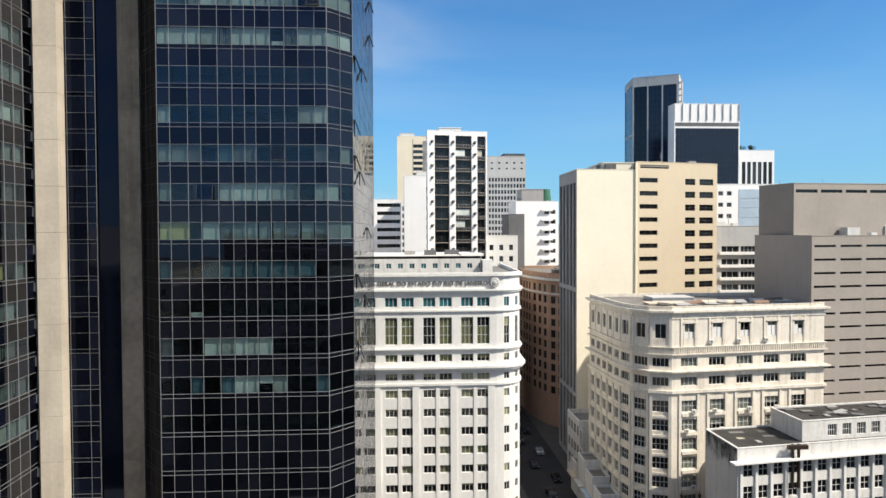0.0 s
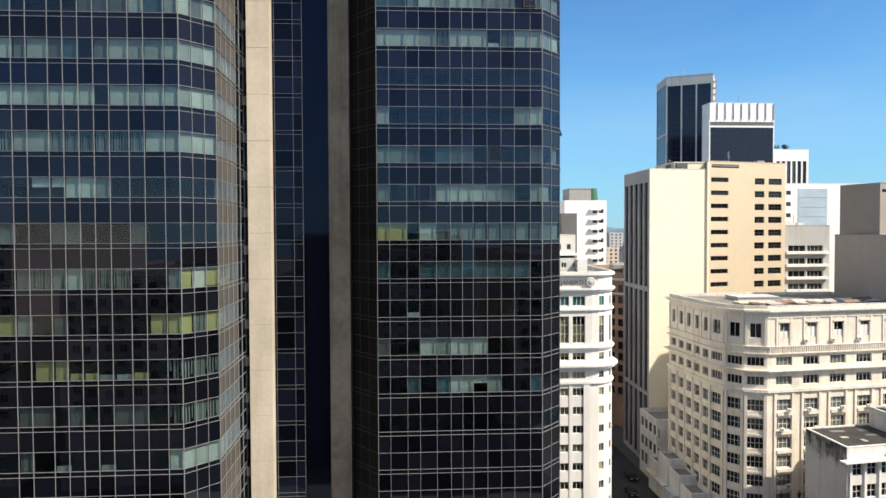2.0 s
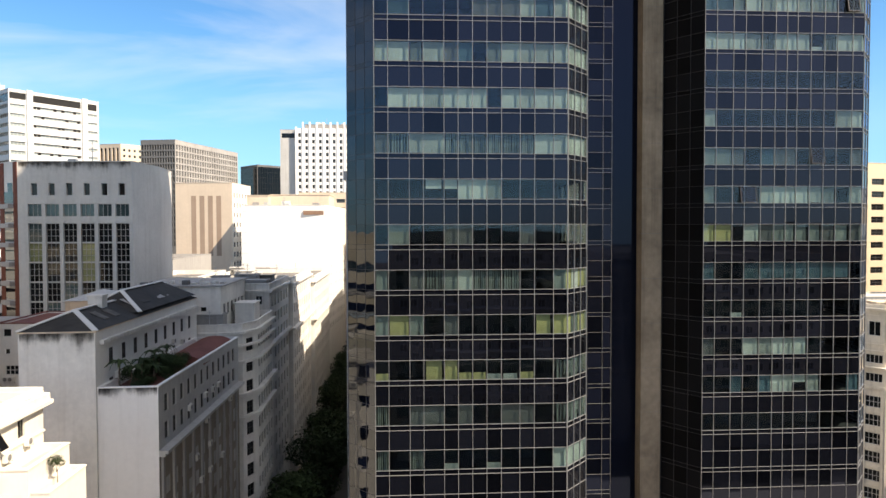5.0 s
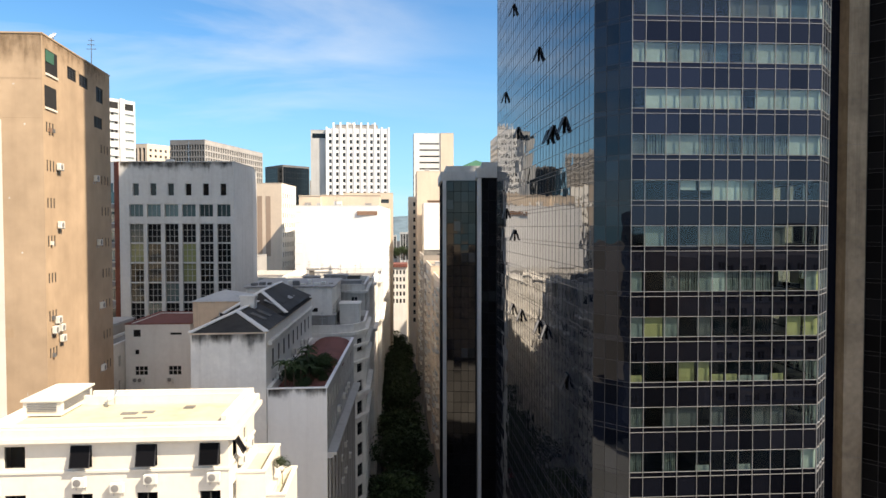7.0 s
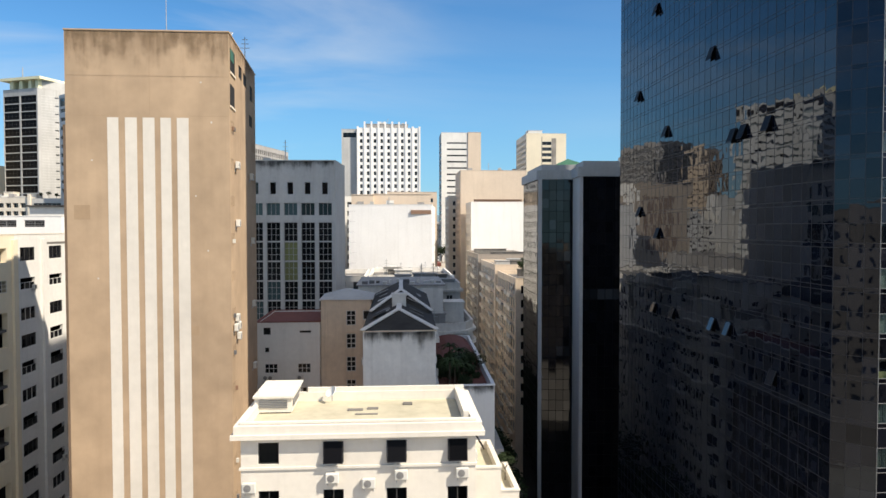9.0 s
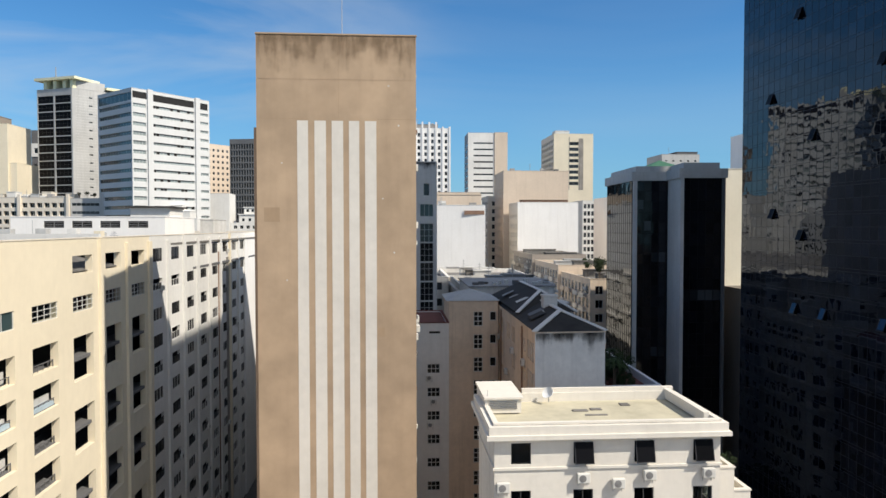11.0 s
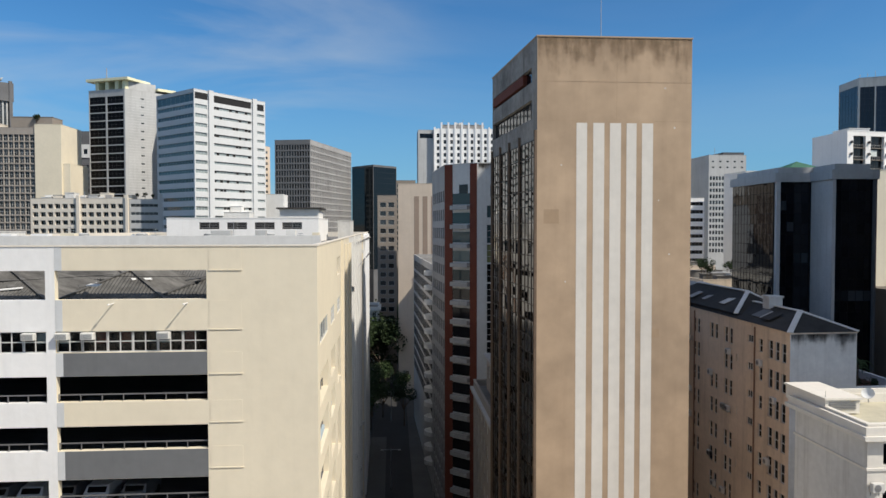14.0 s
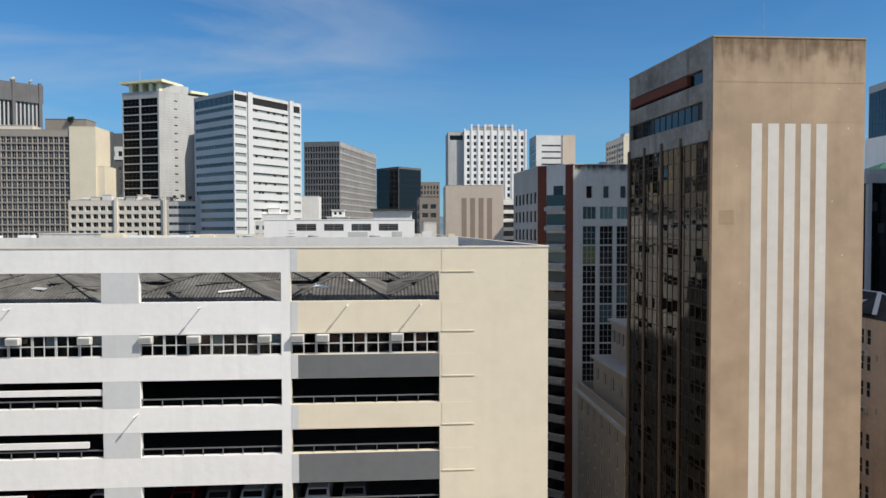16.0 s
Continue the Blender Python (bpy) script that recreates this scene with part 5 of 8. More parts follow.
def car(x, y, z, paint, label, nose=-1):
    c = thing("parked_car", label, "car", (x, y, z), "cars on the garage decks")
    prof = [(-2.1, 0.35), (-2.05, 0.72), (-1.3, 0.86), (-0.75, 1.38), (0.7, 1.42), (1.45, 0.92), (2.05, 0.82), (2.1, 0.35)]
    bm = bmesh.new()
    rows = []
    for xs, k in ((-0.86, 0), (-0.78, 0.06), (0.78, 0.06), (0.86, 0)):
        rows.append([bm.verts.new((xs * (0.86 if h > 1 else 1), l * -nose, h + k * (0.5 if h > 1 else 0))) for l, h in prof])
    for r in range(3):
        for i in range(len(prof) - 1):
            bm.faces.new((rows[r][i], rows[r][i + 1], rows[r + 1][i + 1], rows[r + 1][i]))
    bm.faces.new(rows[0])
    bm.faces.new(list(reversed(rows[3])))
    bm.faces.new((rows[0][0], rows[1][0], rows[2][0], rows[3][0], rows[3][7], rows[2][7], rows[1][7], rows[0][7]))
    bmesh.ops.recalc_face_normals(bm, faces=bm.faces[:])
    part("body", bm, paint, c)
    for yy, lean in ((-1.02, 40), (1.08, -40)):
        solid("windscreen", [(-0.62, -0.02, -0.26, 0.62, 0.02, 0.26)], G_BLACK, c, m=pose(x, y + yy * -nose, z + 1.13, lean * nose))
    for sx in (-0.8, 0.8):
        for sy in (-1.3, 1.3):
            bm = bmesh.new()
            bmesh.ops.create_cone(bm, cap_ends=True, segments=16, radius1=0.31, radius2=0.31, depth=0.2, matrix=pose(sx, sy, 0.31, 0, 90, 0))
            part("wheel", bm, M_RUBBER, c)
    for sx in (-0.6, 0.6):
        solid("headlight", [(-0.16, -0.03, -0.07, 0.16, 0.03, 0.07)], M_METAL, c, m=Matrix.Translation((x + sx, y + 2.06 * nose, z + 0.66)))
    return c


for k, (x, zi, paint, lab) in enumerate(((-132.6, 4, M_CAR_W, "white pickup parked behind the garage rail"), (-130.1, 4, M_CAR_S, "silver hatchback parked on the garage deck"), (-137.0, 4, M_CAR_W, "white car parked on the garage deck"), (-134.8, 4, M_CAR_S, "silver car parked on the garage deck"), (-139.3, 4, M_CAR_S, "grey car parked on the garage deck"), (-141.7, 4, M_CAR_R, "dark red car parked on the garage deck"), (-147.0, 4, M_CAR_W, "white car parked on the garage deck"), (-149.8, 4, M_CAR_D, "black car parked on the garage deck"), (-152.2, 4, M_CAR_R, "red car parked on the garage deck"))):
    car(x, GY0 + 3.6, OPEN[zi][0] - 1.2, paint, lab)


# ---- street trees ----
def leaf_mesh(seed, n, r):
    q = random.Random(seed)
    v, f = [], []
    lobes = [(q.uniform(-1, 1) * r * 0.6, q.uniform(-1, 1) * r * 0.6, q.uniform(-0.35, 0.55) * r, q.uniform(0.35, 0.62) * r) for _ in range(9)]
    for _ in range(n):
        cx, cy, cz, cr = q.choice(lobes)
        d = Vector((q.gauss(0, 1), q.gauss(0, 1), q.gauss(0, 1))).normalized() * cr * q.uniform(0.7, 1.08)
        c = Vector((cx, cy, cz)) + d
        s = q.uniform(0.16, 0.38)
        a = Vector((q.gauss(0, 1), q.gauss(0, 1), q.gauss(0, 0.5))).normalized()
        b = a.cross(Vector((q.gauss(0, 1), q.gauss(0, 1), q.gauss(0, 1)))).normalized()
        k = len(v)
        v += [tuple(c - a * s), tuple(c + b * s * 0.5), tuple(c + a * s), tuple(c - b * s * 0.5)]
        f.append((k, k + 1, k + 2, k + 3))
    return mesh_from("crown", v, f, M_LEAF)


def tree_parts(seed, h, r):
    q = random.Random(seed)
    bm = bmesh.new()
    cyl(bm, 0, 0, 0, h * 0.62, 0.24, 0.13, 9)
    for i in range(6):
        a = 2 * math.pi * i / 6 + q.uniform(-0.4, 0.4)
        tip = Vector((math.cos(a) * r * 0.6, math.sin(a) * r * 0.6, h * 0.85 + q.uniform(-0.5, 0.5)))
        base = Vector((0, 0, h * (0.4 + 0.03 * i)))
        d = tip - base
        bmesh.ops.create_cone(bm, cap_ends=True, segments=6, radius1=0.1, radius2=0.03, depth=d.length, matrix=Matrix.Translation((base + tip) / 2) @ d.to_track_quat("Z", "Y").to_matrix().to_4x4())
    me = bpy.data.meshes.new("trunk")
    bm.to_mesh(me)
    bm.free()
    me.materials.append(M_BARK)
    return me, leaf_mesh(seed, 1500, r), h * 0.95


TREES = [tree_parts(s, h, r) for s, h, r in ((1, 8.5, 3.4), (2, 10.0, 3.9), (3, 7.5, 3.0))]


def tree(x, y, z, k, scale=1.0, label="leafy street tree in the shade of the buildings", group="street trees"):
    trunk, crown, ch = TREES[k % 3]
    t = thing("street_tree", label, "tree", (x, y, z), group)
    t.rotation_euler = (0, 0, 1.7 * k)
    t.scale = (scale, scale, scale)
    child("trunk", trunk, t)
    c = child("crown", crown, t)
    c.location = (0, 0, ch)
    return t


# ---- old white office building with the frieze ----
BP = [(-25.0, 117.3), (19.4, 117.3)] + [(19.4 + 4.7 * math.sin(radians(15 * q)), 122.0 - 4.7 * math.cos(radians(15 * q))) for q in range(1, 7)] + [(25.0, 150.0), (-25.0, 150.0)]
def b_rows(u_pairs, extra=()):
    r = []
    for a, b in u_pairs:
        r.append((a, b, 32.1, 33.7, 3, 1, G_TEAL))
        r.append((a, b, 25.7, 30.3, 3, 3))
        r.append((a, b, 22.75, 24.0, 3, 1))
        r.append((a, b, 19.6, 20.75, 3, 1))
        for k in range(8):
            r.append((a, b, 16.6 - 3.24 * k, 17.95 - 3.24 * k, 3, 1))
    return r
pairs = []
for k in range(-3, 3):
    x = 6.85 + 6.45 * k
    pairs += [(x + 25.0, x + 27.1), (x + 27.75, x + 29.9)]
pairs = [p for p in pairs if p[0] > 0.3 and p[1] < 44.2]
frieze_house = building("frieze_building", "white classical office building with an inscribed frieze", "office building", BP, 37.8, M_WHITE,
    {0: dict(rects=b_rows(pairs), glass=G_WINDOW, bars=M_FRAME, split=True, inset=0.3, depth=0.45, blinds=0.5, blind_mat=M_BLIND_Y),
     **{q: dict(rects=[(*r[:4], 2, *r[5:]) for r in b_rows([(0.1, 1.12)])], glass=G_WINDOW, bars=M_FRAME, inset=0.15, depth=0.25, blinds=0.4, blind_mat=M_BLIND_Y) for q in (2, 4)}}, parapet=0.5)
for z0, z1, out in ((37.3, 37.7, 0.5), (34.5, 34.8, 0.35), (34.8, 35.1, 0.55), (31.3, 31.6, 0.3), (24.6, 24.85, 0.3), (24.85, 25.1, 0.45), (21.3, 21.7, 0.7), (21.7, 22.05, 1.0), (18.7, 19.1, 0.3)):
    ring(frieze_house, "cornice", BP, z0, z1, out, M_WHITE, -0.02)
mb, _ = edge_pose(BP[0], BP[1])
for k in range(-3, 3):
    x = 5.65 + 6.45 * k + 25.0 - 0.1
    solid("pilaster", [(x - 0.55, -0.22, GROUND, x + 0.55, 0, 18.7)], M_WHITE, frieze_house, m=mb)
    if k < 2:
        solid("mullion_pier", [(x + 3.43, -0.1, GROUND, x + 4.0, 0, 18.7)], M_WHITE, frieze_house, m=mb)
attic = [(24.6 + 2.0 * k, 25.5 + 2.0 * k, 38.5, 39.4, 2, 1) for k in range(9)] + [(24.6 - 2.0 * k, 25.5 - 2.0 * k, 38.5, 39.4, 2, 1) for k in range(1, 9)]
facade(frieze_house, (-24.0, 119.6), (17.0, 119.6), 37.2, 40.6, attic, M_WHITE_OLD, glass=G_TEAL, bars=M_FRAME, inset=0.15)
plate(frieze_house, "attic_roof", [(-24, 119.6), (17, 119.6), (17, 140), (-24, 140)], 40.2, 40.7, M_WHITE_OLD)
solid("wall", [(16.9, 119.6, 37.2, 17.1, 140, 40.6)], M_WHITE_OLD, frieze_house)
solid("roof_house", [(13.6, 120.6, 40.6, 17.6, 126, 41.0), (17.2, 118.6, 37.5, 18.9, 121.0, 40.0)], M_WHITE, frieze_house)
for a, b in pairs:
    if rng.random() < 0.75:
        solid("blind", [(a + 0.05, 0.42, 25.8, b - 0.05, 0.44, 30.2 - rng.choice((0.0, 1.5)))], M_BLIND_Y, frieze_house, m=mb)
# carved shield at the corner
bm = bmesh.new()
bmesh.ops.create_cone(bm, cap_ends=True, segments=20, radius1=0.9, radius2=0.7, depth=0.35, matrix=pose(0, 0, 0, 90, 0, 0))
bmesh.ops.create_uvsphere(bm, u_segments=12, v_segments=8, radius=0.45, matrix=Matrix.LocRotScale((0, -0.15, 0), None, (1, 0.4, 1)))
part("carved_shield", bm, M_GREY_LT, frieze_house, "carved stone shield", pose(19.0, 116.9, 36.2))
txt = bpy.data.curves.new("inscription", "FONT")
txt.body = "PROCURADORIA GERAL DO ESTADO DO RIO DE JANEIRO"
txt.size, txt.extrude, txt.align_x = 1.02, 0.06, "RIGHT"
txt.materials.append(M_LETTER)
tob = new("inscription", txt)
tob.parent = frieze_house
tob.matrix_basis = Matrix.Translation(-Vector(frieze_house.location)) @ pose(17.9, 117.2, 35.75, 90, 0, 0)

# ---- ornate cream building ----
CP = [(48.9, 114.4), (78.0, 118.1), (75.8, 139.0), (41.6, 139.0), (42.4, 122.6), (43.3, 118.4), (45.4, 115.6)]
def c_rows(us, w, low=True):
    r = []
    for u in us:
        r.append((u - w * 0.34, u + w * 0.34, 26.5, 29.0, 2, 1))
        r.append((u - w / 2, u + w / 2, 21.7, 23.2, 4, 1))
        r.append((u - w / 2, u + w / 2, 18.4, 19.9, 4, 1))
        for k in range(7):
            r.append((u - w / 2, u + w / 2, 13.9 - 3.25 * k, 15.9 - 3.25 * k, 4, 2))
    return r
us_c = [3.2 + 5.25 * k for k in range(5)]
us_l = [2.0 + 3.3 * k for k in range(5)]
ornate = building("ornate_building", "ornate cream stucco building with a rounded corner and balustrades", "apartment building", CP, 31.9, M_ORNATE,
    {0: dict(rects=c_rows(us_c, 3.1), glass=G_WINDOW, bars=M_FRAME, split=True, inset=0.3, depth=0.45, blinds=0.7, blind_mat=M_WARM_BLIND),
     3: dict(rects=c_rows(us_l[:5], 2.1), glass=G_WINDOW, bars=M_FRAME, inset=0.3, depth=0.45),
     4: dict(rects=c_rows([2.15], 2.9), glass=G_DARKWIN, bars=M_FRAME, inset=0.3, depth=0.45),
     5: dict(rects=c_rows([1.75], 2.7), glass=G_DARKWIN, bars=M_FRAME, inset=0.3, depth=0.45),
     6: dict(rects=c_rows([1.85], 2.7), glass=G_DARKWIN, bars=M_FRAME, inset=0.3, depth=0.45)}, parapet=0.5, roof_mat=M_ROOF_GR)
for z0, z1, out in ((30.7, 31.0, 0.35), (31.0, 31.35, 0.7), (29.9, 30.1, 0.15), (23.75, 23.95, 0.4), (25.0, 25.15, 0.35), (20.6, 20.85, 0.45), (20.85, 21.1, 0.8), (17.2, 17.7, 0.35), (16.9, 17.1, 0.15)):
    ring(ornate, "cornice", CP, z0, z1, out, M_ORNATE, -0.02)
mc, len_c = edge_pose(CP[0], CP[1])
v, f = [], []
for i in range(70):
    u = 0.2 + i * len_c / 70
    box_data(v, f, u, -0.32, 23.95, u + 0.2, -0.18, 25.0)
child("balustrade", mesh_from("balustrade", v, f, M_ORNATE), ornate, mc)
for u in us_c:
    for s in (-1.95, 1.45):
        solid("pilaster", [(u + s, -0.2, GROUND, u + s + 0.5, 0, 16.9)], M_ORNATE, ornate, m=mc)
        solid("window_jamb", [(u + (0.92 if s > 0 else -1.17), -0.12, 25.2, u + (1.17 if s > 0 else -0.92), 0, 29.1)], M_ORNATE, ornate, m=mc)
        solid("pilaster", [(u + s * 0.8 - 0.1, -0.15, 25.2, u + s * 0.8 + 0.3, 0, 29.9)], M_ORNATE, ornate, m=mc)
    bm = bmesh.new()
    vs = [bm.verts.new((u + 1.25 * math.cos(a), y, 29.1 + 0.6 * math.sin(a))) for y in (-0.3, 0) for a in [math.pi * i / 10 for i in range(11)]]
    bm.faces.new(vs[:11][::-1])
    bm.faces.new(vs[11:])
    for i in range(10):
        bm.faces.new((vs[i], vs[i + 1], vs[12 + i], vs[11 + i]))
    bm.faces.new((vs[10], vs[0], vs[11], vs[21]))
    part("pediment", bm, M_ORNATE, ornate, "small curved pediment over a window", mc)
    for k in range(6):
        solid("window_balcony", [(u - 1.4, -0.35, 13.2 - 3.25 * k, u + 1.4, 0, 13.75 - 3.25 * k)], M_ORNATE, ornate, m=mc)
        if rng.random() < 0.6:
            ac_unit(ornate, mc @ Matrix.Translation((u + rng.choice((-0.7, 0.6)), -0.3, 13.8 - 3.25 * k)))
    for q in (-0.98, 0.06):
        solid("shutter", [(u + q, 0.12, 26.55, u + q + 0.92, 0.2, 28.3 if rng.random() < 0.7 else 27.6)], M_WHITE, ornate, "white louvred window shutter", m=mc)
    if rng.random() < 0.7:
        ac_unit(ornate, mc @ Matrix.Translation((u - 1.3, -0.1, 25.6)))
for edge in (3, 4, 5, 6):
    me_, le_ = edge_pose(CP[edge], CP[(edge + 1) % len(CP)])
    for k in range(8):
        solid("string_course", [(0.1, -0.12, 12.9 - 3.25 * k, le_ - 0.1, 0, 13.3 - 3.25 * k)], M_ORNATE, ornate, m=me_)
for x0, x1, y0, y1, h in ((46, 55, 119, 124, 0.9), (57, 66, 121, 127, 0.7), (68, 76, 122, 128, 0.8), (50, 60, 128, 135, 1.1)):
    roof_box(ornate, x0 + 1, y0 + 1, x1 - 1, y1 - 1, 31.3, 31.3 + h * 0.6, rng.choice((M_PINK, M_GREY_LT, M_WHITE_OLD)))
for k in range(9):
    x = 48.5 + 3.0 * k
    solid("roof_sheet", [(0, 0, 0, rng.uniform(1.6, 3.4), rng.uniform(0.9, 1.8), 0.06)], rng.choice((M_PINK, M_FIBRE, M_BROWN, M_GREY, M_WHITE_OLD)), ornate, m=pose(x, 116.6 + 0.127 * (x - 48.9) + rng.uniform(0.8, 3.5), 31.75 + rng.uniform(0, 0.2), rng.uniform(8, 16), rng.uniform(-6, 6), rng.uniform(-20, 20)))
mast(58, 120.5, 31.6, 3.2, "old television antenna on the ornate roof", 0.04)

for edge, us in ((3, (0.35, 3.65, 6.95, 10.25, 13.55)), (4, (0.4, 3.9)), (5, (0.3, 3.2)), (6, (0.3, 3.4))):
    me_, _ = edge_pose(CP[edge], CP[(edge + 1) % len(CP)])
    for u in us:
        solid("pilaster", [(u - 0.25, -0.2, GROUND, u + 0.25, 0, 16.9), (u - 0.2, -0.15, 25.2, u + 0.2, 0, 29.9)], M_ORNATE, ornate, m=me_)
# ---- cream and yellow tower ----
DP = [(42.6, 153.2), (56.8, 155.0), (57.0, 172.5), (43.0, 172.0)]
strip_l = [(u, u + 2.6, z0, z1, 1, 8) for u in (0.8, 4.4, 8.0, 11.6, 15.0) for z0, z1 in ((32.0, 55.8), (8.0, 31.0), (-8.0, 7.2))]
cream_tower = building("cream_tower", "tall cream tower with a blank wall and dark window strips", "apartment tower", DP, 58.6, M_CREAM_WALL,
    {3: dict(rects=strip_l, mat=M_GREY, glass=G_BLACK, bars=M_GREY_DK, inset=0.4, depth=0.6)}, roof_mat=M_ROOF_GR, core=0)
roof_box(cream_tower, 49.5, 156.5, 56.7, 168, 58.0, 60.3, M_CREAM_WALL)
YP = [(56.9, 155.0), (78.3, 160.6), (75.0, 178.0), (57.1, 174.0)]
yr = []
for k in range(20):
    z = 56.9 - 3.0 * k
    yr += [(0.75, 5.6, z - 1.05, z, 3, 1), (13.1, 15.9, z - 1.45, z, 2, 2), (17.1, 21.0, z - 1.45, z, 2, 2)]
yr.append((0.9, 8.6, 59.1, 59.9, 1, 1))
yellow_tower = building("yellow_tower", "ochre-yellow apartment tower with dark slot windows", "apartment tower", YP, 60.5, M_YELLOW, {0: dict(rects=yr, glass=(G_BLACK, G_BLACK, G_DARKWIN), bars=M_FRAME_DK, fw=0.08, inset=0.3, depth=0.5)})
my_, _ = edge_pose(YP[0], YP[1])
solid("corner_strip", [(-0.5, -0.35, GROUND, 0.0, 0, 60.4)], M_CREAM, yellow_tower, m=my_)

# ---- taupe slatted building ----
EP = [(76.0, 118.8), (128.0, 125.0), (126.0, 150.0), (74.6, 136.0)]
er = [(u, u + 4.4, z - 0.42, z, 1, 1) for z in [42.2 - 2.42 * k for k in range(20)] for u in [0.5 + 5.3 * i for i in range(9)]]
slatted = building("slatted_building", "taupe concrete block with long thin slot openings", "parking building", EP, 43.8, M_TAUPE, {0: dict(rects=er, glass=G_BLACK, bars=M_FRAME_DK, inset=0.4, depth=0.6)}, core=0, parapet=0.2)
EU = [(76.8, 125.9), (126.0, 131.5), (125.0, 150.0), (74.7, 134.6)]
building("slatted_building", "taupe concrete upper storeys set back over slotted decks", "parking building", EU, 53.6, M_TAUPE, {0: dict(rects=[(0.4 + 5.3 * i, 5.0 + 5.3 * i, 51.9, 52.5, 1, 1) for i in range(9)], glass=G_BLACK, bars=M_FRAME_DK, inset=0.3, depth=0.5), 3: dict(mat=M_TAUPE_DK)}, z0=43.6, core=0)
for x, y in ((78, 133), (84, 128.5)):
    mast(x, y, 53.4, 1.2, "short pole on the taupe roof", 0.05, False)

# ---- low white building with tar roof ----
FP = [(52.4, 98.4), (90.0, 103.7), (88.0, 113.0), (52.2, 108.6)]
fr_ = grid(0.6, 36.0, 14, 1.7, [(8.4, 10.4), (5.0, 7.0), (1.6, 3.6), (-1.8, 0.2)], (2, 2))
lowf = building("low_tar_roof_building", "low white building with a stained tar roof and rooftop pipes", "building", FP, 12.7, M_WHITE_OLD, {3: dict(mat=M_GREY_LT), 0: dict(rects=fr_, glass=G_WINDOW, bars=M_FRAME, inset=0.25, depth=0.4)}, parapet=0.1, roof_mat=M_ROOF_DK)
mf, _ = edge_pose(FP[0], FP[1])
for k in range(15):
    solid("pier", [(0.35 + 2.53 * k, -0.25, GROUND, 0.7 + 2.53 * k, 0, 10.7)], M_WHITE, lowf, m=mf)
solid("ledge", [(-1.3, -1.3, 10.7, 36.5, 0, 10.95)], M_WHITE, lowf, "thin projecting white ledge", m=mf)
drip_stain(lowf, edge_pose(FP[3], FP[0])[0], 0.2, 10.0, 12.6, 6.0, M_STAIN, "grey water stains on the blank flank")
building("low_roof_wing", "white raised wing with a grey tiled roof", "building", [(64.0, 101.3), (90.0, 105.0), (88.0, 112.8), (63.6, 109.6)], 15.7, M_WHITE_OLD, {0: dict(rects=grid(4, 25, 8, 1.6, [(13.2, 15.0)], (4, 2)), glass=G_WINDOW, bars=M_FRAME, inset=0.2)}, z0=12.4, parapet=0.1, roof_mat=M_ROOF_DK)
for k in range(26):
    x = rng.uniform(65, 84)
    y = 102.3 + (x - 64.0) * 0.14 + rng.uniform(0.3, 6)
    solid("roof_slab", [(0, 0, 0, rng.uniform(0.8, 2.2), rng.uniform(0.5, 1.2), 0.09)], rng.choice((M_ROOF_GR, M_GREY, M_GREY_DK, M_ROOF_DK)), lowf, m=pose(x, y, 15.7, 0, rng.uniform(-4, 4), rng.uniform(-25, 25)))
for x in (61.2, 62.2):
    bm = bmesh.new()
    cyl(bm, 0, 0, 0, 6.2, 0.22, n=12)
    cyl(bm, 0, 0, 6.2, 6.6, 0.34, 0.2, 12)
    part("flue_pipe", bm, M_BRONZE, lowf, "rusty flue pipe", pose(x, 98.0 + (x - 53.8) * 0.14, 6.4))
for x, y, w, d, mt in ((55.0, 103.4, 1.1, 0.7, M_ROOF_LT), (57.2, 101.4, 0.7, 1.2, M_GREY), (59.6, 104.2, 2.2, 0.8, M_GREY_DK), (60.0, 106.6, 1.8, 1.2, M_FIBRE), (55.2, 106.4, 2.4, 0.9, M_ROOF_GR)):
    solid("roof_patch", [(x, y, 12.61, x + w, y + d, 12.65)], mt, lowf)
solid("flue_elbow", [(60.2, 98.3, 12.4, 63.2, 98.9, 13.0)], M_BRONZE, lowf)
# ground-floor shops between the ornate block and the cream tower
building("street_shop", "small white and blue street building with a red roof edge", "shop", rect(40.4, 143.0, 54.0, 152.8), 4.8, M_WHITE_OLD, {3: dict(rects=grid(0.5, 12.5, 5, 1.5, [(1.5, 3.5), (-2.5, -0.5), (-6.5, -4.0)]), glass=G_WINDOW, bars=M_FRAME_DK)}, roof_mat=M_ROOF_GR)
for k, (y0, mt) in enumerate(((121.0, M_ROOF_RED), (126.5, M_BLUE_PANEL), (132.0, M_WHITE_OLD), (137.2, M_YELLOW))):
    sh = building("street_shop", "small street shop with a coloured awning", "shop", rect(38.6, y0, 42.0, y0 + 5.0), -2.5 + 1.3 * (k % 3), M_WHITE_OLD, {}, roof_mat=M_ROOF_GR, parapet=0.3)
    solid("awning", [(37.6, y0 + 0.3, -5.2, 38.6, y0 + 4.7, -5.0)], mt, sh)
red_shop = building("street_shop", "small old shop with a dull red hipped roof and finials", "shop", rect(46.4, 104.6, 53.0, 112.4), -0.6, M_CREAM_PALE, {}, roof_mat=M_ROOF_RED, parapet=0.1)
rv = [(46.1, 104.3, -0.5), (53.3, 104.3, -0.5), (53.3, 112.7, -0.5), (46.1, 112.7, -0.5), (48.2, 108.5, 1.3), (51.2, 108.5, 1.3)]
child("hipped_roof", mesh_from("hipped_roof", rv, [(0, 1, 5, 4), (1, 2, 5), (2, 3, 4, 5), (3, 0, 4)], M_ROOF_RED), red_shop, Matrix.Translation((0, 0, 0)), "dull red tiled hipped roof")
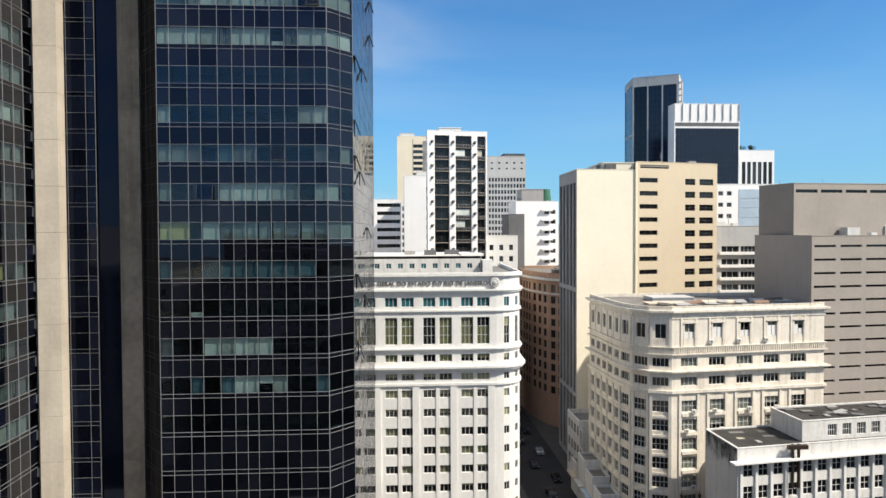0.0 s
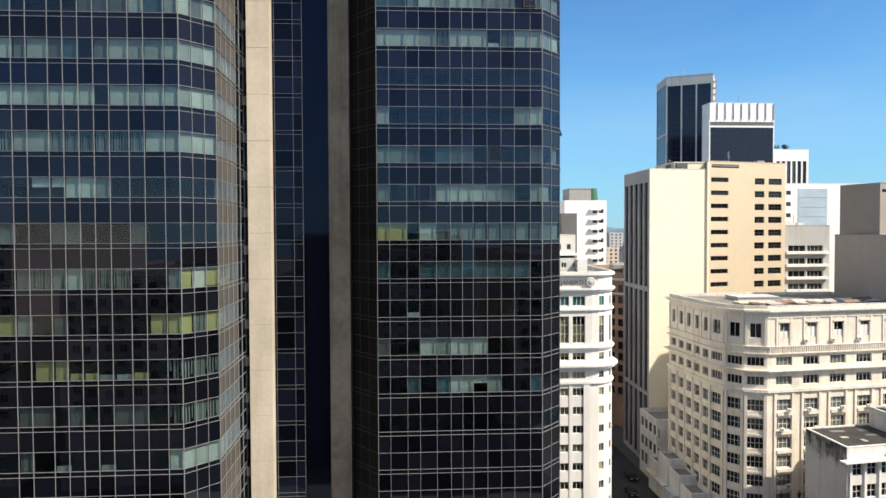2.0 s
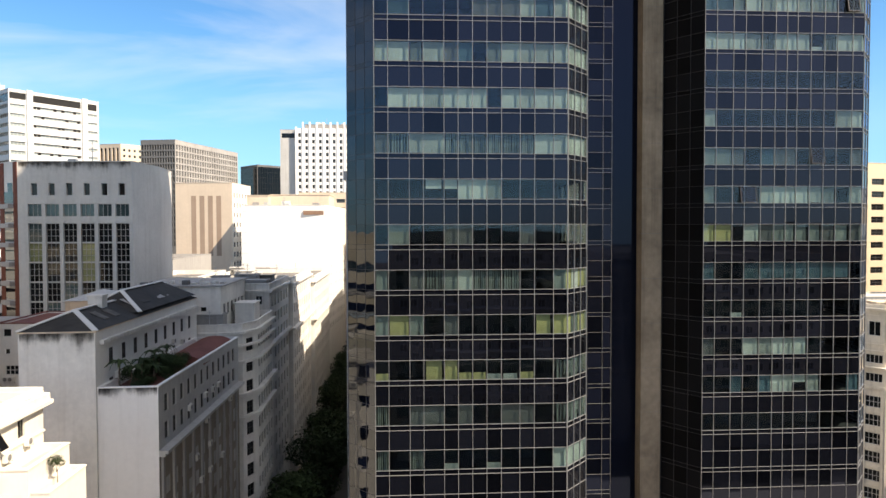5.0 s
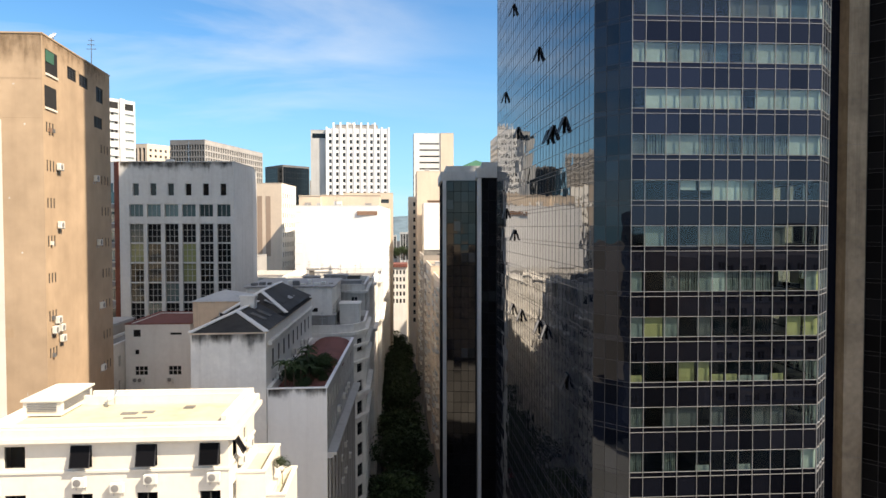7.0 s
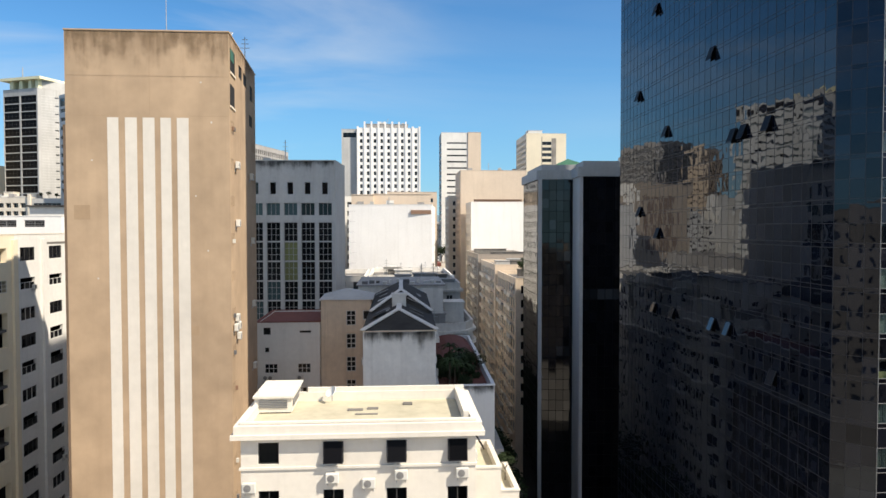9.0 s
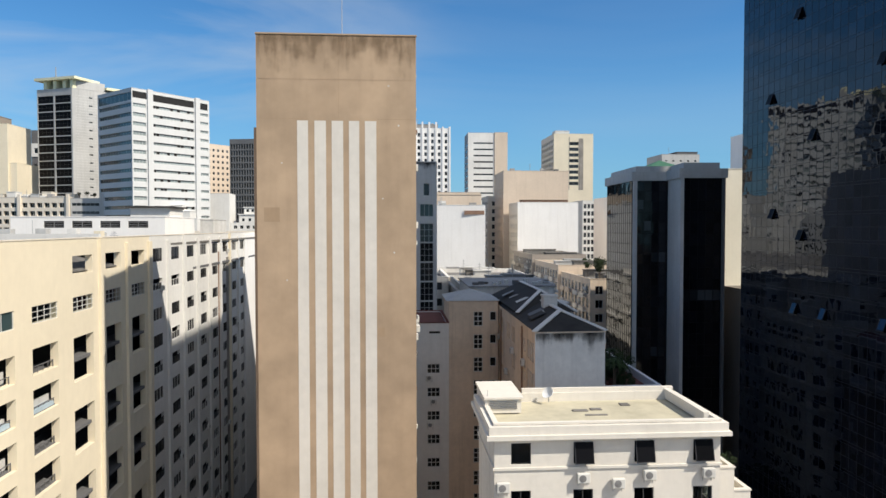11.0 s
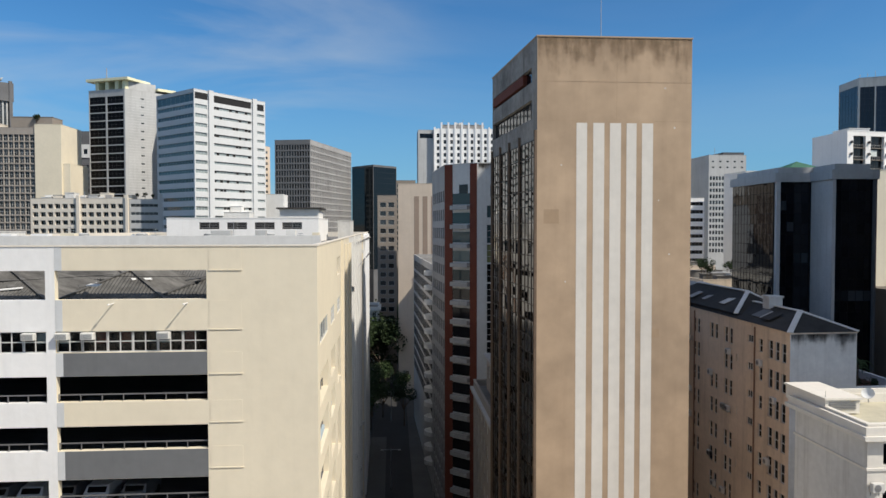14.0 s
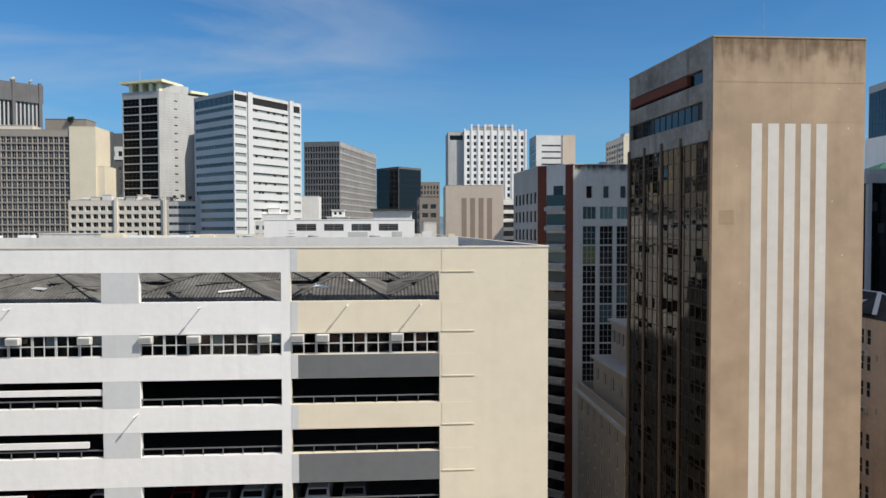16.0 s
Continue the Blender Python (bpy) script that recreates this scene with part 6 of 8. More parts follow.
for x in (48.2, 51.2):
    bm = bmesh.new()
    cyl(bm, 0, 0, 0, 0.5, 0.25, 0.12, 10)
    bmesh.ops.create_uvsphere(bm, u_segments=10, v_segments=8, radius=0.3, matrix=Matrix.Translation((0, 0, 0.7)))
    cyl(bm, 0, 0, 0.95, 1.5, 0.1, 0.02, 8)
    part("finial", bm, M_BRONZE, red_shop, "dark ornamental roof finial", Matrix.Translation((x, 108.5, 1.25)))

# ---- brown building along the right-hand street ----
BRP = [(49.0, 182.0), (62, 184.0), (62, 228), (40.6, 228), (40.0, 212.0), (41.2, 199.0), (44.0, 189.0)]
br_rows = floors(30.0, 0, 3.1, 2.0)
brown = building("brown_street_building", "brown rendered street building with rows of windows", "office building", BRP, 33.2, M_BRICKISH, {q: dict(rects=grid(0.4, le - 0.4, n, 1.6, br_rows, (2, 1)), glass=G_DARKWIN, bars=M_FRAME_DK, inset=0.2) for q, le, n in ((3, 16.0, 5), (4, 13.05, 4), (5, 10.38, 3), (6, 8.6, 3))}, core=0)
ring(brown, "cornice", BRP, 27.4, 27.8, 0.5, M_WHITE_OLD, -0.02)
ring(brown, "cornice", BRP, 31.2, 31.8, 0.9, M_WHITE_OLD, -0.02)
for k in range(5):
    roof_box(brown, 45.5 + k * 2.5, 188 + k * 8, 48 + k * 3, 192 + k * 8, 32.2, 34.0, rng.choice((M_GREY, M_ROOF_GR)))

# ---- white buildings behind ----
WHP = [(42.2, 231.3), (57.0, 233.0), (57.0, 252.0), (42.6, 250.0)]
wh = building("white_office_block", "white office block with a grey tank room on its roof", "office building", WHP, 54.8, M_BRIGHT, {0: dict(rects=grid(9.6, 14.2, 2, 1.7, floors(52, 5, 3.3, 1.5)), glass=G_FAR, bars=M_FRAME)}, core=0)
roof_box(wh, 45.0, 236, 52.5, 246, 54.0, 59.0, M_GREY)
bm = bmesh.new()
bmesh.ops.create_cone(bm, cap_ends=True, segments=20, radius1=2.0, radius2=1.6, depth=4.2, matrix=Matrix.Translation((54.0, 240, 57.2)))
part("water_tank", bm, M_GREEN, wh, "green painted water tank", Matrix.Translation((0, 0, 0)))
mwh, _ = edge_pose(WHP[0], WHP[1])
for k in range(14):
    solid("stair_ledge", [(8.6, -1.1, 51.5 - 3.3 * k, 12.6, 0, 52.0 - 3.3 * k)], M_WHITE, wh, m=mwh)

BWP = [(10.6, 185.6), (27.0, 188.6), (24.5, 206.0), (11.0, 202.0)]
bwr = [(u, u + w, 2.0, 70.6, 2, 21) for u, w in ((2.0, 4.1), (7.8, 4.5), (13.9, 2.4))]
bw = building("balcony_tower", "black and white apartment tower with white piers and balconies", "apartment tower", BWP, 71.8, M_BRIGHT, {0: dict(rects=bwr, glass=G_DARKWIN, bars=M_FRAME_DK, inset=0.9, depth=1.1)}, core=0)
mbw, _ = edge_pose(BWP[0], BWP[1])
for z in [70.3 - 3.2 * k for k in range(21)]:
    for u, w in ((2.0, 4.1), (7.8, 4.5), (13.9, 2.4)):
        solid("balcony_slab", [(u, 0.1, z - 3.0, u + w, 0.9, z - 2.85)], M_TAUPE_DK, bw, m=mbw)
        if not (u == 2.0 and z < 59):
            solid("balcony_rail", [(u, 0.08, z - 2.15, u + w, 0.13, z - 2.08)] + [(u + w * q / 6 - 0.03, 0.09, z - 2.85, u + w * q / 6 + 0.03, 0.12, z - 2.15) for q in range(1, 6)], M_GREY, bw, m=mbw)
            if rng.random() < 0.35:
                solid("balcony_blind", [(u + 0.2, 0.6, z - 1.9, u + w * rng.choice((0.4, 0.6, 0.95)), 0.64, z - 0.2)], rng.choice((M_WARM_BLIND, M_BLIND, M_GREY)), bw, m=mbw)
        bm = bmesh.new()
        cyl(bm, 0, 0, -0.3, 0.3, 0.42, 0.3, n=10)
        part("planter", bm, M_GREY_DK, bw, "", mbw @ Matrix.Translation((u - 0.7, -0.3, z - 1.4)) @ pose(0, 0, 0, 70, 0, 20))
roof_box(bw, 14, 190, 20, 197, 71.5, 73.0, M_BRIGHT)
building("blank_white_slab", "narrow blank white slab building", "building", rect(4.4, 184.0, 10.2, 200), 59.6, M_BRIGHT)
gy_r = grid(0.4, 19.2, 12, 1.15, floors(71.5, 30, 3.05, 2.0)) + grid(0.4, 19.2, 5, 1.2, [(78.5, 79.4), (75.6, 76.5)])
gyb = building("grey_grid_tower", "pale grey tower with a fine grid of windows", "office tower", rect(47.5, 347, 67.0, 368), 82.2, M_GREY_LT, {0: dict(rects=gy_r, glass=G_FAR, bars=M_FRAME)}, core=0)
roof_box(gyb, 56, 349, 66.8, 364, 82.0, 83.6, M_GREY_DK)
building("white_grid_block", "white block with a close grid of windows", "office building", rect(-6.0, 300, 9.5, 318), 57.0, M_WHITE, {0: dict(rects=grid(0.3, 15.2, 9, 1.25, floors(55.6, 25, 3.1, 2.0)), glass=G_FAR, bars=M_FRAME)}, core=0)
building("white_strip_block", "white block with dark strip windows", "office building", rect(-8.4, 257, 3.8, 275), 56.6, M_BRIGHT, {0: dict(rects=[(3.4, 11.9, a, b, 6, 1) for a, b in floors(55.2, 6, 3.0, 1.35)], glass=G_BLACK, bars=M_GREY, inset=0.4, depth=0.6)}, core=0)
building("tall_white_slab", "tall plain white slab with one window column", "building", rect(9.0, 236, 19.5, 252), 65.0, M_WHITE, {0: dict(rects=grid(2.2, 5.2, 1, 1.9, floors(60, 10, 3.2, 1.9)), glass=G_FAR, bars=M_FRAME)}, core=0)
building("white_corner_block", "small white and pink building behind the frieze building", "building", rect(27.0, 195, 36.5, 210), 43.5, M_WHITE, {0: dict(rects=grid(0.6, 9, 3, 1.2, floors(41, 5, 3.2, 1.6)), glass=G_FAR, bars=M_FRAME)}, core=0)
building("dark_slot_block", "dark narrow windowless city block", "building", rect(37.0, 214, 41.9, 228), 50.0, M_GREY_DK)

# ---- navy towers on the skyline ----
GP = [(117.3, 334.1), (136.2, 324.2), (146.0, 343.0), (119.6, 353.0)]
gr = [(u, u + 6.2, 45.0, 114.5, 3, 24) for u in (0.5, 7.3, 14.1)]
navy = building("navy_tower", "tall dark navy glass tower with pale concrete piers", "office tower", GP, 119.0, M_GREY_LT, {0: dict(rects=gr, glass=G_NAVY, bars=M_MULL_DK, inset=0.3, depth=0.6), 3: dict(rects=[(0.5, 18.0, z0, z1, 6, 7) for z0, z1 in ((92.0, 115.5), (69.0, 91.0), (45.0, 68.0))], glass=G_NAVY, bars=M_MULL_DK)}, core=0)
solid("lift_frame", [(136.0, 324.6, 100 + 3 * k, 138.0, 327, 100.5 + 3 * k) for k in range(6)] + [(137.6, 324.6, 100, 138.0, 325, 117)], M_GREY, navy)
for q in range(3):
    mast(119 + 4 * q, 336, 119.0, 2.2 + q, "short mast on the navy tower", 0.12)
G2P = rect(132.0, 319, 163.5, 340)
g2 = building("white_crown_tower", "dark glass office block under a ribbed white concrete crown", "office tower", G2P, 104.0, M_BRIGHT, {0: dict(rects=[(0.5, 31.0, 40.0, 92.6, 16, 18)], glass=G_NAVY, bars=M_MULL_DK, inset=0.2)}, core=0)
for k in range(9):
    solid("crown_rib", [(132.0 + 3.9 * k - 0.12, 318.5, 96.3, 132.0 + 3.9 * k + 0.12, 319, 104.0)], M_GREY_LT, g2)
# dark strip laid on the wall paints the shadow under the crown
solid("shadow_gap", [(132.4, 318.9, 93.6, 163.2, 319.05, 95.2)], M_GREY_DK, g2)
mast(149, 325, 104, 5, "mast on the white crowned block", 0.15)
building("white_rib_block", "small white office block with vertical ribs and a roof garden", "office building", rect(164.2, 320, 181.0, 338), 82.5, M_BRIGHT, {0: dict(rects=[(1.0 + 2.6 * k, 2.8 + 2.6 * k, 40, 77.0, 1, 12) for k in range(6)], glass=G_FAR, bars=M_FRAME_DK, inset=0.4)}, core=0)
h1r = [(0.8 + 2.4 * k, 2.2 + 2.4 * k, z - 1.2, z, 1, 1) for z in [55.5 - 3.1 * j for j in range(9)] for k in range(2)] + [(20.2, 22.4, z - 1.2, z, 2, 1) for z in [55.5 - 3.1 * j for j in range(9)]] + [(24.5, 26.2, 44.0, 54.0, 1, 4), (27.2, 28.4, 44.0, 54.0, 1, 4)]
h1 = building("white_blue_block", "white block with a pale blue glass middle", "office building", rect(89.3, 185, 122.0, 200), 57.4, M_BRIGHT, {0: dict(rects=h1r, glass=G_FAR, bars=M_FRAME)}, core=0)
for k in range(4):
    solid("blue_panel", [(95.9, 184.9, 53.6 - 2.6 * k, 104.2, 184.98, 56.0 - 2.6 * k)], M_BLUE_PANEL, h1)
h2r = [(1.6, 6.0, z - 1.5, z, 3, 1) for z in [41.0 - 3.1 * j for j in range(12)]] + [(6.4, 10.4, z - 1.9, z, 4, 1) for z in [41.0 - 3.1 * j for j in range(12)]]
h2 = building("grey_strip_block", "pale grey block with strip windows and balconies", "office building", rect(79.5, 164, 91.5, 178), 45.8, M_GREY_LT, {0: dict(rects=h2r, glass=G_FAR, bars=M_FRAME, inset=0.4, depth=0.6)}, core=0)
solid("white_balcony", [(80.5, 163.4, 38.9 - 3.1 * j, 91.0, 164, 39.6 - 3.1 * j) for j in range(10)], M_BRIGHT, h2)

# ---- between tan tower and glass tower ----
# grey building with the red-brown balcony flank
GR = [(-98.6, 116.0), (-80.7, 115.45), (-79.95, 126.5), (-81.3, 136.8), (-104.6, 136.8), (-103.5, 120.1)]
gl_ = edge_pose(GR[0], GR[1])[1]
grr = []
for k in range(6):
    u = 2.1 + 2.74 * k
    grr += [(u, u + 0.95, 50.75, 52.7, 1, 1), (u - 0.55, u + 1.58, 47.4, 49.4, 3, 1)]
    for j in range(10):
        grr.append((u - 0.55, u + 1.58, 43.3 - 3.15 * j, 46.3 - 3.15 * j, 3, 3))
# left flank takes a darker concrete than the front, to deepen its shade
greyb = building("grey_office_building", "weathered grey concrete office building with tall window bays", "office building", GR, 56.1, M_GREY_PALE,
    {0: dict(rects=grr, glass=None, depth=0.5),
     5: dict(mat=M_GREY_PALE), 4: dict(mat=M_GREY, rects=grid(1.0, 16.5, 6, 1.5, floors(52, GROUND + 3, 3.1, 1.9)), glass=G_BLACK, bars=M_FRAME_DK)}, core=2.0)
mgr, _ = edge_pose(GR[0], GR[1])
for r in grr:
    top, lit = r[2] > 47.0, 36.5 < r[2] <= 41.0 and r[0] < 12.5
    gl = G_BLACK if r[1] - r[0] < 1 else rng.choice((G_TEALDK, G_TEALDK, G_FAR)) if top else rng.choice((G_OLIVE, G_OLIVE, G_DARKWIN)) if lit else rng.choice((G_DULL, G_DULL, G_DARKWIN, G_DULL, G_DULL, G_TEALDK))
    child("window", window_meshes(r[1] - r[0], r[3] - r[2], r[4], r[5], 0.06, M_GREY_LT, gl, 0.3)[2], greyb, mgr @ Matrix.Translation((r[0], 0, r[2])))
drip_stain(greyb, mgr, 0.2, gl_ - 0.2, 56.05, 2.6, M_STAIN, "dark rain streaks under the parapet")
# red-brown balcony bay on the corner towards the left-hand street
mrd, _ = edge_pose(GR[5], GR[0])
for u0, u1 in ((0.05, 1.6), (5.05, 6.35)):
    solid("red_pier", [(u0, -0.1, GROUND, u1, 0, 56.1)], M_RED, greyb, "red-brown painted pier", m=mrd)
for j in range(20):
    z = 50.6 - 3.1 * j
    if z < GROUND + 2:
        break
    solid("balcony", [(1.65, -0.9, z - 1.9, 5.0, 0, z - 1.2)], M_GREY, greyb, m=mrd)
    solid("balcony_door", [(1.65, -0.06, z - 1.0, 5.0, -0.01, z + 0.75)], rng.choice((G_TEAL, G_TEALDK, G_TEALDK)) if j < 5 else G_BLACK, greyb, m=mrd)
solid("door_recess", [(2.9, -0.05, 50.9, 4.6, -0.01, 52.8)], G_BLACK, greyb, m=mrd)

# white and pink old building with dark pitched roofs
PK = [(-74.2, 69.0), (-67.3, 69.3), (-66.8, 101.0), (-74.0, 101.0)]
pk_l = []
for j in range(12):
    z = 34.5 - 2.96 * j
    pk_l += [(u, u + 0.85, z - 1.9, z, 1, 2) for u in (28.1, 29.3, 30.5)] + [(26.2, 27.0, z - 1.6, z - 0.2, 1, 2), (23.9, 25.3, z - 0.9, z - 0.1, 3, 1)]
    for q, u in enumerate((18.6, 15.0, 10.2, 6.2, 2.4)):
        if (j + 2 * q) % 7 != 3:
            pk_l += [(u, u + 0.85, z - 1.8, z, 1, 2), (u + 1.15, u + 2.0, z - 1.8, z, 1, 2)]
    pk_l += [(21.4, 21.75, z - 0.5, z + 0.3, 1, 1)] if j % 2 else []
pk_r = grid(2, 30, 9, 1.0, floors(33.6, GROUND + 3, 3.0, 1.7), (2, 1))
pink = building("pink_white_building", "old pink and white building with dark pitched roofs", "apartment building", PK, 35.6, M_PINK,
    {0: dict(mat=M_WASHED), 3: dict(rects=pk_l, glass=(G_BLACK, G_DARKWIN, G_BLACK), bars=M_FRAME, split=False, fw=0.07), 1: dict(rects=pk_r, mat=M_WHITE, glass=G_BLACK, bars=M_FRAME_DK, inset=0.1)}, parapet=0.1)
rv = [(-74.3, 68.9, 35.75), (-67.2, 69.2, 35.75), (-66.7, 101, 35.75), (-74.1, 101, 35.75), (-70.8, 73.0, 37.3), (-70.4, 98.0, 37.3)]
child("pitched_roof", mesh_from("pitched_roof", rv, [(0, 1, 4), (1, 2, 5, 4), (2, 3, 5), (3, 0, 4, 5)], M_ROOF_DK), pink, Matrix.Translation((0, 0, 0)), "dark patched hipped roof")
for a, b in ((rv[0], rv[4]), (rv[1], rv[4]), (rv[4], rv[5])):
    d = Vector(b) - Vector(a)
    solid("ridge_cap", [(0, -0.27, 0.0, d.length, 0.27, 0.1)], M_WHITE, pink, m=Matrix.Translation(a) @ d.to_track_quat("X", "Z").to_matrix().to_4x4())
for k in range(9):
    y = 74.5 + 2.6 * k
    for sx, lean in ((-72.6, -24), (-69.0, 24)):
        if rng.random() < 0.75:
            solid("roof_sheet", [(-0.8, -0.6, 0, 0.8, rng.uniform(0.4, 1.3), 0.05)], rng.choice((M_ROOF_GR, M_FIBRE, M_SLATE, M_GREY, M_ROOF_DK, M_WHITE_OLD)), pink, m=pose(sx + rng.uniform(-0.3, 0.3), y, 36.6 if y < 80 else 37.15, 0, lean, rng.uniform(-6, 6)))
rv2 = [(-73.9, 80.2, 36.2), (-67.1, 80.4, 36.2), (-66.8, 100.6, 36.2), (-74.0, 100.6, 36.2), (-70.5, 84.0, 38.3), (-70.4, 97.5, 38.3)]
child("pitched_roof", mesh_from("pitched_roof", rv2, [(0, 1, 4), (1, 2, 5, 4), (2, 3, 5), (3, 0, 4, 5)], M_ROOF_DK), pink, Matrix.Translation((0, 0, 0)), "raised rear hipped roof of dark sheets")
for a, b in ((rv2[0], rv2[4]), (rv2[1], rv2[4]), (rv2[4], rv2[5])):
    d = Vector(b) - Vector(a)
    solid("ridge_cap", [(0, -0.24, 0.0, d.length, 0.24, 0.1)], M_WHITE, pink, m=Matrix.Translation(a) @ d.to_track_quat("X", "Z").to_matrix().to_4x4())
solid("chimney", [(-71.5, 77.6, 36.2, -70.0, 78.9, 38.2), (-71.6, 77.5, 38.2, -69.9, 79.0, 38.4)], M_WHITE_OLD, pink)
for k in range(7):
    solid("roof_light", [(0, 0, 0, 1.6, 0.28, 0.06)], rng.choice((M_GREY_LT, M_WHITE, M_FIBRE)), pink, m=pose(-73.4 + 0.1 * k, 75 + 0.55 * k, 36.25, 0, -22, 8))
mgb, lgb = edge_pose(PK[0], PK[1])
drip_stain(pink, mgb, 0.1, lgb - 0.1, 35.58, 2.4, M_STAIN, "black weather streaks under the gable")
mpk, _ = edge_pose(PK[3], PK[0])
for j in range(26):
    ac_unit(pink, mpk @ Matrix.Translation((rng.choice((27.3, 28.4, 29.5, 30.6, 26.8, 18.9, 20.0, 15.6, 16.7, 9.8)), 0, 31.55 - 3.25 * rng.randint(0, 6))))
for u in (25.6, 10.9):
    bm = bmesh.new()
    cyl(bm, 0, 0, GROUND, 35.4, 0.09, n=8)
    part("drain_pipe", bm, M_BROWN, pink, "", mpk @ Matrix.Translation((u, -0.12, 0)))
# pink rear wing, white wing beside it
WG = rect(-80.6, 92.2, -74.2, 101.0)
wgr = [(u, u + w, 34.9 - 2.95 * j - h, 34.9 - 2.95 * j, c, d) for j in range(13) for u, w, h, c, d in ((3.2, 1.2, 1.9, 2, 3), (5.3, 0.85, 1.2, 1, 1))]
wing = building("pink_rear_wing", "pink plastered wing with four-light stair windows", "apartment building", WG, 36.2, M_PINK, {0: dict(rects=wgr, glass=G_DARKWIN, bars=M_FRAME, fw=0.09)}, parapet=0.1)
rv = [(-80.9, 92.0, 36.3), (-74.0, 92.0, 36.3), (-74.0, 101, 36.3), (-80.9, 101, 36.3), (-77.5, 96.0, 37.5)]
child("pitched_roof", mesh_from("pitched_roof", rv, [(0, 1, 4), (1, 2, 4), (2, 3, 4), (3, 0, 4)], M_GREY_LT), wing, Matrix.Translation((0, 0, 0)), "pale grey hipped roof")
WW = rect(-88.6, 91.2, -80.65, 104.0)
wwr = [(0.9, 1.9, 32.0, 33.0, 1, 1), (1.1, 1.7, 29.8, 30.5, 1, 1), (5.4, 6.9, 32.2, 32.6, 1, 1)] + [(u, u + 1.6, z - 1.2, z, 3, 2) for u in (1.1, 5.2) for z in [28.4 - 3.0 * j for j in range(11)]]
ww = building("white_rear_wing", "plain white rear wing with a dull red roof edge", "apartment building", WW, 33.6, M_WHITE, {0: dict(rects=wwr, glass=G_DARKWIN, bars=M_FRAME)}, roof_mat=M_ROOF_RED, parapet=0.15, coping=M_ROOF_RED)
building("white_rear_wing", "low white wing beside the tan tower", "apartment building", rect(-91.6, 88.0, -88.7, 104.0), 31.5, M_WHITE_OLD, {0: dict(rects=grid(0.2, 2.8, 1, 0.8, floors(30, 0, 3, 1.3)), glass=G_WINDOW, bars=M_FRAME), 1: dict(rects=grid(0.4, 3.0, 1, 0.8, floors(30, 0, 3, 1.3)), glass=G_WINDOW, bars=M_FRAME)}, parapet=0.2)
mww, _ = edge_pose(WW[0], WW[1])
for u, z in ((1.3, 26.4), (1.9, 26.4), (5.5, 26.4), (6.0, 23.4), (1.5, 20.4), (5.6, 20.4)):
    ac_unit(ww, mww @ Matrix.Translation((u, 0, z)))
# lower block towards the street with a roof terrace
TR = [(-67.25, 69.5), (-61.6, 69.6), (-60.9, 100.0), (-66.75, 100.0)]
trr = grid(1, 29, 12, 1.15, floors(29.1, GROUND + 3, 2.75, 1.75), (1, 2))
terrace = building("terrace_building", "white street block with a planted roof terrace", "apartment building", TR, 30.2, M_BRIGHT, {1: dict(rects=[r for r in trr if r[2] > 24.2], mat=M_GREY_LT, glass=G_DARKWIN, bars=M_FRAME_DK, inset=0.2)}, parapet=0.7, roof_mat=M_ROOF_RED)
mtr, ltr = edge_pose(TR[1], TR[2])
solid("cornice", [(0, -0.9, 23.7, ltr, 0, 24.0), (0, -0.6, 23.4, ltr, 0, 23.7)], M_GREY_LT, terrace, m=mtr)
facade(terrace, (TR[1][0] + 0.06, TR[1][1] + 0.05), (TR[2][0] + 0.06, TR[2][1]), GROUND, 23.4, [r for r in trr if r[3] < 23.3], M_TAUPE_DK, 2, 1, 0.05, M_FRAME_DK, G_BLACK, 0.2, name="lower_wall", label="dark weathered lower wall")
for k in range(10):
    solid("pilaster", [(0.3 + 3.1 * k, -0.3, GROUND, 0.8 + 3.1 * k, -0.08, 23.4)], M_GREY, terrace, m=mtr)
for k in range(14):
    ac_unit(terrace, mtr @ Matrix.Translation((rng.uniform(1, 29), 0, 25.7 - 3.1 * rng.randint(0, 4))))
bv, bf = [], []
for i in range(9):
    an = math.pi * i / 8
    for y in (84.0, 99.0):
        bv.append((-63.7 - 2.5 * math.cos(an), y, 29.5 + 1.15 * math.sin(an)))
    if i:
        bf.append((2 * i - 2, 2 * i, 2 * i + 1, 2 * i - 1))
bf += [tuple(range(16, -1, -2)), tuple(range(1, 18, 2))]
child("barrel_roof", mesh_from("barrel_roof", bv, bf, M_ROOF_RED), terrace, Matrix.Translation((0, 0, 0)), "dull red barrel roof over the terrace rooms")
mtf, ltf = edge_pose(TR[0], TR[1])
drip_stain(terrace, mtf, 0.1, ltf - 0.1, 30.2, 1.6, M_STAIN)
for k in range(7):
    ac_unit(pink, edge_pose(PK[1], PK[2])[0] @ Matrix.Translation((4.5 + 3.4 * k, 0, 31.0 if k % 2 else 30.4)))
solid("cornice", [(1.0, -0.4, 34.3, 31.5, 0, 34.7)], M_WHITE_OLD, pink, m=edge_pose(PK[1], PK[2])[0])
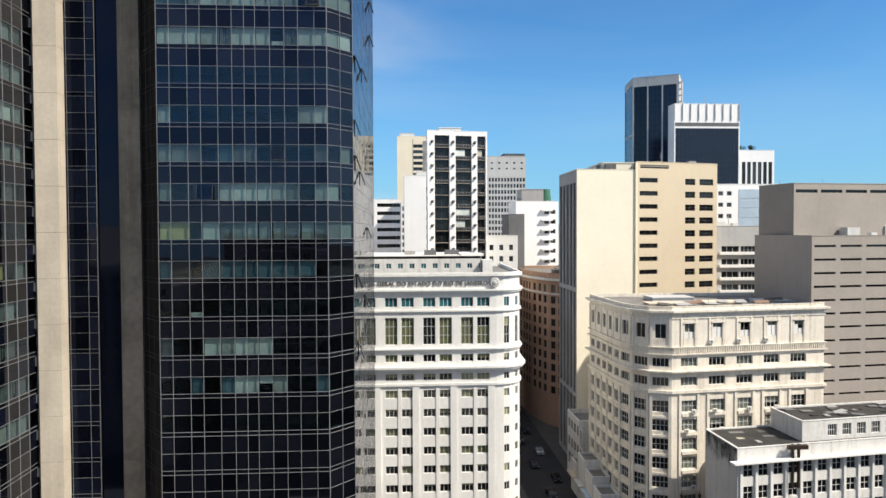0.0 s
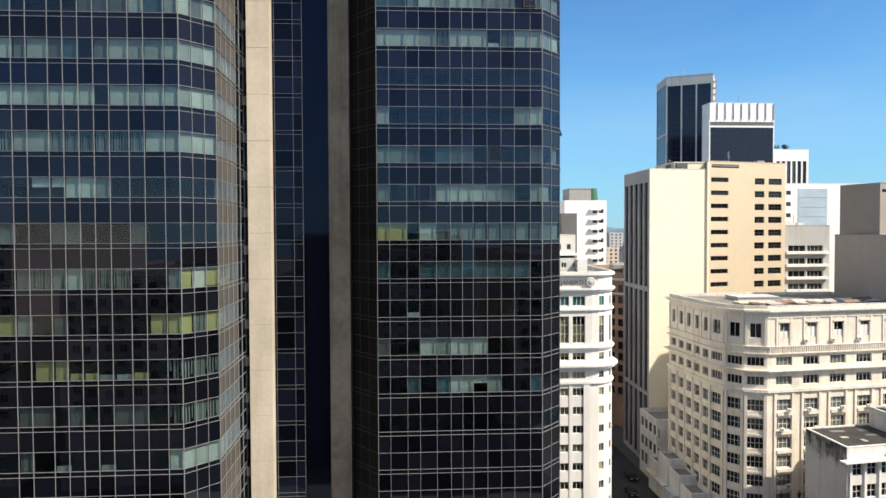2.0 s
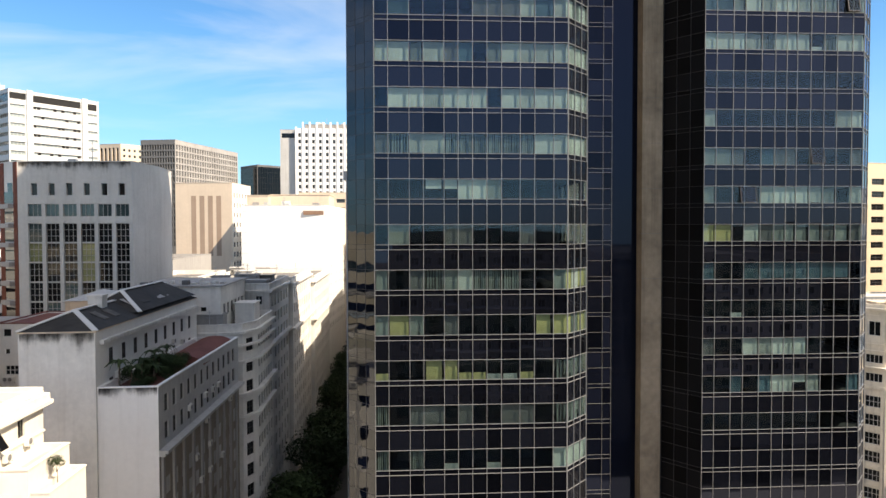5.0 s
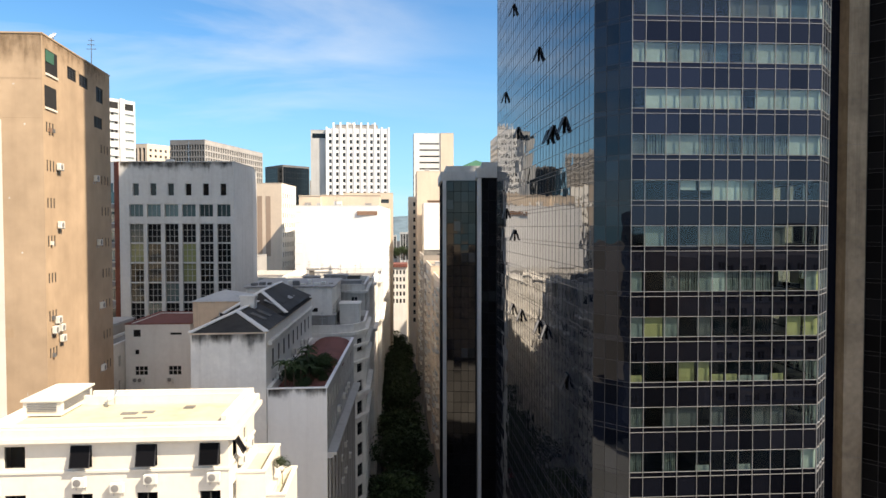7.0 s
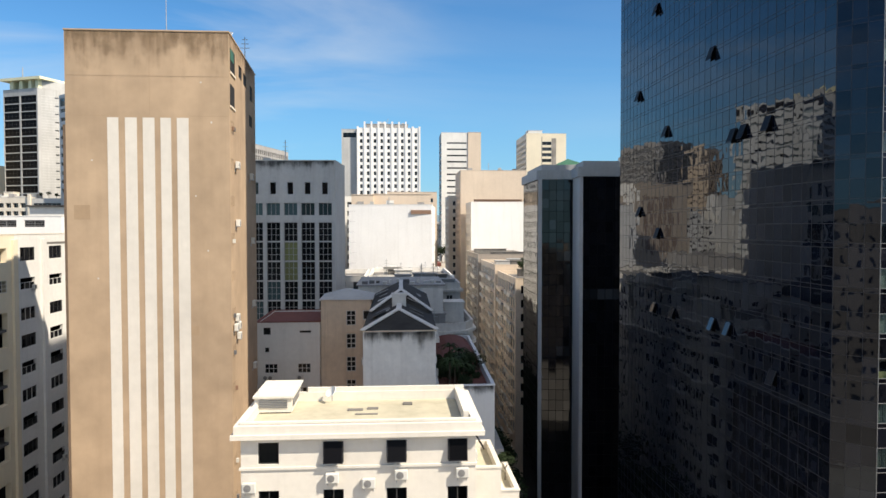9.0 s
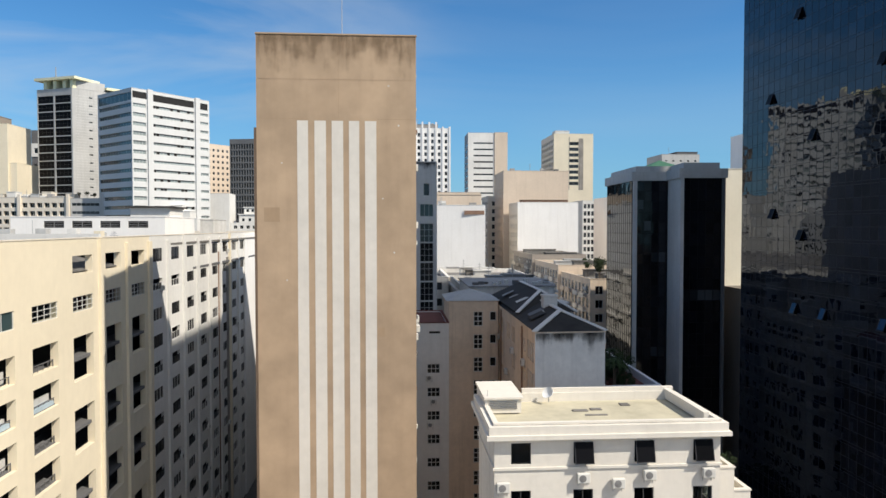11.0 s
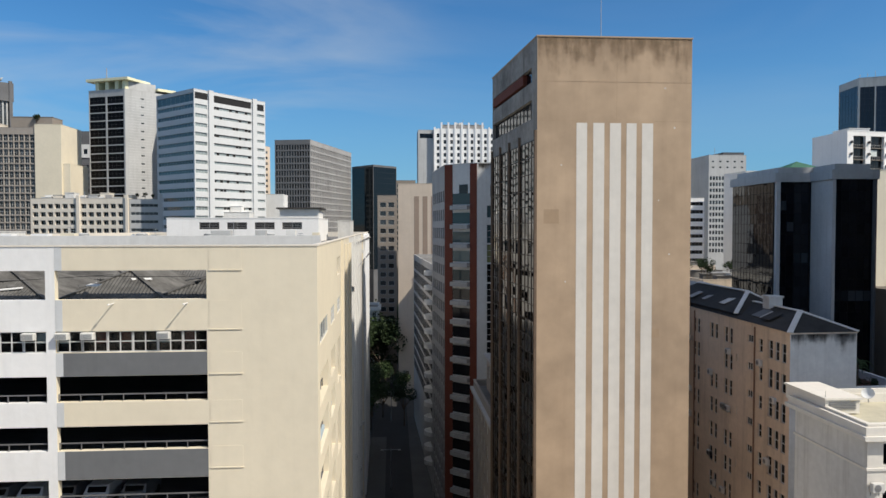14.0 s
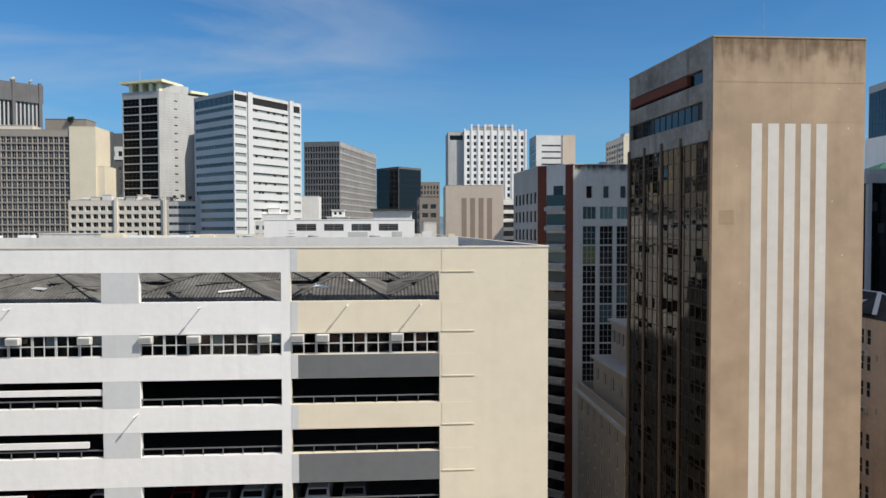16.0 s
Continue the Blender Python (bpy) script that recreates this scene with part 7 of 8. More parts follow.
for k, (y0, y1, x1, zt, mt) in enumerate(((102.0, 120.0, -59.6, 31.6, M_WASHED), (120.5, 141.0, -60.2, 36.0, M_WHITE_OLD), (141.5, 170.0, -59.4, 35.6, M_WASHED), (170.5, 207.0, -58.6, 33.8, M_WHITE))):
    P = rect(-76.5, y0, x1, y1) if k else [(-76.5, y0), (x1 - 4.6, y0), (x1 - 1.4, y0 + 1.4), (x1, y0 + 4.6), (x1, y1), (-76.5, y1)]
    side = 1 if k else 3
    b = building("street_block", "old pale street block with tiers of windows and a stepped roof", "apartment building", P, zt, mt,
        {side: dict(rects=grid(0.8, y1 - y0 - (0.8 if k else 5.4), int((y1 - y0) / 3), 1.3, floors(zt - 2.2, 0, 3.1, 1.9), (2, 2)), glass=G_DARKWIN, bars=M_FRAME_DK, inset=0.25),
         **({} if k else {q: dict(rects=grid(0.3, 3.1, 1, 1.7, floors(zt - 2.2, 0, 3.1, 1.9), (2, 2)), glass=G_DARKWIN, bars=M_FRAME_DK, inset=0.2) for q in (1, 2)}),
         0: dict(rects=grid(1.0, 16 if k else 11.6, 5 if k else 4, 1.1, floors(zt - 2.0, 22, 3.1, 1.5), (2, 1)), glass=G_FAR, bars=M_FRAME, inset=0.25)}, core=0)
    ring(b, "cornice", P, zt - 1.4, zt - 1.0, 0.5, mt, -0.02)
    ring(b, "cornice", P, zt - 10.5, zt - 10.0, 0.7, mt, -0.02)
    if not k:
        for cz in (2.9, 5.3, 13.5):
            ring(b, "cornice", P, zt - cz - 0.35, zt - cz, 0.55, mt, -0.02)
        facade(b, (-76.5, 104.2), (-64.2, 104.2), 30.6, 37.0, [(1.0, 2.0, 33.0, 34.2, 1, 1), (4.0, 5.0, 33.0, 34.2, 1, 1), (6.6, 8.0, 32.8, 34.4, 2, 1), (9.4, 10.2, 33.4, 34.0, 1, 1)], M_WASHED, glass=G_DARKWIN, bars=M_FRAME_DK)
        facade(b, (-64.2, 104.2), (-64.2, 120.0), 30.6, 37.0, grid(0.8, 15.0, 6, 1.1, [(32.6, 34.3)], (2, 2)), M_WASHED, glass=G_DARKWIN, bars=M_FRAME_DK)
        solid("upper_storey", [(-76.5, 104.5, 30.6, -64.5, 120.0, 36.8)], M_WASHED, b)
        solid("cornice", [(-76.8, 103.9, 37.0, -63.9, 120.1, 37.2)], M_GREY, b)
        solid("awning", [(-73.4, 102.6, 31.9, -67.6, 104.1, 32.0)], M_WHITE_OLD, b, "pale fabric awning")
        roof_box(b, -63.6, 110, -60.6, 114, zt - 0.8, zt + 2.2, M_WASHED)
        for q in range(12):
            c = -76 + 1.0 * q
            solid("rooftop_clutter", [(c, 105.0 + (q % 3), 37.2, c + rng.uniform(0.3, 0.9), 106.2 + (q % 3), 37.3 + rng.uniform(0.1, 0.6))], rng.choice((M_GREY, M_GREY_DK, M_FIBRE, M_WHITE_OLD)), b)
    for q in range(4):
        x = rng.uniform(-75, -64)
        roof_box(b, x, y0 + 2 + q * 3, x + rng.uniform(2, 4.5), y0 + 4.4 + q * 3, zt - 1.0, zt + rng.uniform(0.2, 1.6), rng.choice((M_GREY, M_WHITE_OLD, M_ROOF_GR)))
    for q in range(8 if k < 2 else 3):
        mast(rng.uniform(-75, -62), y0 + rng.uniform(1, 8), zt - 0.8, rng.uniform(1.8, 4.2), "old television antenna on a street block", 0.07)
building("street_block", "grey-white middle block with rooftop clutter", "apartment building", rect(-88, 138, -77, 160), 36.0, M_WASHED, {0: dict(rects=grid(0.5, 10.5, 4, 1.1, floors(35, 5, 3.1, 1.5)), glass=G_FAR, bars=M_FRAME)}, core=0)

# blank white building and its neighbours
blank = building("blank_white_building", "white building with a bare windowless wall", "apartment building", [(-85.0, 212.4), (-60.2, 210.6), (-57.0, 250.0), (-84.0, 250.0)], 52.2, M_BRIGHT,
    {1: dict(rects=grid(0.6, 38, 12, 1.4, floors(50, 12, 3.1, 1.7)), glass=G_FAR, bars=M_FRAME)}, core=0)
roof_box(blank, -84.5, 218, -78, 228, 52.0, 55.4, M_BEIGE)
roof_box(blank, -78, 222, -60, 240, 52.0, 55.8, M_BEIGE)
for k in range(16):
    solid("floor_line", [(-84.6, 212.26 - 0.002 * k, 50.3 - 3.1 * k, -60.6, 212.4, 50.36 - 3.1 * k)], M_GREY_LT, blank)
solid("roof_terrace_shade", [(-66.5, 210.6, 49.4, -60.5, 211.4, 50.6)], M_BROWN, blank)
bst = building("striped_beige_building", "beige building with four brown painted stripes", "office building", [(-110.2, 232.0), (-91.6, 229.8), (-90.0, 250.0), (-109.5, 252.0)], 60.0, M_BEIGE,
    {1: dict(rects=grid(0.6, 19, 6, 1.4, floors(57, 5, 3.2, 1.7)), mat=M_WHITE, glass=G_FAR, bars=M_FRAME)}, core=0)
mbs, lbs = edge_pose((-110.2, 232.0), (-91.6, 229.8))
for k in range(4):
    solid("brown_stripe", [(5.2 + 2.75 * k, -0.03, 36.5, 6.8 + 2.75 * k, -0.005, 55.9)], M_BEIGE_DK, bst, m=mbs)
building("white_balcony_block", "white block with stacked open balconies", "apartment building", rect(-89.0, 252, -74.0, 268), 56.5, M_WHITE, {0: dict(rects=grid(0.5, 14.5, 3, 4.0, floors(54.5, 10, 3.1, 1.9)), glass=G_FAR, bars=M_FRAME, inset=0.5, depth=0.7)}, core=0)
building("white_balcony_block", "cream block with a terrace beside the blank wall", "apartment building", rect(-74.0, 256, -56.0, 275), 58.2, M_BEIGE, {0: dict(rects=grid(0.5, 17, 4, 3.2, floors(56, 10, 3.1, 1.5)), glass=G_FAR, bars=M_FRAME, inset=0.4, depth=0.6)}, core=0)
# ribbed white tower
rib = building("ribbed_white_tower", "white tower with vertical ribs and small dark windows", "office tower", rect(-90.5, 363.5, -58.4, 385), 96.5, M_BRIGHT,
    {0: dict(rects=grid(0.3, 31.8, 9, 1.35, floors(94.0, 44, 3.3, 1.9)), glass=G_FAR, bars=M_FRAME_DK, inset=0.25, depth=0.4)}, core=0)
for k in range(10):
    x = -90.2 + 3.52 * k
    solid("rib", [(x - 0.45, 363.15, GROUND, x + 0.45, 363.5, 97.3 + (2.4 if 1 <= k <= 7 else 0))], M_BRIGHT, rib)
roof_box(rib, -86, 365, -64.5, 380, 96.0, 98.6, M_GREY)
building("grey_flank_tower", "plain grey flank of the ribbed tower", "office tower", rect(-98.6, 365.4, -90.55, 384), 96.0, M_GREY_LT, {0: dict(rects=[(0.8, 7.6, 91.8, 94.2, 3, 1)], glass=G_BLACK, bars=M_FRAME_DK)}, core=0)
building("narrow_white_tower", "narrow white tower with window bands", "office tower", rect(-44.5, 405, -29.2, 425), 100.0, M_WHITE,
    {0: dict(rects=[(3.2, 14.6, z - 0.9, z, 6, 1) for z in [94.5 - 3.6 * k for k in range(16)]], glass=G_FAR, bars=M_FRAME_DK), 3: dict(rects=[(1.0, 19.0, z - 1.7, z, 6, 1) for z in [94.5 - 3.6 * k for k in range(16)]], mat=M_GREY_LT, glass=G_FAR, bars=M_FRAME_DK)}, core=0)
building("beige_slab_tower", "beige flank beside the narrow white tower", "office tower", rect(-29.1, 404.5, -21.6, 424), 100.2, M_BEIGE)
crm = building("cream_slab_tower", "pale yellow slab tower with a dark weathered stair recess", "apartment tower", rect(2.4, 391, 25.0, 424), 98.0, M_CREAM,
    {3: dict(rects=grid(0.5, 32.5, 7, 3.2, floors(95, 60, 3.2, 1.9)), mat=M_CREAM_PALE, glass=G_FAR, bars=M_FRAME, inset=0.6, depth=0.8), 0: dict(rects=[(9.0, 14.2, z - 1.9, z, 2, 1) for z in [93.5 - 3.2 * k for k in range(8)]], glass=G_FAR, bars=M_GREY, inset=0.5, depth=0.8)}, core=0)
solid("stain_panel", [(8.6 + 2.4, 390.94, 66.5, 8.98 + 2.4, 390.99, 96.2), (14.3 + 2.4, 390.94, 66.5, 16.9 + 2.4, 390.99, 95.4)], M_STAINED, crm, "dark weather stain beside the recess")
roof_box(crm, 4.0, 394, 12.0, 402, 97.5, 100.0, M_WHITE)
bei2 = building("beige_block", "tall beige block with a blank stained front", "building", rect(-47.2, 258, -23.0, 280), 66.3, M_BEIGE, {3: dict(rects=grid(1, 20, 6, 1.2, floors(60, 5, 3.1, 1.7)), glass=G_FAR, bars=M_FRAME)}, core=0)
blk2 = building("blank_white_building", "white building with a bare sunlit wall and roof hut", "building", rect(-45.5, 238, -24.6, 256), 54.0, M_BRIGHT, {3: dict(rects=grid(1, 17, 5, 1.2, floors(50, 5, 3.1, 1.7)), mat=M_CREAM_PALE, glass=G_FAR, bars=M_FRAME)}, core=0)
roof_box(blk2, -44, 239, -28, 243, 53.6, 54.8, M_BROWN)
building("old_balcony_block", "old block with balconies beside the street", "apartment building", rect(-49.8, 282, -40.0, 300), 58.0, M_CREAM_PALE, {3: dict(rects=grid(0.6, 17, 5, 2.0, floors(56, 5, 3.1, 1.8)), glass=G_FAR, bars=M_FRAME), 0: dict(rects=grid(0.6, 9, 2, 2.0, floors(56, 5, 3.1, 1.8)), glass=G_FAR, bars=M_FRAME)}, core=0)
# old apartment row on the far side of the street
for k, (y0, y1, x0, zt) in enumerate(((150.0, 176.0, -45.6, 34.5), (176.5, 205.0, -46.2, 36.0), (205.5, 237.0, -47.0, 37.5))):
    P = rect(x0, y0, x0 + 16, y1)
    b = building("balcony_row_house", "weathered beige apartment block with tiers of balconies", "apartment building", P, zt, (M_PINK, M_BEIGE, M_TAUPE)[k],
        {3: dict(rects=grid(0.6, y1 - y0 - 0.6, int((y1 - y0) / 3.0), 2.0, floors(zt - 1.3, 0, 3.0, 2.1), (2, 1)), glass=G_BLACK, bars=M_FRAME, inset=0.12),
         0: dict(rects=grid(0.5, 15.5, 5, 1.7, floors(zt - 1.5, 6, 3.0, 1.8), (2, 1)), glass=G_BLACK, bars=M_FRAME, inset=0.25)}, core=0)
    mm, ll = edge_pose(P[3], P[0])
    for j in range(12):
        for q in range(4):
            u0 = 0.8 + q * (ll - 1.2) / 4
            u1 = u0 + (ll - 1.2) / 4 * 0.62
            out = 0.85 if q % 2 else 0.55
            solid("balcony", [(u0, -out, zt - 4.3 - 3.0 * j, u1, 0, zt - 4.1 - 3.0 * j), (u0, -out, zt - 4.1 - 3.0 * j, u1, -out + 0.1, zt - 3.3 - 3.0 * j)], rng.choice(((M_PINK, M_BEIGE, M_TAUPE)[k], M_CREAM_PALE, M_GREY_LT)), b, m=mm)
        ac_unit(b, mm @ Matrix.Translation((rng.uniform(1, ll - 1), 0, zt - 3.0 * (j % 9) - 2.6)))
    for q in range(5):
        roof_box(b, x0 + rng.uniform(0.5, 10), y0 + 2 + 4 * q, x0 + rng.uniform(11, 14), y0 + 4 + 4 * q, zt - 0.9, zt + rng.uniform(0.1, 1.0), rng.choice((M_ROOF_GR, M_FIBRE, M_GREY_LT)))
# dark glass block with grey piers
DK = [(-47.1, 119.2), (-41.4, 118.4), (-42.0, 111.7), (-34.9, 111.5), (-34.5, 136.0), (-46.6, 135.4)]
dk = thing("black_glass_block", "black glass office block framed by grey concrete piers", "office building", (-40, 126, GROUND))


M_PITCH = surf("black_anodised_bar", (0.008, 0.008, 0.009), 0.6, 0.2, 0.3, 2.0, 0.0, 0.0, spec=0.1)


def glass_bay(bld, p0, p1, u0, u1, n, gm, jit, back, bar_mat=M_PITCH):
    """A glazed bay with its grid of mullions."""
    m, _ = edge_pose(p0, p1)
    gv, gf, bv, bf = [], [], [], []
    w = (u1 - u0) / n
    for j in range(35):
        for i in range(n):
            add_panel(gv, gf, m, u0 + w * (i + 0.5), 52.6 - 1.78 * j, w - 0.03, 1.74, jit, back)
        box_data(bv, bf, u0, back - 0.03, 53.5 - 1.78 * j - 0.03, u1, back + 0.03, 53.5 - 1.78 * j + 0.03)
    for i in range(n + 1):
        box_data(bv, bf, u0 + w * i - 0.03, back - 0.03, GROUND, u0 + w * i + 0.03, back + 0.03, 53.5)
    tagged(child("glazing", mesh_from("glazing", gv, gf, gm), bld, Matrix.Translation((0, 0, 0))), kind="stuff")
    child("mullion_grid", mesh_from("mullion_grid", bv, bf, bar_mat), bld, m)


glass_bay(dk, DK[5], DK[0], 0.2, 15.4, 13, G_DIM, 0.006, 0.0, M_PITCH)
glass_bay(dk, DK[0], DK[1], 0.6, 5.5, 4, G_BLACK, 0.008, 0.25)
glass_bay(dk, DK[2], DK[3], 0.35, 6.7, 5, G_BLACK, 0.004, 0.25)
md0, ld0 = edge_pose(DK[0], DK[1])
md1, ld1 = edge_pose(DK[1], DK[2])
md2, ld2 = edge_pose(DK[2], DK[3])
# single panes of paler glass paint lit rooms by colour alone
for i in range(5):
    child("pane", quad_pane("lit_pane", 1.15, 1.6, G_FAR), dk, md2 @ Matrix.Translation((0.98 + 1.27 * i, 0.22, 34.8)))
for i, z in ((2, 40.6), (3, 40.6), (1, 45.9), (2, 24.5), (3, 24.5), (0, 49.5)):
    child("pane", quad_pane("lit_pane", 1.05, 1.6, G_FAR), dk, md0 @ Matrix.Translation((1.21 + 1.22 * i, 0.22, z)))
solid("pier", [(0.0, -0.3, GROUND, 0.6, 0.6, 54.0)], M_GREY_PALE, dk, m=md0)
solid("flank_wall", [(0.02, -0.02, GROUND, ld1 + 0.02, 0.5, 54.0)], M_GREY_PALE, dk, "plain pale concrete flank wall", m=md1)
solid("pier", [(6.7, -0.3, GROUND, ld2, 0.6, 54.0)], M_GREY_DK, dk, m=md2)
plate(dk, "crown", offset_poly(DK, 0.35), 53.5, 55.0, M_GREY_LT)
plate(dk, "roof", offset_poly(DK, -0.6), 55.0, 56.0, M_GREY_LT)
plate(dk, "body", offset_poly(DK, -0.4), GROUND, 53.5, M_BLACK)
rv = [(-44, 121, 56.0), (-38, 120.6, 56.0), (-38, 127, 56.0), (-44, 127, 56.0), (-41, 123.5, 57.4)]
child("copper_roof", mesh_from("copper_roof", rv, [(0, 1, 4), (1, 2, 4), (2, 3, 4), (3, 0, 4)], M_GREEN), dk, Matrix.Translation((0, 0, 0)), "small green pyramid roof")
building("cream_blank_block", "cream block with a bare wall beside the black glass block", "building", rect(-31.4, 119.5, -14.0, 138), 55.6, M_CREAM_LT)
brown_win = building("brown_window_block", "shaded brown-grey block with stacked windows", "apartment building", rect(-31.0, 110.0, -18.0, 119.2), 35.5, M_TAUPE, {0: dict(rects=grid(0.5, 12.5, 4, 2.2, floors(34, GROUND + 2, 3.1, 1.6), (2, 1)), glass=G_FAR, bars=M_FRAME)}, core=0)
for z, _ in floors(34, GROUND + 2, 3.1, 1.6):
    solid("window_ledge", [(-31.0, 109.6, z - 0.35, -18.0, 110.0, z - 0.15)], M_WHITE_OLD, brown_win)

# ---- old corner row beside the left-hand street ----
ORP = [(-103.8, 150.0), (-92, 150), (-92, 205), (-106.0, 205)]
orow = building("old_corner_building", "old pale building with rounded balconies", "apartment building", ORP, 38.0, M_GREY, {3: dict(rects=grid(0.6, 54, 16, 2.7, floors(36.6, 4, 3.1, 2.35), (3, 1)), glass=G_DARKWIN, bars=M_FRAME_DK, inset=0.08, depth=0.15), 0: dict(rects=grid(0.5, 11.5, 4, 1.6, floors(38, GROUND + 3, 3.1, 2.0), (2, 1)), glass=G_DARKWIN, bars=M_FRAME_DK)}, core=0)
mor, lor = edge_pose(ORP[3], ORP[0])
for j in range(14):
    bm = bmesh.new()
    bmesh.ops.create_cone(bm, cap_ends=True, segments=20, radius1=2.2, radius2=2.2, depth=0.9, matrix=Matrix.Translation((lor - 2.6, 0.6, 36.2 - 3.1 * j)))
    part("round_balcony", bm, M_WHITE_OLD, orow, "", mor)
LLP = rect(-100.3, 83.5, -92.2, 106.5)
low_left = building("low_side_building", "low grey-white building at the foot of the tan tower", "apartment building", LLP, 23.4, M_TAUPE, {3: dict(rects=grid(0.6, 22.4, 7, 1.3, floors(21.4, GROUND + 3, 3.1, 1.8), (2, 1)), glass=G_DARKWIN, bars=M_FRAME)})
ring(low_left, "cornice", LLP, 22.0, 22.4, 0.45, M_GREY_LT, -0.02)
for x0, y0, z0, z1 in ((-98.6, 90.0, 22.6, 27.4), (-96.0, 96.0, 27.6, 32.6)):
    solid("upper_storey", [(x0 + 0.32, y0 + 0.32, z0, -92.4, 104.5, z1)], M_TAUPE, low_left)
    facade(low_left, (x0, 104.5), (x0, y0), z0, z1, grid(0.5, 104.0 - y0, 4, 1.3, [(z1 - 3.0, z1 - 1.2)], (2, 1)), M_TAUPE, glass=G_BLACK, bars=M_FRAME)
    facade(low_left, (x0, y0), (-92.4, y0), z0, z1, grid(0.4, -92.8 - x0, 2, 1.1, [(z1 - 3.0, z1 - 1.2)], (2, 1)), M_TAUPE, glass=G_BLACK, bars=M_FRAME)
    solid("cornice", [(x0 - 0.5, y0 - 0.5, z1, -92.3, 104.8, z1 + 0.3)], M_GREY, low_left)
# ---- skyline to the left ----
WS = [(-208.6, 300.5), (-188.5, 282.3), (-166.4, 310.6), (-186.0, 329.0)]
l0, l1 = edge_pose(WS[0], WS[1])[1], edge_pose(WS[1], WS[2])[1]
rows_ws = [(94.0 - 3.62 * k - 1.5, 94.0 - 3.62 * k) for k in range(18)]
ws0 = [(0.8, l0 - 0.8, a, b, 12, 1) for a, b in rows_ws]
ws1 = [(0.5, 6.0, a, b, 4, 1) for a, b in rows_ws] + [(9.0, 28.2, b - 1.15, b, 12, 1) for a, b in rows_ws] + [(31.0, l1 - 0.6, b - 1.15, b, 3, 1) for a, b in rows_ws]
ws0.append((0.3, l0 - 0.3, 95.0, 98.2, 8, 1))
ws1 += [(0.4, 6.4, 96.0, 98.6, 3, 1), (9.0, 28.2, 95.6, 98.4, 1, 1), (31.2, l1 - 0.8, 95.4, 98.2, 1, 1)]
ws = building("white_slab_tower", "white slab tower with horizontal window bands", "office tower", WS, 99.6, M_PANEL_W, {0: dict(rects=ws0, glass=G_TEALDK, bars=M_FRAME, inset=0.4, depth=0.6), 1: dict(rects=ws1, glass=G_PALE, bars=M_FRAME, inset=0.4, depth=0.6)}, core=0)
mws1, _ = edge_pose(WS[1], WS[2])
# black bars paint shade under band heads; black boxes fill panes and top recesses
dv, df_ = [], []
for a, b in rows_ws:
    box_data(dv, df_, 9.0, 0.02, b - 0.16, 28.2, 0.36, b)
    for i in range(12):
        if rng.random() < 0.3:
            box_data(dv, df_, 9.1 + 1.6 * i, 0.3, b - 1.1, 10.4 + 1.6 * i, 0.37, b - 0.2)
for u0, u1 in ((0.4, 6.4), (9.0, 28.2), (31.2, l1 - 0.8)):
    box_data(dv, df_, u0, 0.2, 95.7, u1, 0.38, 98.3)
tagged(child("open_pane", mesh_from("open_pane", dv, df_, M_BLACK), ws, mws1), kind="stuff")
for u0, u1 in ((6.5, 8.8), (28.6, 30.8)):
    solid("white_pier", [(u0, -0.7, GROUND, u1, 0, 100.0)], M_PANEL_W, ws, m=mws1)
YS = [(-252.2, 340.7), (-233.3, 333.4), (-214.0, 352.0), (-235.0, 366.0)]
ysr = [(0.35 + a, 9.5 + a, z - 3.3, z, 4, 2) for z in [106.0 - 3.75 * k for k in range(20)] for a in (0, 10.0)]
ys = building("yellow_top_tower", "dark banded office tower with a yellow steel crown", "office tower", YS, 109.0, M_GREY_LT, {0: dict(rects=ysr, glass=G_DULL, bars=M_FRAME_DK, inset=0.3, depth=0.5), 1: dict(rects=[(1.5, 25.0, z - 0.12, z, 1, 1) for z in [106.0 - 1.25 * k for k in range(50)]] + [(7.2, 9.0, z - 0.95, z - 0.2, 1, 1) for z in [106.0 - 3.75 * k for k in range(17)]], glass=G_FAR, bars=M_FRAME, inset=0.08, depth=0.12)}, core=0)
mys, lys = edge_pose(YS[0], YS[1])
solid("crown_frame", [(-0.5, -1.0, 113.0, lys + 2.5, 14.0, 114.2)] + [(a, 0.5, 109.0, a + 1.8, 9.0, 113.0) for a in (3.5, 9.0, 14.5, 18.5)], M_YEL_ROOF, ys, "pale yellow steel crown", m=mys)
mys1, _ = edge_pose(YS[1], YS[2])
solid("lift_house", [(1.0, 1.0, 109.0, 15.0, 12.0, 113.0)], M_GREY_LT, ys, m=mys1)
solid("crown_arm", [(15.0, -1.0, 110.0, 24.0, 10.0, 111.2)], M_YEL_ROOF, ys, m=mys1)
mast(-246, 346, 114.0, 7.0, "lattice mast on the yellow crown", 0.35)
# dark grey walls hold the shade between the two towers
building("dark_shadow_block", "block between two towers, coloured dark for its shade", "office tower", [(-219, 341), (-212, 334), (-203, 345), (-212, 352)], 95.0, M_GREY_DK, {0: dict(rects=grid(0.5, 9, 3, 1.8, floors(93, 40, 3.4, 1.6)), glass=G_FAR, bars=M_FRAME)}, core=0)
cbr = grid(0.4, 68.5, 30, 1.95, floors(87.5, 40, 3.3, 2.75), (2, 2))
cb = building("grid_block", "broad office block with a close concrete grid", "office building", rect(-340.0, 330, -271.2, 350), 90.5, M_TAUPE, {0: dict(rects=cbr, glass=G_FAR, bars=M_FRAME, inset=0.6, depth=0.9)}, core=0)
building("cream_flank_block", "cream flank of the grid block", "office building", rect(-271.15, 329.5, -259.8, 350), 92.0, M_CREAM)
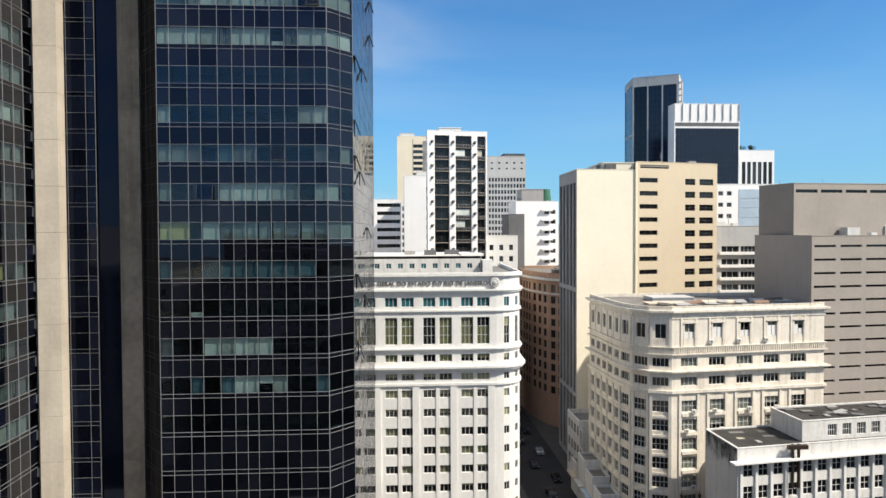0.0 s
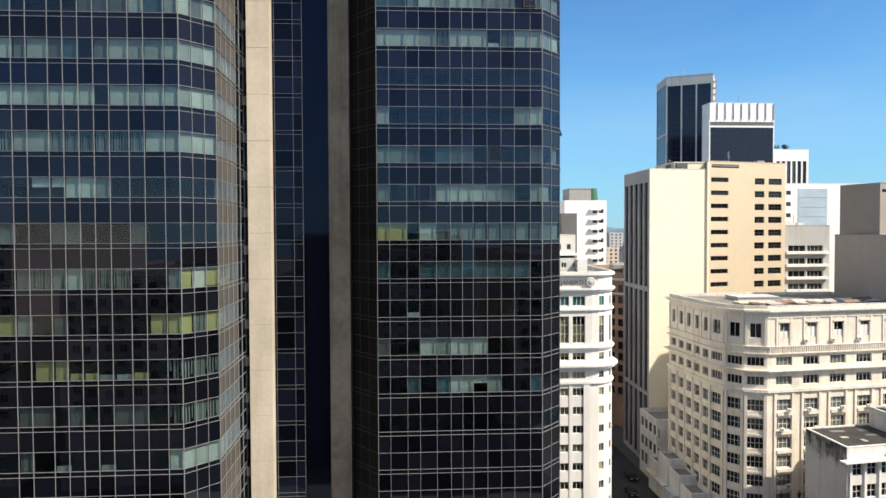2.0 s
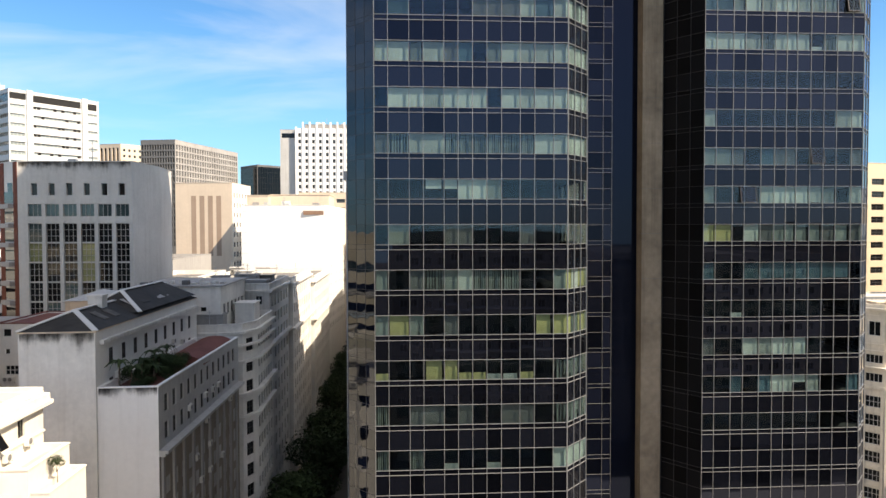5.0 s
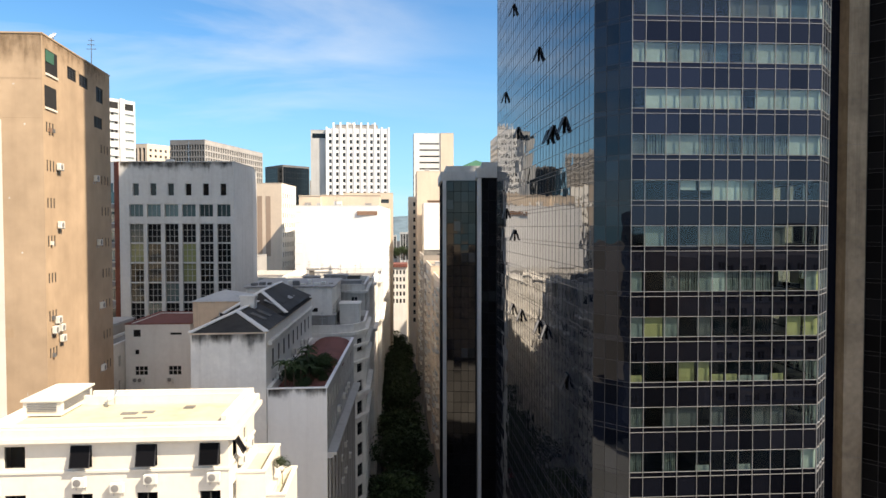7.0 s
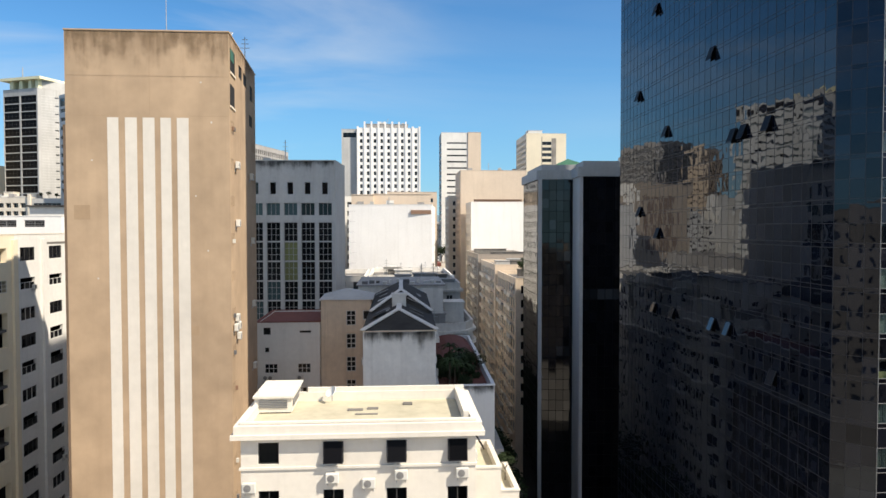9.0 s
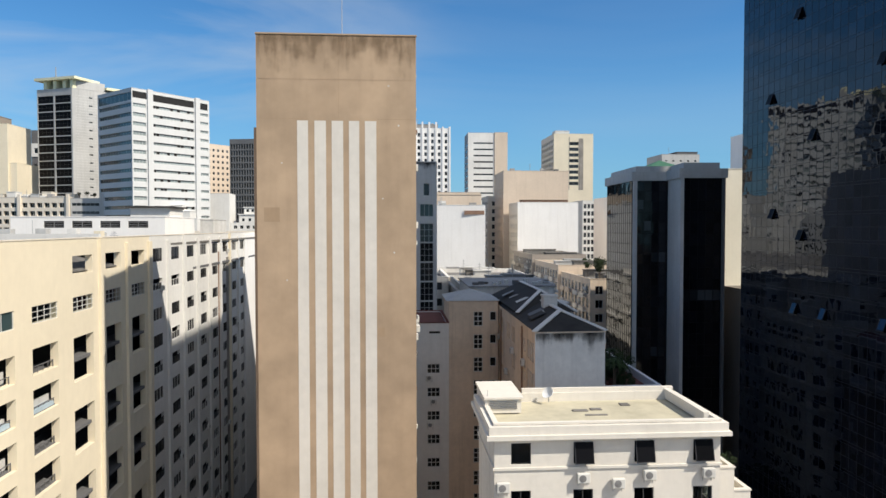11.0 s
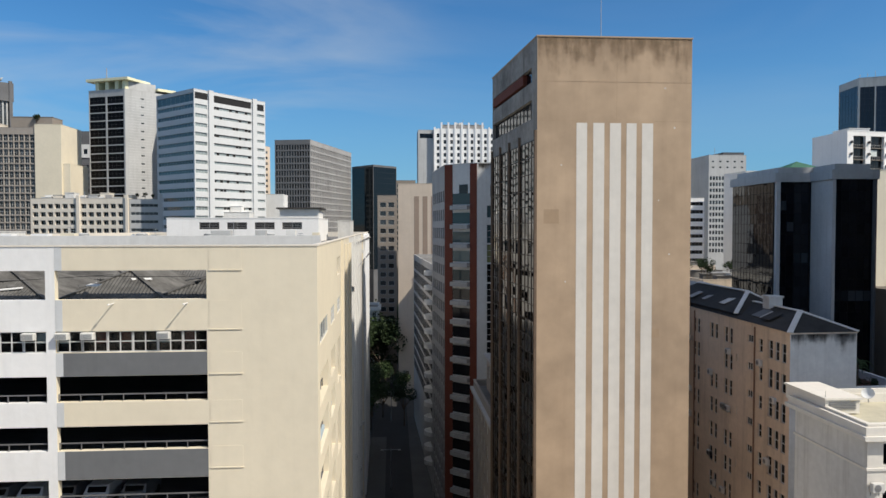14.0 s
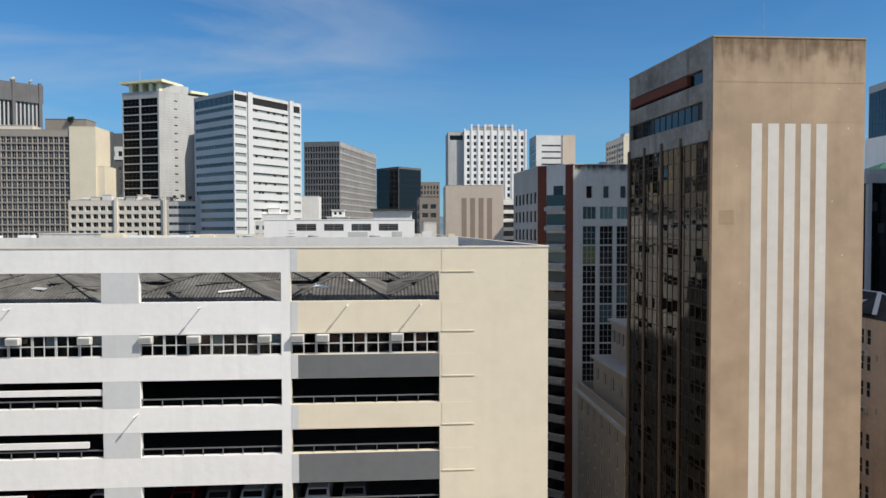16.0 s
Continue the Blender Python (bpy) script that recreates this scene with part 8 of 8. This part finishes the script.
building("cream_flank_block", "lower cream step beside the grid block", "office building", rect(-259.75, 330.5, -256.5, 349), 74.5, M_CREAM)
roof_box(cb, -284, 335, -266, 345, 90.3, 96.0, M_TAUPE_DK)
roof_box(cb, -335, 332, -288, 340, 90.3, 92.6, M_CREAM_PALE)
building("small_dark_tower", "small dark tower with a white band", "office tower", rect(-294.5, 420, -276.0, 436), 101.0, M_GREY_DK, {0: dict(rects=grid(0.6, 18, 6, 1.8, floors(82, 40, 3.4, 2.4)), glass=G_FAR, bars=M_FRAME)}, core=0)
building("small_dark_tower", "white band and ribbed top of the small tower", "office tower", rect(-294.8, 419.6, -275.7, 436.4), 93.5, M_WHITE, {0: dict(rects=grid(1, 18, 4, 2.2, [(88.0, 91.0)]), glass=G_FAR, bars=M_FRAME)}, z0=86.0, core=0)
TLP = [(-366.0, 336.0), (-311.0, 389.0), (-330.0, 410.0), (-385.0, 356.0)]
tl = building("dark_crown_tower", "tall pale ribbed tower with a dark crown", "office tower", TLP, 121.0, M_GREY_DK, {0: dict(rects=grid(0.5, 75.5, 40, 1.2, [(60, 112.0)], (1, 1)), mat=M_GREY_LT, glass=G_FAR, bars=M_FRAME, inset=0.4)}, core=0)
mtl, _ = edge_pose(TLP[0], TLP[1])
for k in range(7):
    solid("dark_pier", [(12.4 * k, -1.4, GROUND, 12.4 * k + 1.5, 0, 122.5)], M_GREY_DK, tl, m=mtl)
solid("crown_band", [(-0.5, -0.9, 112.0, 76.6, -0.05, 121.5)], M_GREY_DK, tl, m=mtl)
for q in range(5):
    dish(-340 + 6 * q, 364 + 6 * q, 121.2, 1.5, 180 + 25 * q, "large white dish on the dark crown")
LO = [(-259.5, 301.5), (-219.6, 299.0), (-219.0, 312.0), (-259.0, 314.0)]
lor_ = [(a + 3.0 * i, a + 3.0 * i + 2.2, z - 1.9, z, 2, 1) for a, n in ((0.8, 6), (20.4, 6)) for i in range(n) for z in [55.6 - 3.35 * k for k in range(6)]]
lo = building("old_long_building", "old cream building with a grid of recessed windows", "office building", LO, 57.8, M_CREAM_PALE, {0: dict(rects=lor_, glass=G_DARKWIN, bars=M_FRAME, inset=0.8, depth=1.1)}, core=0)
mlo, _ = edge_pose(LO[0], LO[1])
solid("pier", [(18.9, -0.8, 20, 20.1, 0, 59.0), (38.8, -0.8, 20, 39.8, 0, 59.2)], M_CREAM_PALE, lo, m=mlo)
for q in range(8):
    x = -256 + 4.7 * q
    roof_box(lo, x, 303, x + 3.6, 308, 57.0, 58.4 + (q % 3) * 0.9, rng.choice((M_CREAM_PALE, M_WHITE, M_GREY_LT)))
building("grey_stair_tower", "pale grey block with strip windows and a green roof terrace", "office building", rect(-219.4, 299, -207.6, 312), 57.4, M_GREY_LT, {0: dict(rects=[(0.5, 11.4, z - 1.3, z, 6, 1) for z in [55.6 - 3.35 * k for k in range(6)]], glass=G_FAR, bars=M_FRAME)}, core=0)
building("grey_stair_tower", "windowless pale grey stair tower", "building", rect(-207.5, 298, -198.6, 306), 59.4, M_GREY_LT)
for q in range(3):
    tree(-217 + 3 * q, 302, 57.0, q, 0.28, "roof terrace shrub on a grey block", "terrace plants")
MS = [(-174.0, 380.5), (-155.0, 376.8), (-137.4, 442.4), (-157.0, 446.0)]
l0, l1 = edge_pose(MS[0], MS[1])[1], edge_pose(MS[1], MS[2])[1]
msr0 = grid(0.3, l0 - 0.3, 13, 1.0, floors(89.5, 34, 3.4, 2.6))
msr1 = grid(0.4, l1 - 0.4, 26, 1.7, floors(89.5, 34, 3.4, 2.6), (2, 1))
building("mesh_tower", "grey office tower with a fine grid of sunshades", "office tower", MS, 92.0, M_GREY, {0: dict(rects=msr0, mat=M_SLATE, glass=G_FAR, bars=M_GREY_DK, inset=0.8, depth=1.1), 1: dict(rects=msr1, mat=M_GREY, glass=G_FAR, bars=M_GREY_LT, inset=0.5, depth=0.7)}, core=0)
DG = [(-137.4, 450.4), (-123.6, 432.7), (-109.3, 447.0), (-122, 466)]
l0, l1 = edge_pose(DG[0], DG[1])[1], edge_pose(DG[1], DG[2])[1]
building("dark_glass_tower", "dark teal-black glass tower", "office tower", DG, 84.0, M_GREY_DK, {0: dict(rects=[(0.3, l0 - 0.3, 20, 83.0, 12, 19)], glass=G_TEALBLACK, bars=M_MULL_DK), 1: dict(rects=[(0.3, l1 - 0.3, 20, 83.0, 11, 19)], glass=G_TEALBLACK, bars=M_MULL_DK)}, core=0)
building("small_brown_tower", "small brown tower beside the dark glass", "office tower", rect(-110.0, 455, -97.0, 470), 76.0, M_TAUPE_DK, {0: dict(rects=grid(0.5, 12.5, 6, 1.2, floors(74, 30, 3.4, 2.4)), glass=G_FAR, bars=M_FRAME)}, core=0)
building("small_grey_tower", "shaded slab with stacked balconies beside a street", "apartment tower", rect(-117.5, 262, -110.5, 290), 57.5, M_TAUPE_DK, {3: dict(rects=grid(0.5, 27, 8, 2.2, floors(55, 5, 3.2, 1.8)), glass=G_FAR, bars=M_FRAME), 0: dict(rects=grid(0.5, 6.5, 2, 2.2, floors(55, 5, 3.2, 1.8)), glass=G_FAR, bars=M_FRAME)}, core=0)
wst = building("white_stepped_building", "small white stepped old building", "building", rect(-186.0, 290, -166.5, 305), 49.0, M_WHITE, {0: dict(rects=grid(0.6, 19, 7, 1.4, floors(47.5, 20, 3.2, 1.8)), glass=G_FAR, bars=M_FRAME)}, core=0)
roof_box(wst, -181, 293, -170, 302, 48.5, 52.0, M_WHITE)
roof_box(wst, -178, 295, -173.5, 300, 52.0, 54.5, M_WHITE)
building("white_flank_block", "white block beside the slab tower", "building", rect(-172, 318, -160, 330), 60.5, M_WHITE)
owt = building("old_white_tower", "old white stepped block with small paired windows", "apartment building", rect(-159.8, 320, -145.0, 335), 47.6, M_WHITE, {0: dict(rects=grid(0.5, 14.3, 5, 1.5, floors(46.4, 6, 2.9, 1.5), (2, 1)), glass=G_DARKWIN, bars=M_FRAME)}, core=0)
for x0, x1, y0, z0, z1 in ((-156.6, -147.2, 321.5, 47.0, 51.2), (-154.6, -149.4, 323.0, 51.2, 54.4)):
    facade(owt, (x0, y0), (x1, y0), z0, z1, grid(0.4, x1 - x0 - 0.4, 3 if z0 < 50 else 2, 1.2, [(z0 + 1.2, z0 + 2.6)]), M_WHITE, glass=G_DARKWIN, bars=M_FRAME)
    solid("stepped_storey", [(x0, y0 + 0.32, z0, x1, y0 + 9, z1)], M_WHITE, owt)
    solid("cornice", [(x0 - 0.4, y0 - 0.4, z1, x1 + 0.4, y0 + 9.3, z1 + 0.35)], M_WHITE, owt)
building("striped_tower", "beige office tower with brown vertical strips", "office tower", [(-213.0, 424.0), (-199.5, 420.0), (-186.0, 436.0), (-200.0, 444.0)], 94.7, M_BEIGE, {0: dict(rects=[(0.4 + 2.7 * q, 1.9 + 2.7 * q, 30.0, 92.5, 1, 18) for q in range(5)], glass=G_BRONZE, bars=M_BEIGE_DK, inset=0.5, depth=0.7), 1: dict(rects=grid(0.6, 20.0, 6, 1.5, floors(92.0, 40, 3.4, 1.6)), glass=G_FAR, bars=M_FRAME)}, core=0)
end_house = building("classical_end_house", "low white classical building at the end of a street", "building", rect(-126.0, 246, -116.9, 262), 18.2, M_WHITE, {0: dict(rects=grid(0.5, 8.6, 4, 1.1, floors(16.5, GROUND + 3, 3.6, 2.1), (2, 2)), glass=G_FAR, bars=M_FRAME), 1: dict(rects=grid(0.8, 15.2, 5, 1.2, floors(16.5, GROUND + 3, 3.6, 2.1), (2, 2)), glass=G_FAR, bars=M_FRAME)}, core=0)
ring(end_house, "cornice", rect(-126.0, 246, -116.9, 262), 17.2, 17.7, 0.7, M_WHITE, -0.02)
gap_house = building("red_roof_house", "white house with arched windows under a dull red roof", "house", rect(-57.4, 330, -50.0, 346), 27.0, M_WHITE, {0: dict(rects=grid(0.4, 7.0, 4, 1.0, floors(25.8, 8, 3.4, 2.0)), glass=G_FAR, bars=M_FRAME)}, core=0)
solid("roof", [(-57.8, 329.4, 27.1, -49.6, 346.4, 28.6)], M_ROOF_RED, gap_house, "dull red tiled roof")
for x, y, w, h in ((-50, 880, 11, 40), (-37, 900, 12, 46), (-22, 890, 9, 52), (-66, 930, 12, 36)):
    building("far_tower", "far blue-grey glass block at the street's end", "office tower", rect(x, y, x + w, y + 12), h, M_SLAB, {0: dict(rects=grid(0.5, w - 0.5, 3, 2.6, [(5, h - 2)], (2, 9)), glass=G_FAR, bars=M_SLAB)}, core=0, group="far city blocks")
building("terraced_block", "low cream block with a tree-lined roof terrace", "building", rect(-60, 352, -42, 366), 27.5, M_CREAM_PALE, {}, parapet=0.3)
for q in range(9):
    tree(-58.5 + 1.8 * q, 355 + 3 * (q % 3), 27.2, q, 0.75, "green tree on a roof terrace at the street's end", "terrace plants")
for q in range(10):
    tree(-125 + 1.3 * q, 285 + 7 * (q % 4), GROUND, q, 1.9, "large green tree at the street's end", "park trees")
for q in range(7):
    tree(-125.5 + 1.5 * q, 232 + 4.5 * (q % 3), GROUND, q + 1, 2.1, "large green tree at the street's end", "park trees")
for q in range(5):
    tree(-118.6 + 0.5 * (q % 2), 186 + 6.5 * q, GROUND + 0.1, q, 1.15)


def roof_clutter(bld, x0, y0, x1, y1, z, n):
    """Tanks, plant boxes and poles scattered on a roof."""
    for _ in range(n):
        x, y, w = rng.uniform(x0, x1), rng.uniform(y0, y1), rng.uniform(0.8, 2.6)
        solid("roof_plant", [(x, y, z - 0.8, x + w, y + w, z + rng.uniform(0.5, 1.8))], rng.choice((M_GREY, M_WHITE, M_GREY_DK, M_SLAB, M_WHITE_OLD)), bld)
    mast((x0 + x1) / 2, (y0 + y1) / 2, z, rng.uniform(2.5, 5.0), "thin antenna mast on a far roof", 0.1)


for b, x0, y0, x1, y1, z, n in ((ws, -196, 296, -180, 312, 99.6, 7), (cb, -335, 332, -290, 342, 91.5, 12), (lo, -256, 301.5, -222, 306, 58.0, 10), (rib, -86, 365, -64, 372, 98.6, 6), (gyb, 48, 349, 60, 360, 82.2, 4), (slatted, 84, 123, 120, 128, 43.8, 6), (cream_tower, 44.5, 155, 54, 162, 58.4, 5), (yellow_tower, 60, 160, 72, 168, 60.0, 5), (bei2, -46, 260, -26, 270, 66.0, 6), (blank, -84, 214, -62, 220, 52.0, 9), (h2, 80, 165, 90, 172, 45.8, 5), (greyb, -97, 116, -82, 128, 55.4, 5), (frieze_house, -22, 121, 14, 128, 40.7, 6)):
    roof_clutter(b, x0, y0, x1, y1, z, n)
# fill of the city behind: plain blocks low on the horizon
for k in range(46):
    x = -420 + 15.5 * k + rng.uniform(-5, 5)
    y = rng.uniform(480, 760)
    if -64 < x + (y - 400) * 0.02 < -40:
        continue
    w, d, h = rng.uniform(12, 26), rng.uniform(12, 24), rng.uniform(18, 50)
    P = rect(x, y, x + w, y + d)
    building("far_block", "far pale city block", "building", P, h, rng.choice((M_WHITE, M_CREAM_PALE, M_GREY_LT, M_BEIGE)), {0: dict(rects=grid(0.6, w - 0.6, int(w / 4), 2.0, floors(h - 1.5, max(8, h - 22), 3.3, 1.6)), glass=G_FAR, bars=M_FRAME)}, core=0, group="far city blocks")


for k in range(26):
    tree(-57.6 if k % 2 else -51.8, 92 + 7.4 * k + rng.uniform(-1, 1), GROUND + 0.1, k, rng.uniform(0.85, 1.2))
for k in range(26):
    tree(-54.6 + rng.uniform(-0.8, 0.8), 96 + 7.4 * k + rng.uniform(-1, 1), GROUND + 0.1, k + 2, rng.uniform(1.0, 1.3))
for k in range(9):
    tree(-115.0 if k % 2 else -109.0, 196 + 9 * k, GROUND + 0.1, k + 1, rng.uniform(0.8, 1.15))
for k in range(6):
    tree(-52 + 2.3 * k, 470 + 15 * k, GROUND, k, 1.6, "large green tree at the street's end", "park trees")
for k in range(34):
    tree(rng.uniform(-66.4, -62.4), rng.uniform(70.4, 83.4), 28.3, k, rng.uniform(0.14, 0.3), "potted green shrub on the roof terrace", "terrace plants")
for k in range(8):
    tree(-43 + 1.6 * k, 152 + 5 * (k % 4), 34.0, k, rng.uniform(0.25, 0.45), "green shrub on an old roof", "terrace plants")
for k in range(3):
    tree(-41 + 3 * k, 168 + 12 * k, 34.0, k, 0.3, "green shrub on an old roof", "terrace plants")
def palm(x, y, z, h, seed):
    """A potted palm: a thin ringed stem and arching fronds."""
    q = random.Random(seed)
    t = thing("palm", "dark green potted palm on the roof terrace", "palm", (x, y, z), "terrace plants")
    bm = bmesh.new()
    cyl(bm, 0, 0, 0, h, 0.1, 0.06, 8)
    part("trunk", bm, M_BARK, t)
    v, f = [], []
    for i in range(13):
        a, rise, r = 2.4 * i + q.uniform(-0.3, 0.3), q.uniform(0.3, 1.3), q.uniform(1.0, 1.5)
        for j in range(5):
            k = j / 4
            w = 0.2 * (1 - k) + 0.02
            px, py, pz = math.cos(a) * r * k, math.sin(a) * r * k, h + rise * k * (1.6 - 1.9 * k)
            v += [(px - math.sin(a) * w, py + math.cos(a) * w, pz - 0.06), (px, py, pz), (px + math.sin(a) * w, py - math.cos(a) * w, pz - 0.06)]
            if j:
                b = len(v) - 6
                f += [(b, b + 1, b + 4, b + 3), (b + 1, b + 2, b + 5, b + 4)]
    child("crown", mesh_from("crown", v, f, M_LEAF), t)
    return t


for k in range(9):
    palm(rng.uniform(-66.2, -62.6), 71.2 + 1.4 * k, 29.2, rng.uniform(1.4, 3.2), k)
tree(-63.2, 53.0, 27.1, 1, 0.16, "small green plant on the white annex", "terrace plants")
tree(-272.5, 334.5, 91.8, 2, 0.55, "roof garden tree on the grid block", "terrace plants")
tree(173, 326, 80.0, 0, 0.5, "roof garden tree on a white block", "terrace plants")
tree(168, 326, 80.2, 1, 0.42, "roof garden shrub on a white block", "terrace plants")


def lamp_post(x, y):
    t = thing("street_lamp", "double-armed pale steel street lamp", "street lamp", (x, y, GROUND))
    bm = bmesh.new()
    cyl(bm, 0, 0, 0, 8.5, 0.12, 0.07, 10)
    part("pole", bm, M_METAL, t)
    for s in (-1, 1):
        solid("arm", [(min(0, s * 1.6), -0.04, 8.3, max(0, s * 1.6), 0.04, 8.4)], M_METAL, t, m=Matrix.Translation((x, y, GROUND)))
        solid("lamp_head", [(min(s * 1.5, s * 2.1), -0.15, 8.2, max(s * 1.5, s * 2.1), 0.15, 8.36)], M_GREY_LT, t, m=Matrix.Translation((x, y, GROUND)))
    return t


for y in (150, 201, 250):
    lamp_post(-112.6, y)
for k in range(12):
    car(-54.7 + (1.6 if k % 2 else -1.8), 120 + 11 * k, GROUND, (M_CAR_W, M_CAR_S, M_CAR_D, M_CAR_R)[k % 4], "car standing in the shaded street")
for k in range(8):
    car(35.0 + (1.5 if k % 2 else -1.5), 120 + 9 * k, GROUND, (M_CAR_D, M_CAR_S, M_CAR_D, M_CAR_D)[k % 4], "car standing in the shaded street")
